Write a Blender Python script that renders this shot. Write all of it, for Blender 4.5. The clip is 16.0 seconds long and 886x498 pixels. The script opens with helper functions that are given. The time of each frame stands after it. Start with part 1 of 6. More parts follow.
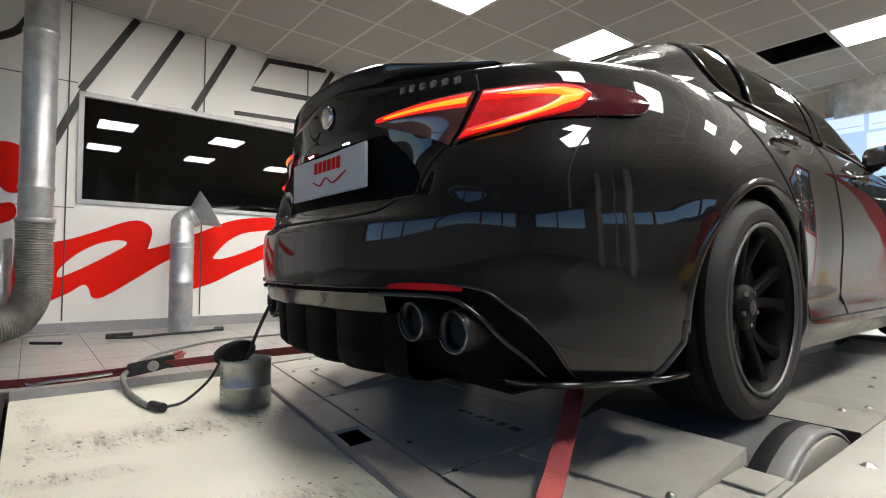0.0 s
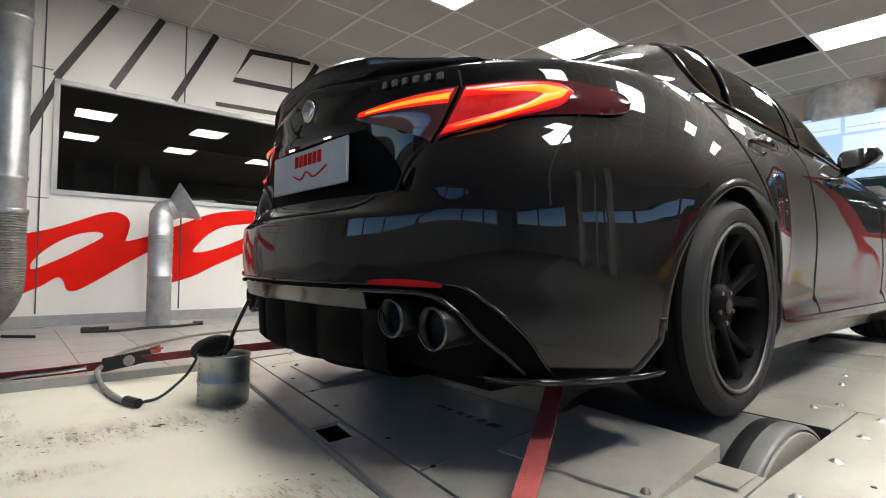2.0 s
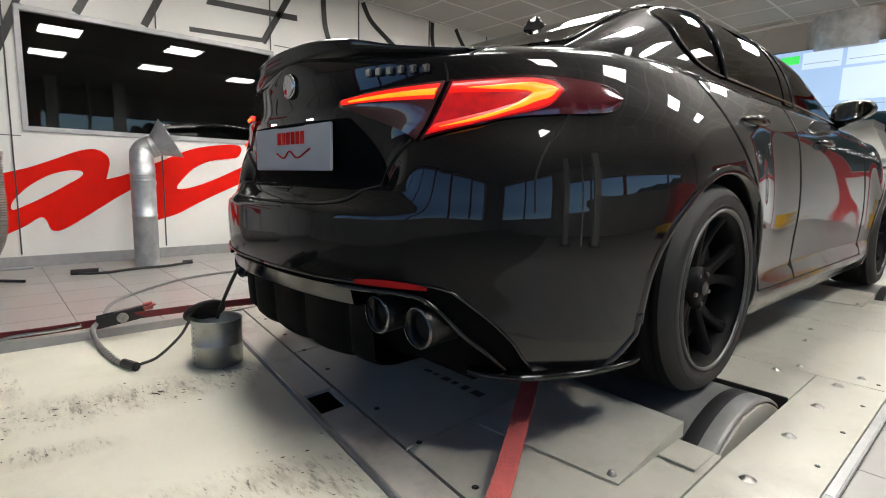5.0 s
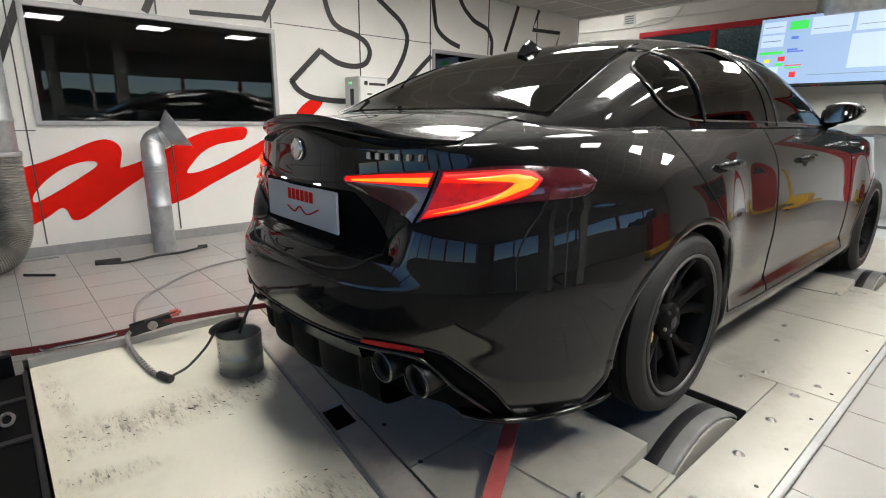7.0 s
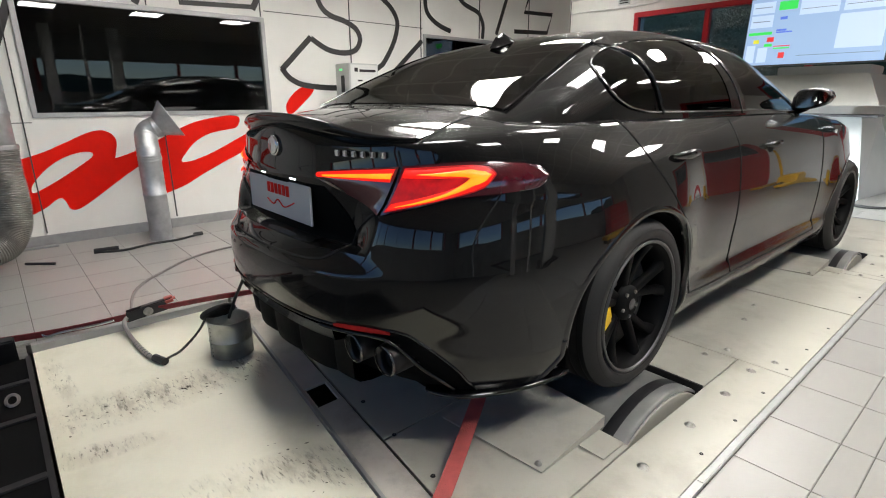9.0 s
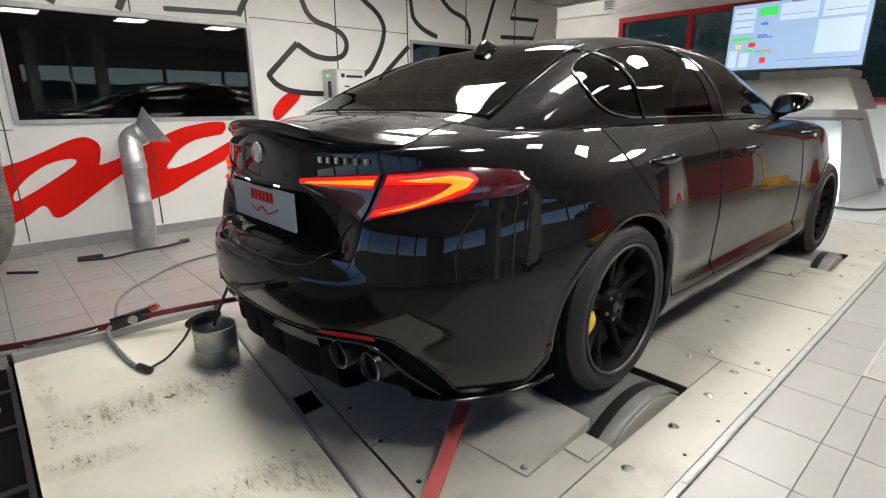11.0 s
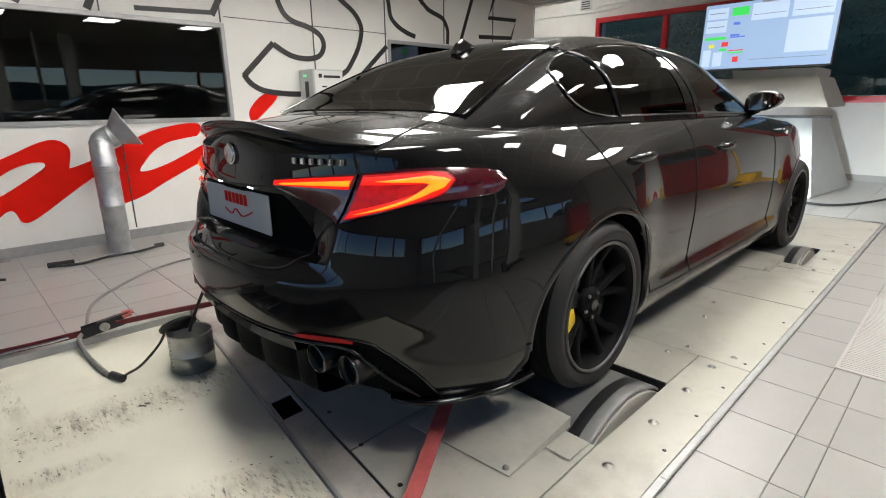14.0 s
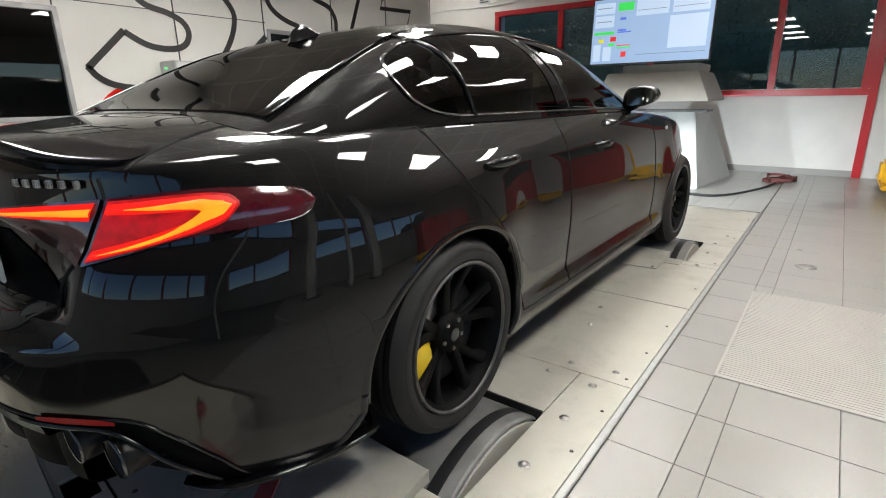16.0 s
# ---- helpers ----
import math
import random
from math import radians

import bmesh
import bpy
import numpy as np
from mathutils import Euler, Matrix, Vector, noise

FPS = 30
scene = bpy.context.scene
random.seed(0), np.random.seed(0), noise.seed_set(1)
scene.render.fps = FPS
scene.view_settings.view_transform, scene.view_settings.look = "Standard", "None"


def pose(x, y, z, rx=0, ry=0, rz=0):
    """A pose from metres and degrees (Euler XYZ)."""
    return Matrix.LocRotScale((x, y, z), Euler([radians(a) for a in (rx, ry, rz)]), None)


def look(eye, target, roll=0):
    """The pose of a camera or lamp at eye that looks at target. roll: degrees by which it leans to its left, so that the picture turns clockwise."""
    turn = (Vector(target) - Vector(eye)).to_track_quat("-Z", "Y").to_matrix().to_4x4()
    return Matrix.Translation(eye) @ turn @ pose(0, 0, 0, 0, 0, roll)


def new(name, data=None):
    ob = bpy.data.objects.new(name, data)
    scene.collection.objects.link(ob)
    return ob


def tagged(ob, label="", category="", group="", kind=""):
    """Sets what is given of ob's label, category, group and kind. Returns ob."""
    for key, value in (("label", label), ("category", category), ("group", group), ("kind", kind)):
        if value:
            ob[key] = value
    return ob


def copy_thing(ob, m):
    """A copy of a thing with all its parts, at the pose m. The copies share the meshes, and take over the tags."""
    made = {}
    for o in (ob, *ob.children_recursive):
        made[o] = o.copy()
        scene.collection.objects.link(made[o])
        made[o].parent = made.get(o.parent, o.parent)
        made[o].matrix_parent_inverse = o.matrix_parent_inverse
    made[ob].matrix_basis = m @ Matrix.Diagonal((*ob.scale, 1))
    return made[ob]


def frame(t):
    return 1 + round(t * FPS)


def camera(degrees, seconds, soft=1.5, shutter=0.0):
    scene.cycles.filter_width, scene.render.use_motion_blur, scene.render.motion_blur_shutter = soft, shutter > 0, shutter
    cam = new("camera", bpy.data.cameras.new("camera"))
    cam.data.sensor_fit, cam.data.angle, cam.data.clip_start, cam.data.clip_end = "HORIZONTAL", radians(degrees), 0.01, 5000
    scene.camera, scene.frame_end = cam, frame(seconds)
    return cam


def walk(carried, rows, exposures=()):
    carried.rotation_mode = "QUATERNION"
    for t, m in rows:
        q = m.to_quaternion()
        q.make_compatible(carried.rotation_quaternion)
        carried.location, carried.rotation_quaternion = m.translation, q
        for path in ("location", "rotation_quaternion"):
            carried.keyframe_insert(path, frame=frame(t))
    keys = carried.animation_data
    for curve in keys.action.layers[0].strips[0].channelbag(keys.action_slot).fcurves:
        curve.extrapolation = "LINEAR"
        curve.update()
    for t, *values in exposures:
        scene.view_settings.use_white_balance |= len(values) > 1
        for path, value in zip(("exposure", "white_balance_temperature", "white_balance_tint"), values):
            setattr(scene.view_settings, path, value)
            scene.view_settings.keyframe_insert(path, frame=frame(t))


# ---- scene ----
cam = camera(81.3, 16.0, soft=1.1)
PATH = [
    (0, (1.489, -1.685, 0.511), (-0.069, -0.433, 0.588), 0.3),
    (0.5, (1.49, -1.682, 0.511), (-0.06, -0.421, 0.586), 0.5),
    (1, (1.491, -1.681, 0.512), (-0.05, -0.407, 0.582), 0.7),
    (1.5, (1.491, -1.678, 0.512), (-0.039, -0.392, 0.58), 0.9),
    (2, (1.492, -1.675, 0.513), (-0.028, -0.376, 0.574), 0.9),
    (2.5, (1.493, -1.671, 0.515), (-0.022, -0.367, 0.565), 1.0),
    (3, (1.495, -1.669, 0.518), (-0.017, -0.36, 0.546), 1.1),
    (3.5, (1.497, -1.672, 0.522), (-0.01, -0.357, 0.519), 1.2),
    (4, (1.497, -1.67, 0.552), (-0.005, -0.352, 0.48), 1.3),
    (6.3, (1.525, -1.715, 1.001), (0.08, -0.412, 0.537), 0.9),
    (6.5, (1.543, -1.729, 1.034), (0.096, -0.433, 0.559), 0.8),
    (7, (1.605, -1.729, 1.085), (0.147, -0.451, 0.596), 0.6),
    (7.5, (1.686, -1.716, 1.109), (0.217, -0.455, 0.608), 0.3),
    (8, (1.728, -1.704, 1.126), (0.257, -0.452, 0.607), 0.1),
    (8.5, (1.741, -1.712, 1.138), (0.279, -0.458, 0.598), -0.0),
    (9, (1.759, -1.711, 1.137), (0.309, -0.452, 0.58), -0.1),
    (11.5, (1.78, -1.697, 1.143), (0.356, -0.399, 0.607), -0.4),
    (12, (1.784, -1.693, 1.143), (0.365, -0.389, 0.609), -0.5),
    (12.5, (1.785, -1.689, 1.143), (0.369, -0.381, 0.609), -0.6),
    (13, (1.783, -1.687, 1.141), (0.371, -0.376, 0.604), -0.7),
    (13.5, (1.78, -1.684, 1.14), (0.374, -0.367, 0.601), -0.7),
    (14, (1.777, -1.682, 1.14), (0.395, -0.341, 0.599), -0.6),
    (14.5, (1.786, -1.681, 1.14), (0.451, -0.293, 0.6), -0.5),
    (15, (1.827, -1.64, 1.146), (0.558, -0.193, 0.604), -0.5),
    (15.5, (1.829, -1.499, 1.14), (0.626, 0.002, 0.591), -0.6),
    (16, (1.768, -1.254, 1.147), (0.612, 0.278, 0.583), -0.8),
]
walk(cam, [(t, look(eye, target, roll)) for t, eye, target, roll in PATH], [(0.0, 0.29), (4.0, 0.2), (6.5, 0.1), (12.5, 0.0), (14.5, -0.05), (16.0, -0.12)])

# ---- world and light ----
world = bpy.data.worlds.new("dusk")
scene.world = world
world.use_nodes = True
sky = world.node_tree.nodes.new("ShaderNodeTexSky")
sky.sky_type, sky.sun_disc = "NISHITA", False
sky.sun_elevation, sky.sun_rotation = radians(30), radians(250)
sky.ozone_density, sky.dust_density = 6.0, 0.2
world.node_tree.links.new(sky.outputs[0], world.node_tree.nodes["Background"].inputs[0])
world.node_tree.nodes["Background"].inputs[1].default_value = 0.18
PANEL_POWER = 42.0

# ---- small tools ----
from mathutils.bvhtree import BVHTree



def lerp(a, b, f):
    return a + (b - a) * f


def smooth(keys):
    """A smooth function through (place, value) keys (monotone cubic)."""
    xs, ys = [k[0] for k in keys], [k[1] for k in keys]
    n = len(xs)
    d = [(ys[i + 1] - ys[i]) / (xs[i + 1] - xs[i]) for i in range(n - 1)]
    m = [d[0]] + [0 if d[i - 1] * d[i] <= 0 else 2 * d[i - 1] * d[i] / (d[i - 1] + d[i]) for i in range(1, n - 1)] + [d[-1]]

    def f(x):
        if x <= xs[0]:
            return ys[0]
        if x >= xs[-1]:
            return ys[-1]
        i = max(j for j in range(n - 1) if xs[j] <= x)
        h = xs[i + 1] - xs[i]
        t = (x - xs[i]) / h
        return (ys[i] * (2 * t**3 - 3 * t**2 + 1) + h * m[i] * (t**3 - 2 * t**2 + t) + ys[i + 1] * (3 * t**2 - 2 * t**3) + h * m[i + 1] * (t**3 - t**2))
    return f


def material(name, colour, rough=0.5, metal=0.0, vary=0.1, scale=8.0, bump=0.0, fine=120.0, coat=0.0, stain=None, stain_scale=1.5, stain_amount=0.0, emit=0.0, random_amount=0.0):
    m = bpy.data.materials.new(name)
    m.use_nodes = True
    nt = m.node_tree
    b = nt.nodes["Principled BSDF"]
    b.inputs["Metallic"].default_value, b.inputs["Coat Weight"].default_value = metal, coat
    b.inputs["Coat Roughness"].default_value = 0.03
    N, Lk = nt.nodes.new, nt.links.new
    co = N("ShaderNodeNewGeometry")
    big, small = N("ShaderNodeTexNoise"), N("ShaderNodeTexNoise")
    big.inputs["Scale"].default_value, big.inputs["Detail"].default_value = scale, 5
    small.inputs["Scale"].default_value, small.inputs["Detail"].default_value = fine, 3
    for n in (big, small):
        Lk(co.outputs["Position"], n.inputs["Vector"])
    ramp = N("ShaderNodeValToRGB")
    ramp.color_ramp.elements[0].position, ramp.color_ramp.elements[1].position = 0.3, 0.7
    ramp.color_ramp.elements[0].color = (*[c * (1 - vary) for c in colour], 1)
    ramp.color_ramp.elements[1].color = (*[min(1, c * (1 + vary)) for c in colour], 1)
    Lk(big.outputs[0], ramp.inputs[0])
    out = ramp.outputs[0]
    if random_amount:
        info, hsv, mr = N("ShaderNodeObjectInfo"), N("ShaderNodeHueSaturation"), N("ShaderNodeMapRange")
        mr.inputs[3].default_value, mr.inputs[4].default_value = 1 - random_amount, 1 + random_amount
        Lk(info.outputs["Random"], mr.inputs[0])
        Lk(mr.outputs[0], hsv.inputs["Value"])
        Lk(out, hsv.inputs["Color"])
        out = hsv.outputs[0]
    if stain:
        st, sr, mix = N("ShaderNodeTexNoise"), N("ShaderNodeValToRGB"), N("ShaderNodeMix")
        st.inputs["Scale"].default_value, st.inputs["Detail"].default_value, st.inputs["Roughness"].default_value = stain_scale, 9, 0.68
        sr.color_ramp.elements[0].position, sr.color_ramp.elements[1].position = 0.5, 0.72
        sr.color_ramp.elements[1].color = (stain_amount, stain_amount, stain_amount, 1)
        mix.data_type = "RGBA"
        mix.inputs[7].default_value = (*stain, 1)
        Lk(co.outputs["Position"], st.inputs["Vector"])
        Lk(st.outputs[0], sr.inputs[0])
        Lk(sr.outputs[0], mix.inputs[0])
        Lk(out, mix.inputs[6])
        out = mix.outputs[2]
    Lk(out, b.inputs["Base Color"])
    rr = N("ShaderNodeMapRange")
    rr.inputs[3].default_value, rr.inputs[4].default_value = max(0.0, rough * 0.8), min(1.0, rough * 1.2)
    Lk(big.outputs[0], rr.inputs[0])
    Lk(rr.outputs[0], b.inputs["Roughness"])
    if bump:
        bp = N("ShaderNodeBump")
        bp.inputs["Strength"].default_value, bp.inputs["Distance"].default_value = bump, 0.004
        Lk(small.outputs[0], bp.inputs["Height"])
        Lk(bp.outputs[0], b.inputs["Normal"])
    if emit:
        b.inputs["Emission Color"].default_value = (*colour, 1)
        b.inputs["Emission Strength"].default_value = emit
    return m


def glass(name, tint, clear, rough=0.01):
    """A pane: mirror gloss by Fresnel over a tinted clear body."""
    m = bpy.data.materials.new(name)
    m.use_nodes = True
    nt = m.node_tree
    nt.nodes.remove(nt.nodes["Principled BSDF"])
    tr, gl, mix, fr = (nt.nodes.new("ShaderNode" + k) for k in ("BsdfTransparent", "BsdfGlossy", "MixShader", "Fresnel"))
    tr.inputs[0].default_value = (*[c * clear for c in tint], 1)
    gl.inputs["Roughness"].default_value = rough
    fr.inputs["IOR"].default_value = 1.6
    nt.links.new(fr.outputs[0], mix.inputs[0])
    nt.links.new(tr.outputs[0], mix.inputs[1])
    nt.links.new(gl.outputs[0], mix.inputs[2])
    nt.links.new(mix.outputs[0], nt.nodes["Material Output"].inputs[0])
    return m


def lamp_glow(name, colour, strength):
    m = material(name, tuple(c * 0.15 for c in colour), 0.4, vary=0.02)
    b = m.node_tree.nodes["Principled BSDF"]
    b.inputs["Emission Color"].default_value = (*colour, 1)
    b.inputs["Emission Strength"].default_value = strength
    return m


def uneven(m, strength, low, scale):
    """Lets a lamp's glow vary a little over its lens."""
    nt = m.node_tree
    no, mr, co = nt.nodes.new("ShaderNodeTexNoise"), nt.nodes.new("ShaderNodeMapRange"), nt.nodes.new("ShaderNodeNewGeometry")
    no.inputs["Scale"].default_value, no.inputs["Detail"].default_value = scale, 3
    mr.inputs[1].default_value, mr.inputs[2].default_value = 0.3, 0.7
    mr.inputs[3].default_value, mr.inputs[4].default_value = strength * low, strength * (2 - low)
    nt.links.new(co.outputs["Position"], no.inputs["Vector"])
    nt.links.new(no.outputs[0], mr.inputs[0])
    nt.links.new(mr.outputs[0], nt.nodes["Principled BSDF"].inputs["Emission Strength"])
    return m


M_WALL = material("white_wall_panel", (0.78, 0.77, 0.735), 0.35, vary=0.03, scale=2, bump=0.03, fine=60)
M_PLASTER = material("white_plaster", (0.7, 0.69, 0.66), 0.7, vary=0.05, scale=3, bump=0.15)
M_DARKWALL = material("grey_hall_wall", (0.4, 0.4, 0.39), 0.8, vary=0.15, scale=2, bump=0.1)
M_JOINT = material("panel_joint", (0.05, 0.05, 0.05), 0.7)
M_ALU = material("brushed_aluminium", (0.4, 0.4, 0.4), 0.5, 0.7, vary=0.08, scale=20, bump=0.03)
M_ZINC = material("galvanised_steel", (0.5, 0.51, 0.52), 0.48, 0.85, vary=0.18, scale=14, bump=0.05, fine=40)
M_HOSE = material("grey_flex_hose", (0.25, 0.24, 0.22), 0.5, 0.3, vary=0.25, scale=12, bump=0.2)
M_RED = material("red_film", (0.72, 0.008, 0.002), 0.6, vary=0.04)
M_RED.node_tree.nodes["Principled BSDF"].inputs["Specular IOR Level"].default_value = 0.15
M_DARKSTRAP = material("deep_red_webbing", (0.16, 0.018, 0.022), 0.75, vary=0.25, scale=25, bump=0.5, fine=220)
M_BLACKFILM = material("black_film", (0.02, 0.018, 0.018), 0.4, vary=0.1)
M_REDFRAME = material("red_painted_metal", (0.5, 0.012, 0.02), 0.3, vary=0.06, scale=5, bump=0.02)
M_TILE = material("grey_floor_tile", (0.31, 0.303, 0.285), 0.3, vary=0.03, scale=2.5, bump=0.04, fine=90, random_amount=0.05)
M_GROUT = material("dark_grout", (0.13, 0.125, 0.115), 0.9, vary=0.2, scale=30)
M_CEIL = material("ceiling_tile", (0.42, 0.4, 0.37), 0.9, vary=0.05, scale=2, bump=0.2, fine=200)
M_GRID = material("ceiling_grid_metal", (0.62, 0.6, 0.56), 0.5, vary=0.03)
M_DECK = material("painted_deck_plate", (0.435, 0.425, 0.37), 0.34, vary=0.05, scale=3, bump=0.05, fine=50, stain=(0.2, 0.17, 0.13), stain_scale=2.2, stain_amount=0.5)
M_DIRTY = material("dirty_cream_sheet", (0.68, 0.666, 0.55), 0.45, vary=0.05, scale=3, bump=0.06, fine=70, stain=(0.4, 0.36, 0.26), stain_scale=2.0, stain_amount=0.4)
M_DRUM = material("dark_drum_steel", (0.22, 0.22, 0.215), 0.45, 0.4, vary=0.15, scale=10, bump=0.1)
M_DARKSTEEL = material("black_steel", (0.018, 0.018, 0.02), 0.45, 0.3, vary=0.2, scale=9, bump=0.1)
M_BOLT = material("worn_bolt_steel", (0.35, 0.34, 0.32), 0.3, 0.9, vary=0.2, scale=60)
M_RUBBER = material("black_rubber", (0.013, 0.0125, 0.012), 0.66, vary=0.25, scale=14, bump=0.12, fine=90)
# rubber again, darker and duller to put the wheel arch's shade in
M_TREAD = material("shaded_tread_rubber", (0.009, 0.0088, 0.0085), 0.9, vary=0.2, scale=20)
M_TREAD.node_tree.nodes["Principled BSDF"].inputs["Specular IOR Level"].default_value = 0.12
M_STRAP = material("red_webbing", (0.42, 0.08, 0.075), 0.75, vary=0.15, scale=25, bump=0.5, fine=220)
# near-black puts shade into the pit, the trench and the ceiling hole
M_PIT = material("void_shade", (0.006, 0.006, 0.006), 0.95)
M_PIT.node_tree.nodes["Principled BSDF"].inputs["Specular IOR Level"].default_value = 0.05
M_WHITEPLAST = material("white_plastic", (0.68, 0.68, 0.66), 0.4, vary=0.03)
M_GREYBOX = material("grey_enclosure", (0.5, 0.51, 0.5), 0.45, vary=0.06, scale=4)
M_PANEL = lamp_glow("led_panel", (1.0, 0.97, 0.92), PANEL_POWER)
M_YELLOW = material("yellow_paint", (0.75, 0.42, 0.01), 0.4, vary=0.1, scale=12)


def part(name, bm, mat, parent=None, label="", flat=True, kind=""):
    me = bpy.data.meshes.new(name)
    bm.normal_update()
    bm.to_mesh(me)
    bm.free()
    for m in (mat if isinstance(mat, (list, tuple)) else (mat,)):
        me.materials.append(m)
    if not flat:
        me.shade_smooth()
    ob = new(name, me)
    if parent is not None:
        ob.parent = parent
    return tagged(ob, label, kind=kind)


def thing(name, label, category, at=(0, 0, 0), group="", kind=""):
    ob = new(name)
    ob.location = at
    return tagged(ob, label, category, group, kind)


def add_box(bm, x0, x1, y0, y1, z0, z1, bevel=0.0, m=None):
    r = bmesh.ops.create_cube(bm, size=1, matrix=Matrix.Translation(((x0 + x1) / 2, (y0 + y1) / 2, (z0 + z1) / 2)) @ Matrix.Diagonal((abs(x1 - x0), abs(y1 - y0), abs(z1 - z0), 1)))
    if bevel:
        es = list({e for v in r["verts"] for e in v.link_edges})
        r2 = bmesh.ops.bevel(bm, geom=es, offset=bevel, segments=2, affect="EDGES")
        vs = {v for f in r2["faces"] for v in f.verts}
    else:
        vs = set(r["verts"])
    if m is not None:
        bmesh.ops.transform(bm, matrix=m, verts=list(vs))
    return bm


def box(x0, x1, y0, y1, z0, z1, bevel=0.0):
    return add_box(bmesh.new(), x0, x1, y0, y1, z0, z1, bevel)


def add_lathe(bm, prof, seg=48, m=Matrix()):
    """Turn (radius, height) pairs about the z axis."""
    rings = []
    for r, h in prof:
        rings.append([bm.verts.new(m @ Vector((r * math.cos(2 * math.pi * i / seg), r * math.sin(2 * math.pi * i / seg), h))) for i in range(seg)])
    for a, b in zip(rings, rings[1:]):
        for i in range(seg):
            bm.faces.new((a[i], a[(i + 1) % seg], b[(i + 1) % seg], b[i]))
    return rings


def lathe(prof, seg=48, m=Matrix(), caps=False):
    bm = bmesh.new()
    rings = add_lathe(bm, prof, seg, m)
    if caps:
        bm.faces.new(rings[0][::-1])
        bm.faces.new(rings[-1])
    bmesh.ops.recalc_face_normals(bm, faces=bm.faces)
    return bm


def spline(pts, per=8, closed=False):
    p = [Vector(q) for q in pts]
    n = len(p)
    out = []
    for i in range(n if closed else n - 1):
        a, b, c, d = (p[(i + k) % n] if closed else p[min(max(i + k, 0), n - 1)] for k in (-1, 0, 1, 2))
        for j in range(per):
            t = j / per
            out.append(0.5 * (2 * b + (c - a) * t + (2 * a - 5 * b + 4 * c - d) * t * t + (3 * b - a - 3 * c + d) * t**3))
    if not closed:
        out.append(p[-1])
    return out


def add_tube(bm, pts, radius, sides=8, closed=False):
    """A round bar along the points; radius is a number or a function of 0..1."""
    n = len(pts)
    rings = []
    up = Vector((0, 0, 1))
    for i, p in enumerate(pts):
        t = (pts[(i + 1) % n if closed else min(i + 1, n - 1)] - pts[(i - 1) % n if closed else max(i - 1, 0)]).normalized()
        a = t.cross(up)
        if a.length < 0.05:
            a = t.cross(Vector((0, 1, 0)))
        a.normalize()
        b = t.cross(a).normalized()
        r = radius(i / (n - 1)) if callable(radius) else radius
        rings.append([bm.verts.new(p + r * (math.cos(2 * math.pi * k / sides) * a + math.sin(2 * math.pi * k / sides) * b)) for k in range(sides)])
    for i in range(n if closed else n - 1):
        A, B = rings[i], rings[(i + 1) % n]
        for k in range(sides):
            bm.faces.new((A[k], A[(k + 1) % sides], B[(k + 1) % sides], B[k]))
    if not closed:
        bm.faces.new(rings[0][::-1])
        bm.faces.new(rings[-1])
    return bm


def tube(pts, radius, sides=8, closed=False):
    return add_tube(bmesh.new(), pts, radius, sides, closed)


def band(pts, width, thick, across):
    """A flat strap along the points; across is its width's direction."""
    bm = bmesh.new()
    rings = []
    n = len(pts)
    for i, p in enumerate(pts):
        t = (pts[min(i + 1, n - 1)] - pts[max(i - 1, 0)]).normalized()
        a = Vector(across)
        a = (a - a.dot(t) * t).normalized()
        u = t.cross(a).normalized()
        rings.append([bm.verts.new(p + sx * a * width / 2 + sy * u * thick / 2) for sx, sy in ((-1, -1), (1, -1), (1, 1), (-1, 1))])
    for A, B in zip(rings, rings[1:]):
        for k in range(4):
            bm.faces.new((A[k], A[(k + 1) % 4], B[(k + 1) % 4], B[k]))
    bm.faces.new(rings[0][::-1])
    bm.faces.new(rings[-1])
    return bm


def grid_mesh(rows, bm=None, flip=False):
    bm = bm or bmesh.new()
    vs = [[bm.verts.new(p) for p in r] for r in rows]
    for a, b in zip(vs, vs[1:]):
        for i in range(len(a) - 1):
            f = (a[i], a[i + 1], b[i + 1], b[i])
            bm.faces.new(f[::-1] if flip else f)
    return bm


# ---- the room ----
WX, CEIL, CELL_END, BACK = -3.405, 2.57, 5.33, 7.9
RIGHT, REAR = 6.2, -4.7
DX, D0, D1 = 1.28, -1.75, 4.6   # the test bed's half width, rear and front ends


def seam_y(x, off=0.0):
    """The slanted joint between the rear sheet and the test bed."""
    return -0.79 - 0.118 * (x + 1.17) + off


# floor: the screed that shows as grout, left open where the test bed lies
bm = bmesh.new()
add_box(bm, -9, -DX, REAR, 11, -0.05, -0.006)
add_box(bm, DX, RIGHT, REAR, 11, -0.05, -0.006)
add_box(bm, -DX, DX, REAR, D0, -0.05, -0.006)
add_box(bm, -DX, DX, D1, 11, -0.05, -0.006)
floor = tagged(part("floor", bm, M_GROUT), "grey tiled workshop floor with dark joints", "floor", kind="structure")
part("pit", box(-DX, DX, D0, D1, -1.0, -0.95), M_PIT, floor, "pit bottom under the test bed, painted near-black for shade")

# partition with two windows
WIN = [(-1.39, 0.48), (2.48, 4.4)]
WZ0, WZ1 = 1.025, 1.865
bm = bmesh.new()
edges = [REAR, WIN[0][0], WIN[0][1], WIN[1][0], WIN[1][1], CELL_END]
for i in range(5):
    if i in (1, 3):
        add_box(bm, WX - 0.08, WX, edges[i], edges[i + 1], -0.01, WZ0)
        add_box(bm, WX - 0.08, WX, edges[i], edges[i + 1], WZ1, CEIL + 0.1)
    else:
        add_box(bm, WX - 0.08, WX, edges[i], edges[i + 1], -0.01, CEIL + 0.1)
wall_west = tagged(part("wall_west", bm, M_WALL), "white panel partition with black outlines and red script film", "wall", kind="structure")
bm = bmesh.new()
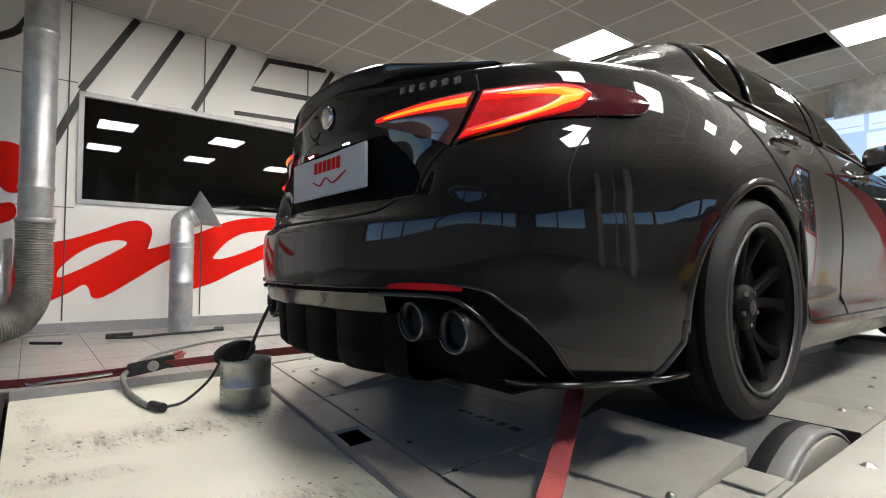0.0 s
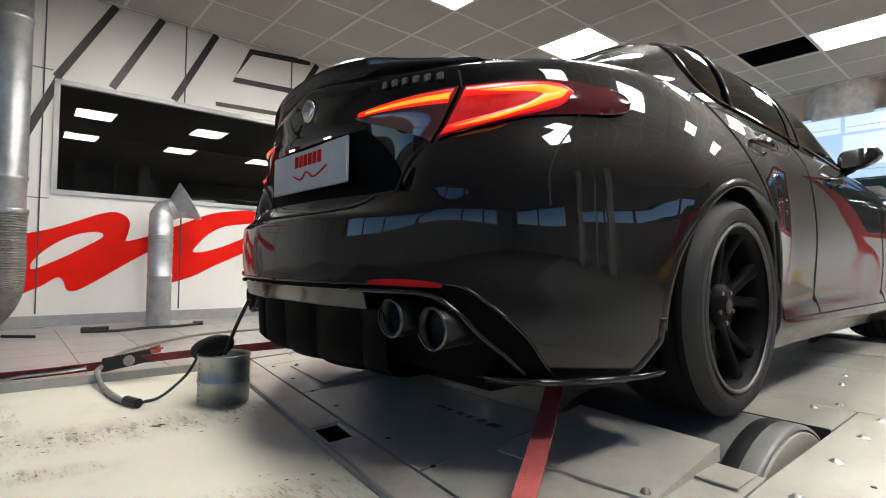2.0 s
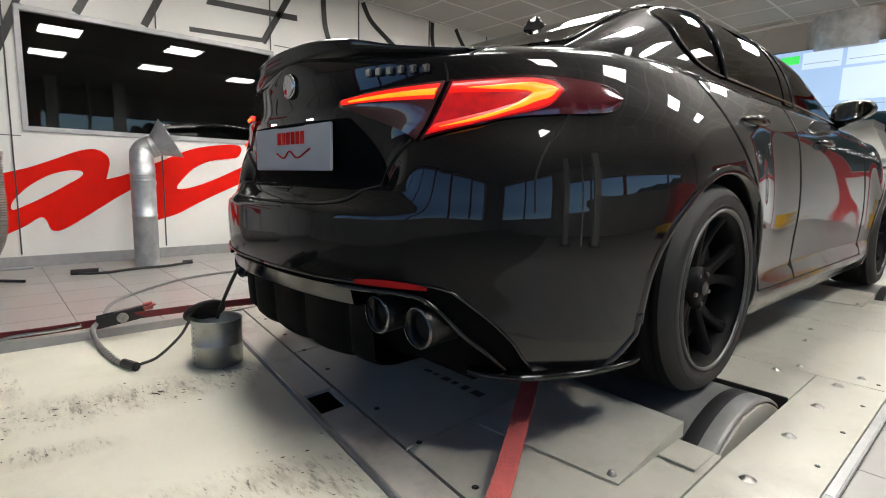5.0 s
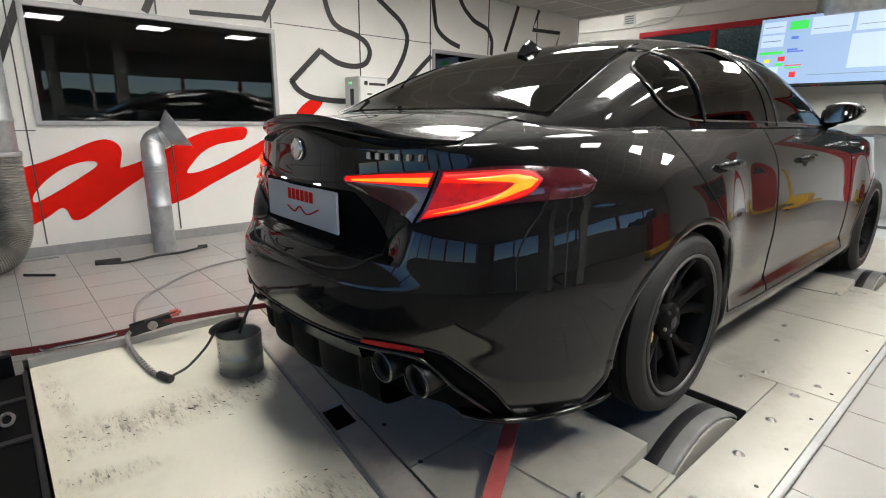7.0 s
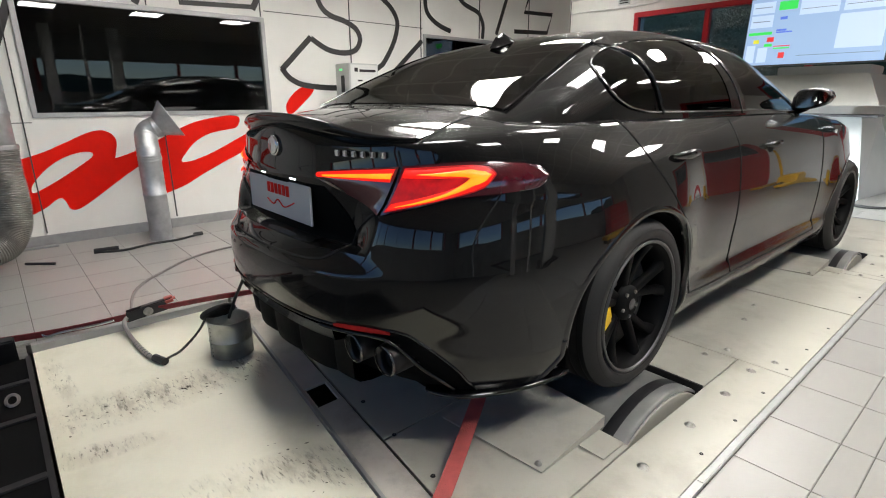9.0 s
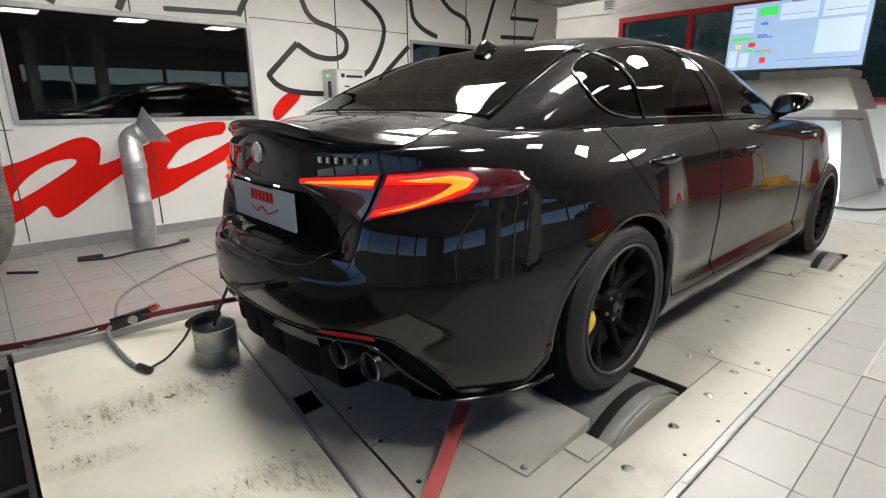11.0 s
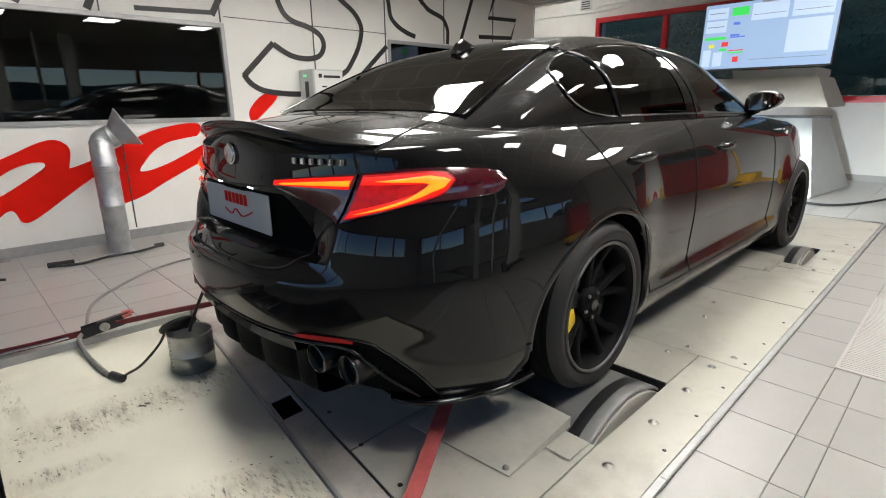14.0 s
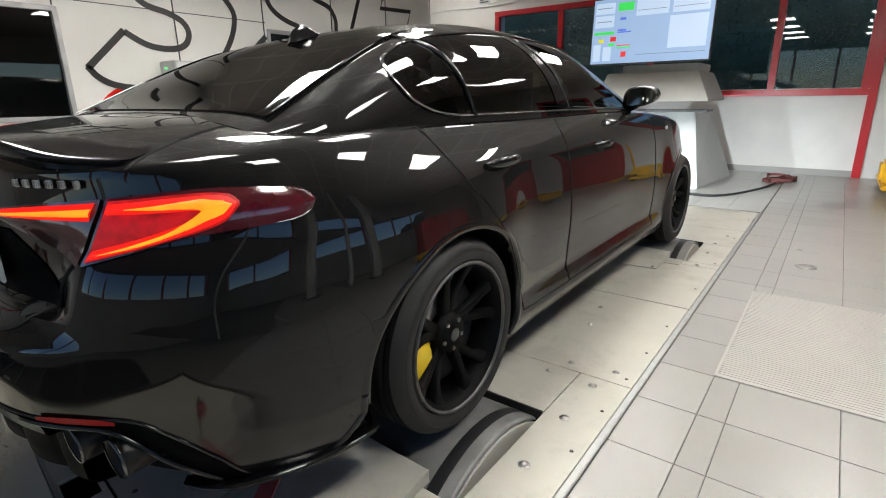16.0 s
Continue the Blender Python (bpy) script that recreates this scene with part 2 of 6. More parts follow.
for k in range(-5, 7):
    y = -0.5 + 0.975 * k
    spans = [(0.1, CEIL)]
    for a, b in WIN:
        if a - 0.03 < y < b + 0.03:
            spans = [(0.1, WZ0 - 0.03), (WZ1 + 0.03, CEIL)]
    for z0, z1 in spans:
        add_box(bm, WX, WX + 0.009, y - 0.0045, y + 0.0045, z0, z1)
for a, b in ((REAR, WIN[0][0] - 0.03), (WIN[0][1] + 0.03, WIN[1][0] - 0.03), (WIN[1][1] + 0.03, CELL_END)):
    add_box(bm, WX, WX + 0.002, a, b, 1.946, 1.953)
    add_box(bm, WX, WX + 0.002, a, b, 0.966, 0.972)
part("panel_joint", bm, M_JOINT, wall_west)
tagged(part("baseboard", box(WX, WX + 0.012, REAR, CELL_END, -0.004, 0.085, 0.003), M_ALU), "aluminium skirting strip along the white partition", "baseboard", kind="structure")

M_PANE = glass("dark_window_glass", (0.5, 0.52, 0.52), 0.6)
M_CLEAR = glass("clear_window_glass", (0.86, 0.9, 0.88), 0.9)
for i, (a, b) in enumerate(WIN):
    w = tagged(new("window_%d" % (i + 1)), "dark glazed window in an aluminium frame", "window", kind="structure")
    for y0, y1, z0, z1 in ((a - 0.02, b + 0.02, WZ1 - 0.016, WZ1 + 0.022), (a - 0.02, b + 0.02, WZ0 - 0.022, WZ0 + 0.016), (a - 0.022, a + 0.016, WZ0 + 0.016, WZ1 - 0.016), (b - 0.016, b + 0.022, WZ0 + 0.016, WZ1 - 0.016)):
        part("window_frame", box(WX - 0.05, WX + 0.02, y0, y1, z0, z1, 0.004), M_ALU, w)
    pane = part("pane", box(WX - 0.03, WX - 0.024, a + 0.01, b - 0.01, WZ0 + 0.01, WZ1 - 0.01), M_PANE, w)
# the unlit room behind the partition
bm = bmesh.new()
add_box(bm, -9, -8.9, REAR, CELL_END, 0, 2.6)
add_box(bm, -9, WX - 0.08, REAR, CELL_END, 2.6, 2.65)
tagged(part("wall_far_west", bm, M_PLASTER), "plain walls of the unlit room behind", "wall", kind="structure")

# outer walls
def wall_with_openings(name, axis, at, thick, a0, a1, z1, holes, mat, label):
    bm = bmesh.new()
    cuts = sorted({a0, a1, *[h[0] for h in holes], *[h[1] for h in holes]})
    for c0, c1 in zip(cuts, cuts[1:]):
        spans = [(-0.01, z1)]
        for h0, h1, hz0, hz1 in holes:
            if h0 <= c0 and c1 <= h1:
                spans = [(-0.01, hz0), (hz1, z1)]
        for s0, s1 in spans:
            if s1 > s0:
                if axis == "y":
                    add_box(bm, c0, c1, at, at + thick, s0, s1)
                else:
                    add_box(bm, at, at + thick, c0, c1, s0, s1)
    return tagged(part(name, bm, mat), label, "wall", kind="structure")


wall_north = wall_with_openings("wall_north", "y", BACK, 0.25, -9, RIGHT, 3.5, [(-3.75, 2.05, 1.2, 2.62), (3.0, 4.2, 0.0, 2.1)], M_PLASTER, "white plastered wall with red framed windows")
wall_east = wall_with_openings("wall_east", "x", RIGHT, 0.25, REAR, BACK, 3.5, [(-4.4, -1.2, 1.1, 2.5), (-0.6, 5.2, 1.32, 2.02)], M_DARKWALL, "grey wall with wide windows")
# unseen wall; its window is added so the rear paint mirrors bluish sky
wall_with_openings("wall_south", "y", REAR - 0.25, 0.25, -9, RIGHT, 3.5, [(-2.2, 5.0, 1.0, 2.5)], M_DARKWALL, "grey wall behind the test bed")
tagged(part("baseboard", box(-9, 2.02, BACK - 0.015, BACK, -0.004, 0.09, 0.004), M_TILE), "grey tile skirting under the white wall", "baseboard", kind="structure")


def window_north(name, x0, x1, z0, z1, bars, y=BACK, w=0.09):
    o = tagged(new(name), "red painted metal window frame with dark panes", "window", kind="structure")
    for a, b in ((z0, z0 + w), (z1 - w, z1)):
        part("frame_rail", box(x0, x1, y - 0.05, y + 0.06, a, b, 0.006), M_REDFRAME, o)
    xs = [x0, *bars, x1 - w]
    for x in xs:
        part("frame_post", box(x, x + w, y - 0.045, y + 0.055, z0 + w, z1 - w, 0.006), M_REDFRAME, o)
    for a, b in zip(xs, xs[1:]):
        part("pane", box(a + w, b, y, y + 0.006, z0 + w, z1 - w), M_CLEAR, o)
    return o


window_north("window_3", -3.8, 2.0, 1.1, 2.68, [-2.5, -0.9, 0.83])
tagged(part("door_post", box(2.0, 2.1, BACK - 0.045, BACK + 0.055, 0.0, 2.68, 0.006), M_REDFRAME), "red painted steel post beside the windows", "door post", kind="structure")
o = tagged(new("door_1"), "red steel door with a dark glazed upper half", "door", kind="structure")
part("door_leaf", box(3.0, 4.2, BACK - 0.02, BACK + 0.03, 0.0, 1.15, 0.006), M_REDFRAME, o)
for a in ((3.0, 3.12, 1.15, 2.1), (4.08, 4.2, 1.15, 2.1), (3.12, 4.08, 1.98, 2.1)):
    part("door_frame", box(a[0], a[1], BACK - 0.02, BACK + 0.03, a[2], a[3], 0.006), M_REDFRAME, o)
part("pane", box(3.12, 4.08, BACK, BACK + 0.006, 1.15, 1.98), M_PANE, o)
part("door_handle", tube([Vector((3.1, BACK - 0.05, 1.0)), Vector((3.22, BACK - 0.05, 1.0))], 0.01, 8), M_ALU, o)
for i, (axis, a, b, z0, z1) in enumerate((("x", -4.4, -1.2, 1.1, 2.5), ("x", -0.6, 5.2, 1.32, 2.02), ("y", -2.2, 5.0, 1.0, 2.5))):
    o = tagged(new("window_%d" % (5 + i)), "wide red framed window out of view, mirrored in paint and glass", "window", kind="structure")
    n = max(2, round((b - a) / 1.3))
    for k in range(n + 1):
        c = lerp(a, b, k / n)
        part("frame_post", box(RIGHT - 0.02, RIGHT + 0.06, c - 0.04, c + 0.04, z0, z1, 0.006) if axis == "x" else box(c - 0.04, c + 0.04, REAR - 0.06, REAR + 0.02, z0, z1, 0.006), M_REDFRAME, o)

# suspended ceiling with a tile grid
PX, PY = 0.585, 0.51
GX, GY = 0.15, 3.61
bm = bmesh.new()
LIGHTS = [(0, 0), (3, 0), (-3, -3), (0, -3), (3, -3), (-3, -6), (0, -6), (3, -6), (-3, -9), (0, -9), (3, -9)]
for ix in range(-7, 11):
    for iy in range(-20, 5):
        x0, y0 = GX + ix * PX, GY + iy * PY
        x1, y1 = x0 + PX, y0 + PY
        x0, x1, y0, y1 = max(x0, WX), min(x1, RIGHT), max(y0, REAR), min(y1, CELL_END)
        if x1 <= x0 or y1 <= y0 or (ix, iy) == (-1, 0) or (ix, iy) in LIGHTS:
            continue
        g = 0.009
        add_box(bm, x0 + g, x1 - g, y0 + g, y1 - g, CEIL + 0.003, CEIL + 0.018)
ceiling = tagged(part("ceiling", bm, M_CEIL), "suspended ceiling of grey mineral tiles", "ceiling", kind="structure")
bm = bmesh.new()
for ix in range(-7, 12):
    x = GX + ix * PX
    if WX < x < RIGHT:
        add_box(bm, x - 0.012, x + 0.012, REAR, CELL_END, CEIL, CEIL + 0.006)
for iy in range(-20, 5):
    y = GY + iy * PY
    if REAR < y < CELL_END:
        for ix in range(-7, 11):
            a, b = max(GX + ix * PX + 0.012, WX), min(GX + (ix + 1) * PX - 0.012, RIGHT)
            if b > a:
                add_box(bm, a, b, y - 0.012, y + 0.012, CEIL, CEIL + 0.006)
tagged(part("ceiling_grid", bm, M_GRID), "pale metal grid of the suspended ceiling", "ceiling grid", kind="structure")
tagged(part("ceiling_void", box(-9, RIGHT, REAR, BACK, 3.5, 3.55), M_PLASTER), "white slab above the suspended ceiling", "ceiling", kind="structure")
tagged(part("ceiling_edge", box(WX, RIGHT, CELL_END, CELL_END + 0.04, CEIL - 0.02, 3.5), M_PLASTER), "white bulkhead where the lower ceiling ends", "ceiling", kind="structure")
tagged(part("wall_west_far", box(-5.6, -5.5, CELL_END, BACK, -0.01, 3.5), M_PLASTER), "white plaster wall beyond the partition", "wall", kind="structure")


def ceiling_light(x0, y0):
    o = thing("ceiling_light", "square white LED ceiling panel, switched on", "ceiling light", (x0 + PX / 2, y0 + PY / 2, CEIL), "LED ceiling panels")
    h, d = PX / 2 - 0.012, PY / 2 - 0.012
    part("diffuser", box(-h + 0.012, h - 0.012, -d + 0.012, d - 0.012, -0.002, 0.004), M_PANEL, o, "glowing white diffuser")
    for a in ((-h, h, -d, -d + 0.012), (-h, h, d - 0.012, d), (-h, -h + 0.012, -d + 0.012, d - 0.012), (h - 0.012, h, -d + 0.012, d - 0.012)):
        part("frame", box(*a, -0.004, 0.006), M_WHITEPLAST, o)
    return o


first_light = ceiling_light(GX + LIGHTS[0][0] * PX, GY + LIGHTS[0][1] * PY)
for ix, iy in LIGHTS[1:]:
    copy_thing(first_light, Matrix.Translation((GX + (ix + 0.5) * PX, GY + (iy + 0.5) * PY, CEIL)))
# one more panel out of view, added to brighten the back wall
copy_thing(first_light, Matrix.Translation((-4.4, 6.7, 3.49)))

# closed box painted near-black for the shade above the missing tile
bm = bmesh.new()
hx0, hx1, hy0, hy1 = GX - PX + 0.01, GX - 0.01, GY + 0.01, GY + PY - 0.01
add_box(bm, hx0, hx1, hy0, hy1, CEIL + 0.5, CEIL + 0.52)
for q in ((hx0 - 0.02, hx0, hy0, hy1), (hx1, hx1 + 0.02, hy0, hy1), (hx0, hx1, hy0 - 0.02, hy0), (hx0, hx1, hy1, hy1 + 0.02)):
    add_box(bm, *q, CEIL + 0.02, CEIL + 0.52)
tagged(part("ceiling_opening", bm, M_PIT), "near-black box for the shade above a missing ceiling tile", "ceiling", kind="structure")

# dusk outside
tagged(part("ground", box(-60, 60, -60, 60, -0.4, -0.2), material("dark_ground", (0.05, 0.05, 0.045), 0.9, vary=0.3, scale=1)), "dark ground outside at dusk", "ground", kind="structure")

# ---- the car ----
M_PAINT = material("black_metallic_paint", (0.0045, 0.0045, 0.0047), 0.42, 0.0, vary=0.08, scale=3, coat=1.0)
M_PAINT.node_tree.nodes["Principled BSDF"].inputs["Specular IOR Level"].default_value = 0.05
M_PAINT.node_tree.nodes["Principled BSDF"].inputs["Coat Roughness"].default_value = 0.02
M_PAINT.node_tree.nodes["Principled BSDF"].inputs["Coat IOR"].default_value = 1.5
def sill_roughness(m):
    """Makes the lacquer rougher towards the sills, broken up by noise."""
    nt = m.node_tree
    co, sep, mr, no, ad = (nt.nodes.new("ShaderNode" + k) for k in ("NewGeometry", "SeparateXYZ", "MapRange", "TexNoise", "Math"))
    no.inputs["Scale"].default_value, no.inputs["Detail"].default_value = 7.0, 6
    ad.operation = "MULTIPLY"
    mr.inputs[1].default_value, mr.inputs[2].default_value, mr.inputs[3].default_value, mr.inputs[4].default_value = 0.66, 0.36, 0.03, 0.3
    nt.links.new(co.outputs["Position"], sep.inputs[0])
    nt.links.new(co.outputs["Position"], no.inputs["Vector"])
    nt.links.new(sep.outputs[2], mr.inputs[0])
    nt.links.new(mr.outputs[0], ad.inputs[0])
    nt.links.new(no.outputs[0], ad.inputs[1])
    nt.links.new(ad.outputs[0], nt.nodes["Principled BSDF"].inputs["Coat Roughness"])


sill_roughness(M_PAINT)
M_BLACKGLOSS = material("gloss_black_trim", (0.004, 0.004, 0.0045), 0.12, vary=0.05)
M_BLACKPLASTIC = material("matt_black_plastic", (0.004, 0.004, 0.004), 0.55, vary=0.12, scale=20, bump=0.05)
M_BLACKPLASTIC.node_tree.nodes["Principled BSDF"].inputs["Specular IOR Level"].default_value = 0.03
M_CHROME = material("chrome", (0.7, 0.7, 0.7), 0.08, 1.0, vary=0.02)
M_DARKCHROME = material("dark_chrome", (0.14, 0.14, 0.145), 0.25, 1.0, vary=0.05)
M_TRIM = material("dark_trim_chrome", (0.2, 0.2, 0.205), 0.15, 1.0, vary=0.05)
M_PIPE = material("dark_pipe_metal", (0.03, 0.029, 0.028), 0.35, 0.7, vary=0.15, scale=30)
# panel gaps; also painted into pipe bores and handle cups as shade
M_SEAM = material("gap_and_recess_shade", (0.002, 0.002, 0.002), 0.8)
M_TINT = glass("privacy_glass", (0.35, 0.35, 0.33), 0.25, 0.03)
M_TINT2 = glass("door_glass", (0.6, 0.62, 0.6), 0.6)
M_RIM = material("dark_alloy", (0.004, 0.004, 0.0042), 0.5, 0.0, vary=0.1, scale=10)
M_RIM.node_tree.nodes["Principled BSDF"].inputs["Specular IOR Level"].default_value = 0.08
M_RIMLIP = material("rim_edge", (0.09, 0.09, 0.088), 0.35, 0.6, vary=0.2, scale=30)
M_LENS = material("red_lens", (0.07, 0.005, 0.011), 0.12, coat=1.0, vary=0.1)
M_REFLECTOR = material("red_reflector", (0.3, 0.006, 0.008), 0.45, vary=0.1)
M_REFLECTOR.node_tree.nodes["Principled BSDF"].inputs["Specular IOR Level"].default_value = 0.15
M_DARKLENS = material("dark_lens", (0.09, 0.03, 0.032), 0.12, coat=1.0, vary=0.1)
M_LED = lamp_glow("tail_light_band", (1.0, 0.012, 0.006), 1.1)
M_LEDHOT = lamp_glow("tail_light_core", (1.0, 0.27, 0.01), 1.6)
M_GLOWRED = uneven(lamp_glow("tail_light_lit_lens", (0.9, 0.007, 0.01), 0.45), 0.42, 0.5, 28)
uneven(M_LED, 1.05, 0.75, 35)
uneven(M_LEDHOT, 1.55, 0.8, 25)
M_PLATE = material("grey_show_plate", (0.55, 0.55, 0.56), 0.35, vary=0.04)
M_CALIPER = material("yellow_caliper", (0.72, 0.5, 0.01), 0.35, vary=0.06)
M_INTERIOR = material("dark_upholstery", (0.03, 0.028, 0.026), 0.7, vary=0.15, scale=20, bump=0.2)

HUB_Z, WHEEL_R, BASE = 0.40, 0.327, 2.82
YF, RF, NF = 3.62, 1.15, 2.3
RR, NR = 0.85, 2.6
side_w = smooth([(0.2, 0.845), (0.27, 0.868), (0.36, 0.879), (0.45, 0.884), (0.6, 0.886), (0.7, 0.882), (0.8, 0.873), (0.88, 0.862), (0.94, 0.847), (1.0, 0.825), (1.08, 0.79)])
rear_y = smooth([(0.2, -0.93), (0.35, -1.018), (0.45, -1.047), (0.56, -1.056), (0.632, -1.052), (0.65, -1.03), (0.69, -1.0), (0.85, -0.97), (0.97, -0.955), (1.06, -0.965)])
corner_y = smooth([(0.2, -0.94), (0.3, -0.998), (0.36, -1.017), (0.45, -1.029), (0.56, -1.035), (0.63, -1.036), (0.645, -1.034), (0.66, -1.031), (0.7, -1.026), (0.75, -1.017), (0.79, -1.005), (0.83, -0.985), (0.85, -0.974), (0.97, -0.955), (1.06, -0.965)])
belt_z = smooth([(-1.05, 0.985), (-0.75, 1.02), (-0.45, 1.05), (0.0, 1.075), (1.2, 1.07), (2.1, 1.05), (2.7, 0.985), (3.2, 0.9), (3.65, 0.74)])
low_z = smooth([(-1.05, 0.27), (-0.8, 0.235), (-0.4, 0.235), (0.4, 0.225), (2.4, 0.225), (3.2, 0.22), (3.65, 0.24)])
deck_z = smooth([(-1.06, 0.985), (-0.95, 1.05), (-0.8, 1.085), (-0.45, 1.115), (0.2, 1.12), (2.2, 1.075), (2.7, 1.03), (3.2, 0.94), (3.65, 0.75)])


skirt_out = smooth([(0.2, -0.03), (0.25, -0.012), (0.3, 0.02), (0.318, 0.024), (0.33, 0.02), (0.385, 0.002), (0.395, -0.006), (0.41, -0.008), (0.46, -0.004), (0.55, 0.0)])   # the sill's blade


def bulge(y, z):
    e = skirt_out(z) * math.exp(-((y - 1.41) / 1.0) ** 10)
    f = math.exp(-((z - (0.62 + 0.1 * math.exp(-(y / 0.6) ** 4))) / 0.25) ** 2)
    return e + f * (0.04 * math.exp(-(y / 0.4) ** 4) + 0.03 * math.exp(-((y - BASE) / 0.42) ** 4)) - 0.012 * math.exp(-((z - 0.5) / 0.12) ** 2) * math.exp(-((y - 1.35) / 0.6) ** 4)


def shoulder(y, z):
    """How far the flank rolls in towards the belt line."""
    v = (z - low_z(y)) / (belt_z(y) - low_z(y))
    return 1 - 0.032 * min(1.0, max(0.0, (v - 0.8) / 0.2)) ** 2 * min(1.0, max(0.0, (y + 0.42) / 0.42))


def half(y, z):
    """The body's half width at a place along the car and a height."""
    w = (side_w(z) + bulge(y, z)) * shoulder(y, z)
    yr = corner_y(z)
    if y < yr + RR:
        s = min(1.0, (yr + RR - y) / RR)
        w *= max(0.0, 1 - s**NR) ** (1 / NR)
    if y > YF - RF:
        s = min(1.0, (y - YF + RF) / RF)
        w *= max(0.0, 1 - s**NF) ** (1 / NF)
    return w


def rear_at(x, z):
    """The rear skin's y at a distance x from the middle."""
    w = side_w(z) + 0.0
    f = min(1.0, abs(x) / w)
    return rear_y(z) + RR - RR * max(0.0, 1 - f**NR) ** (1 / NR)


def rear_phi(phi, z, out=0.0):
    """A point on the rear corner: phi 0 in the middle, 1 where the flank begins."""
    a = phi * math.pi / 2
    c, s = math.cos(a), math.sin(a)
    k = min(1.0, max(0.0, (phi - 0.22) / 0.2))
    y = lerp(rear_y(z), corner_y(z), k * k * (3 - 2 * k)) + RR - RR * max(c, 0) ** (2 / NR)
    w = (side_w(z) + bulge(y, z)) * s ** (2 / NR)
    if 0.692 < z < 0.9:
        y += 0.06 * min(1.0, (0.9 - z) / 0.19) * math.exp(-((w / lerp(0.46, 0.53, (z - 0.69) / 0.2)) ** 12))
    # the hollow in the bumper corner
    d = -0.007 * math.exp(-(((phi - 0.57 - 0.6 * (0.47 - z)) / 0.17) ** 2) - ((z - 0.45) / 0.065) ** 2)
    n = Vector((s, -c, 0)).normalized()
    return Vector((w, y, z)) + n * (out + d)


def phi_of_x(x, z=0.9):
    return math.asin(min(1.0, (x / side_w(z))) ** (NR / 2)) * 2 / math.pi


# upper edge of the black lower insert round the rear, and the arch over the tail pipes inside it
diffuser_z = smooth([(0.0, 0.462), (phi_of_x(0.5, 0.46), 0.466), (phi_of_x(0.582, 0.47), 0.471), (phi_of_x(0.625, 0.46), 0.462), (phi_of_x(0.668, 0.43), 0.427), (phi_of_x(0.704, 0.38), 0.382), (phi_of_x(0.727, 0.33), 0.334), (phi_of_x(0.734, 0.31), 0.3), (phi_of_x(0.738, 0.25), 0.25)])
arch_z = smooth([(0.0, 0.45), (phi_of_x(0.5, 0.45), 0.449), (phi_of_x(0.56, 0.44), 0.443), (phi_of_x(0.612, 0.4), 0.405), (phi_of_x(0.65, 0.35), 0.352), (phi_of_x(0.683, 0.3), 0.303), (phi_of_x(0.7, 0.25), 0.25)])


N_REAR, N_SIDE, N_FRONT, N_UP, N_CAP = 84, 190, 30, 66, 24
J_INS, J_CREASE, J_LID = 16, 32, 36      # rows along the insert's edge, the bumper's crease and the boot lid's foot


def row_z(j, low, ins, belt):
    for j0, j1, a, b in ((0, J_INS, low, ins), (J_INS, J_CREASE, ins, 0.643), (J_CREASE, J_LID, 0.643, 0.69), (J_LID, N_UP, 0.69, belt)):
        if j <= j1:
            return lerp(a, b, (j - j0) / (j1 - j0))


def contour(i, j):
    if i <= N_REAR:
        phi = i / N_REAR
        y0 = rear_phi(phi, 0.9).y
        low = low_z(y0)
        z = row_z(j, low, max(diffuser_z(phi), low + 0.018), belt_z(y0))
        p = rear_phi(phi, z)
        p.x *= shoulder(p.y, z)
        return p
    if i <= N_REAR + N_SIDE:
        f = (i - N_REAR) / N_SIDE
        ya = lerp(corner_y(0.9) + RR, YF - RF, f)
        low = low_z(ya)
        z = row_z(j, low, lerp(low + 0.018, 0.34, min(1.0, f * 5)), belt_z(ya))
        y = lerp(corner_y(z) + RR, YF - RF, f)
        return Vector((half(y, z), y, z))
    f = (i - N_REAR - N_SIDE) / N_FRONT
    a = f * math.pi / 2
    y = YF - RF + RF * math.sin(a) ** (2 / NF)
    z = row_z(j, low_z(y), 0.34, belt_z(y)) if belt_z(y) > 0.75 else lerp(low_z(y), belt_z(y), j / N_UP)
    return Vector(((side_w(z) + bulge(y, z)) * max(0.0, math.cos(a)) ** (2 / NF), y, z))


DOOR_CUT = smooth([(0.25, 0.46), (0.4, 0.42), (0.6, 0.31), (0.71, 0.23), (0.8, 0.15), (0.94, 0.02), (1.02, -0.03), (1.1, -0.08)])   # rear edge of the rear door by height
B_CUT, A_CUT = 0.86, 2.15


def arch_foot(z):
    """How far behind the rear hub the bumper ends, below the hub."""
    return 0.414 + 0.9 * max(0.0, 0.335 - z)


def in_arch(p):
    if p.z < 0.385 and -arch_foot(p.z) < p.y < 0.0 and p.x > 0.5:
        return True
    return any(math.hypot((p.y - y) / 0.417, (p.z - HUB_Z) / 0.374) < 1 for y in (0.0, BASE)) and p.x > 0.5


def lid_x(y):
    """The boot lid's half width on top."""
    return lerp(0.6, 0.52, min(1.0, max(0.0, (y + 0.8) / 0.33)))


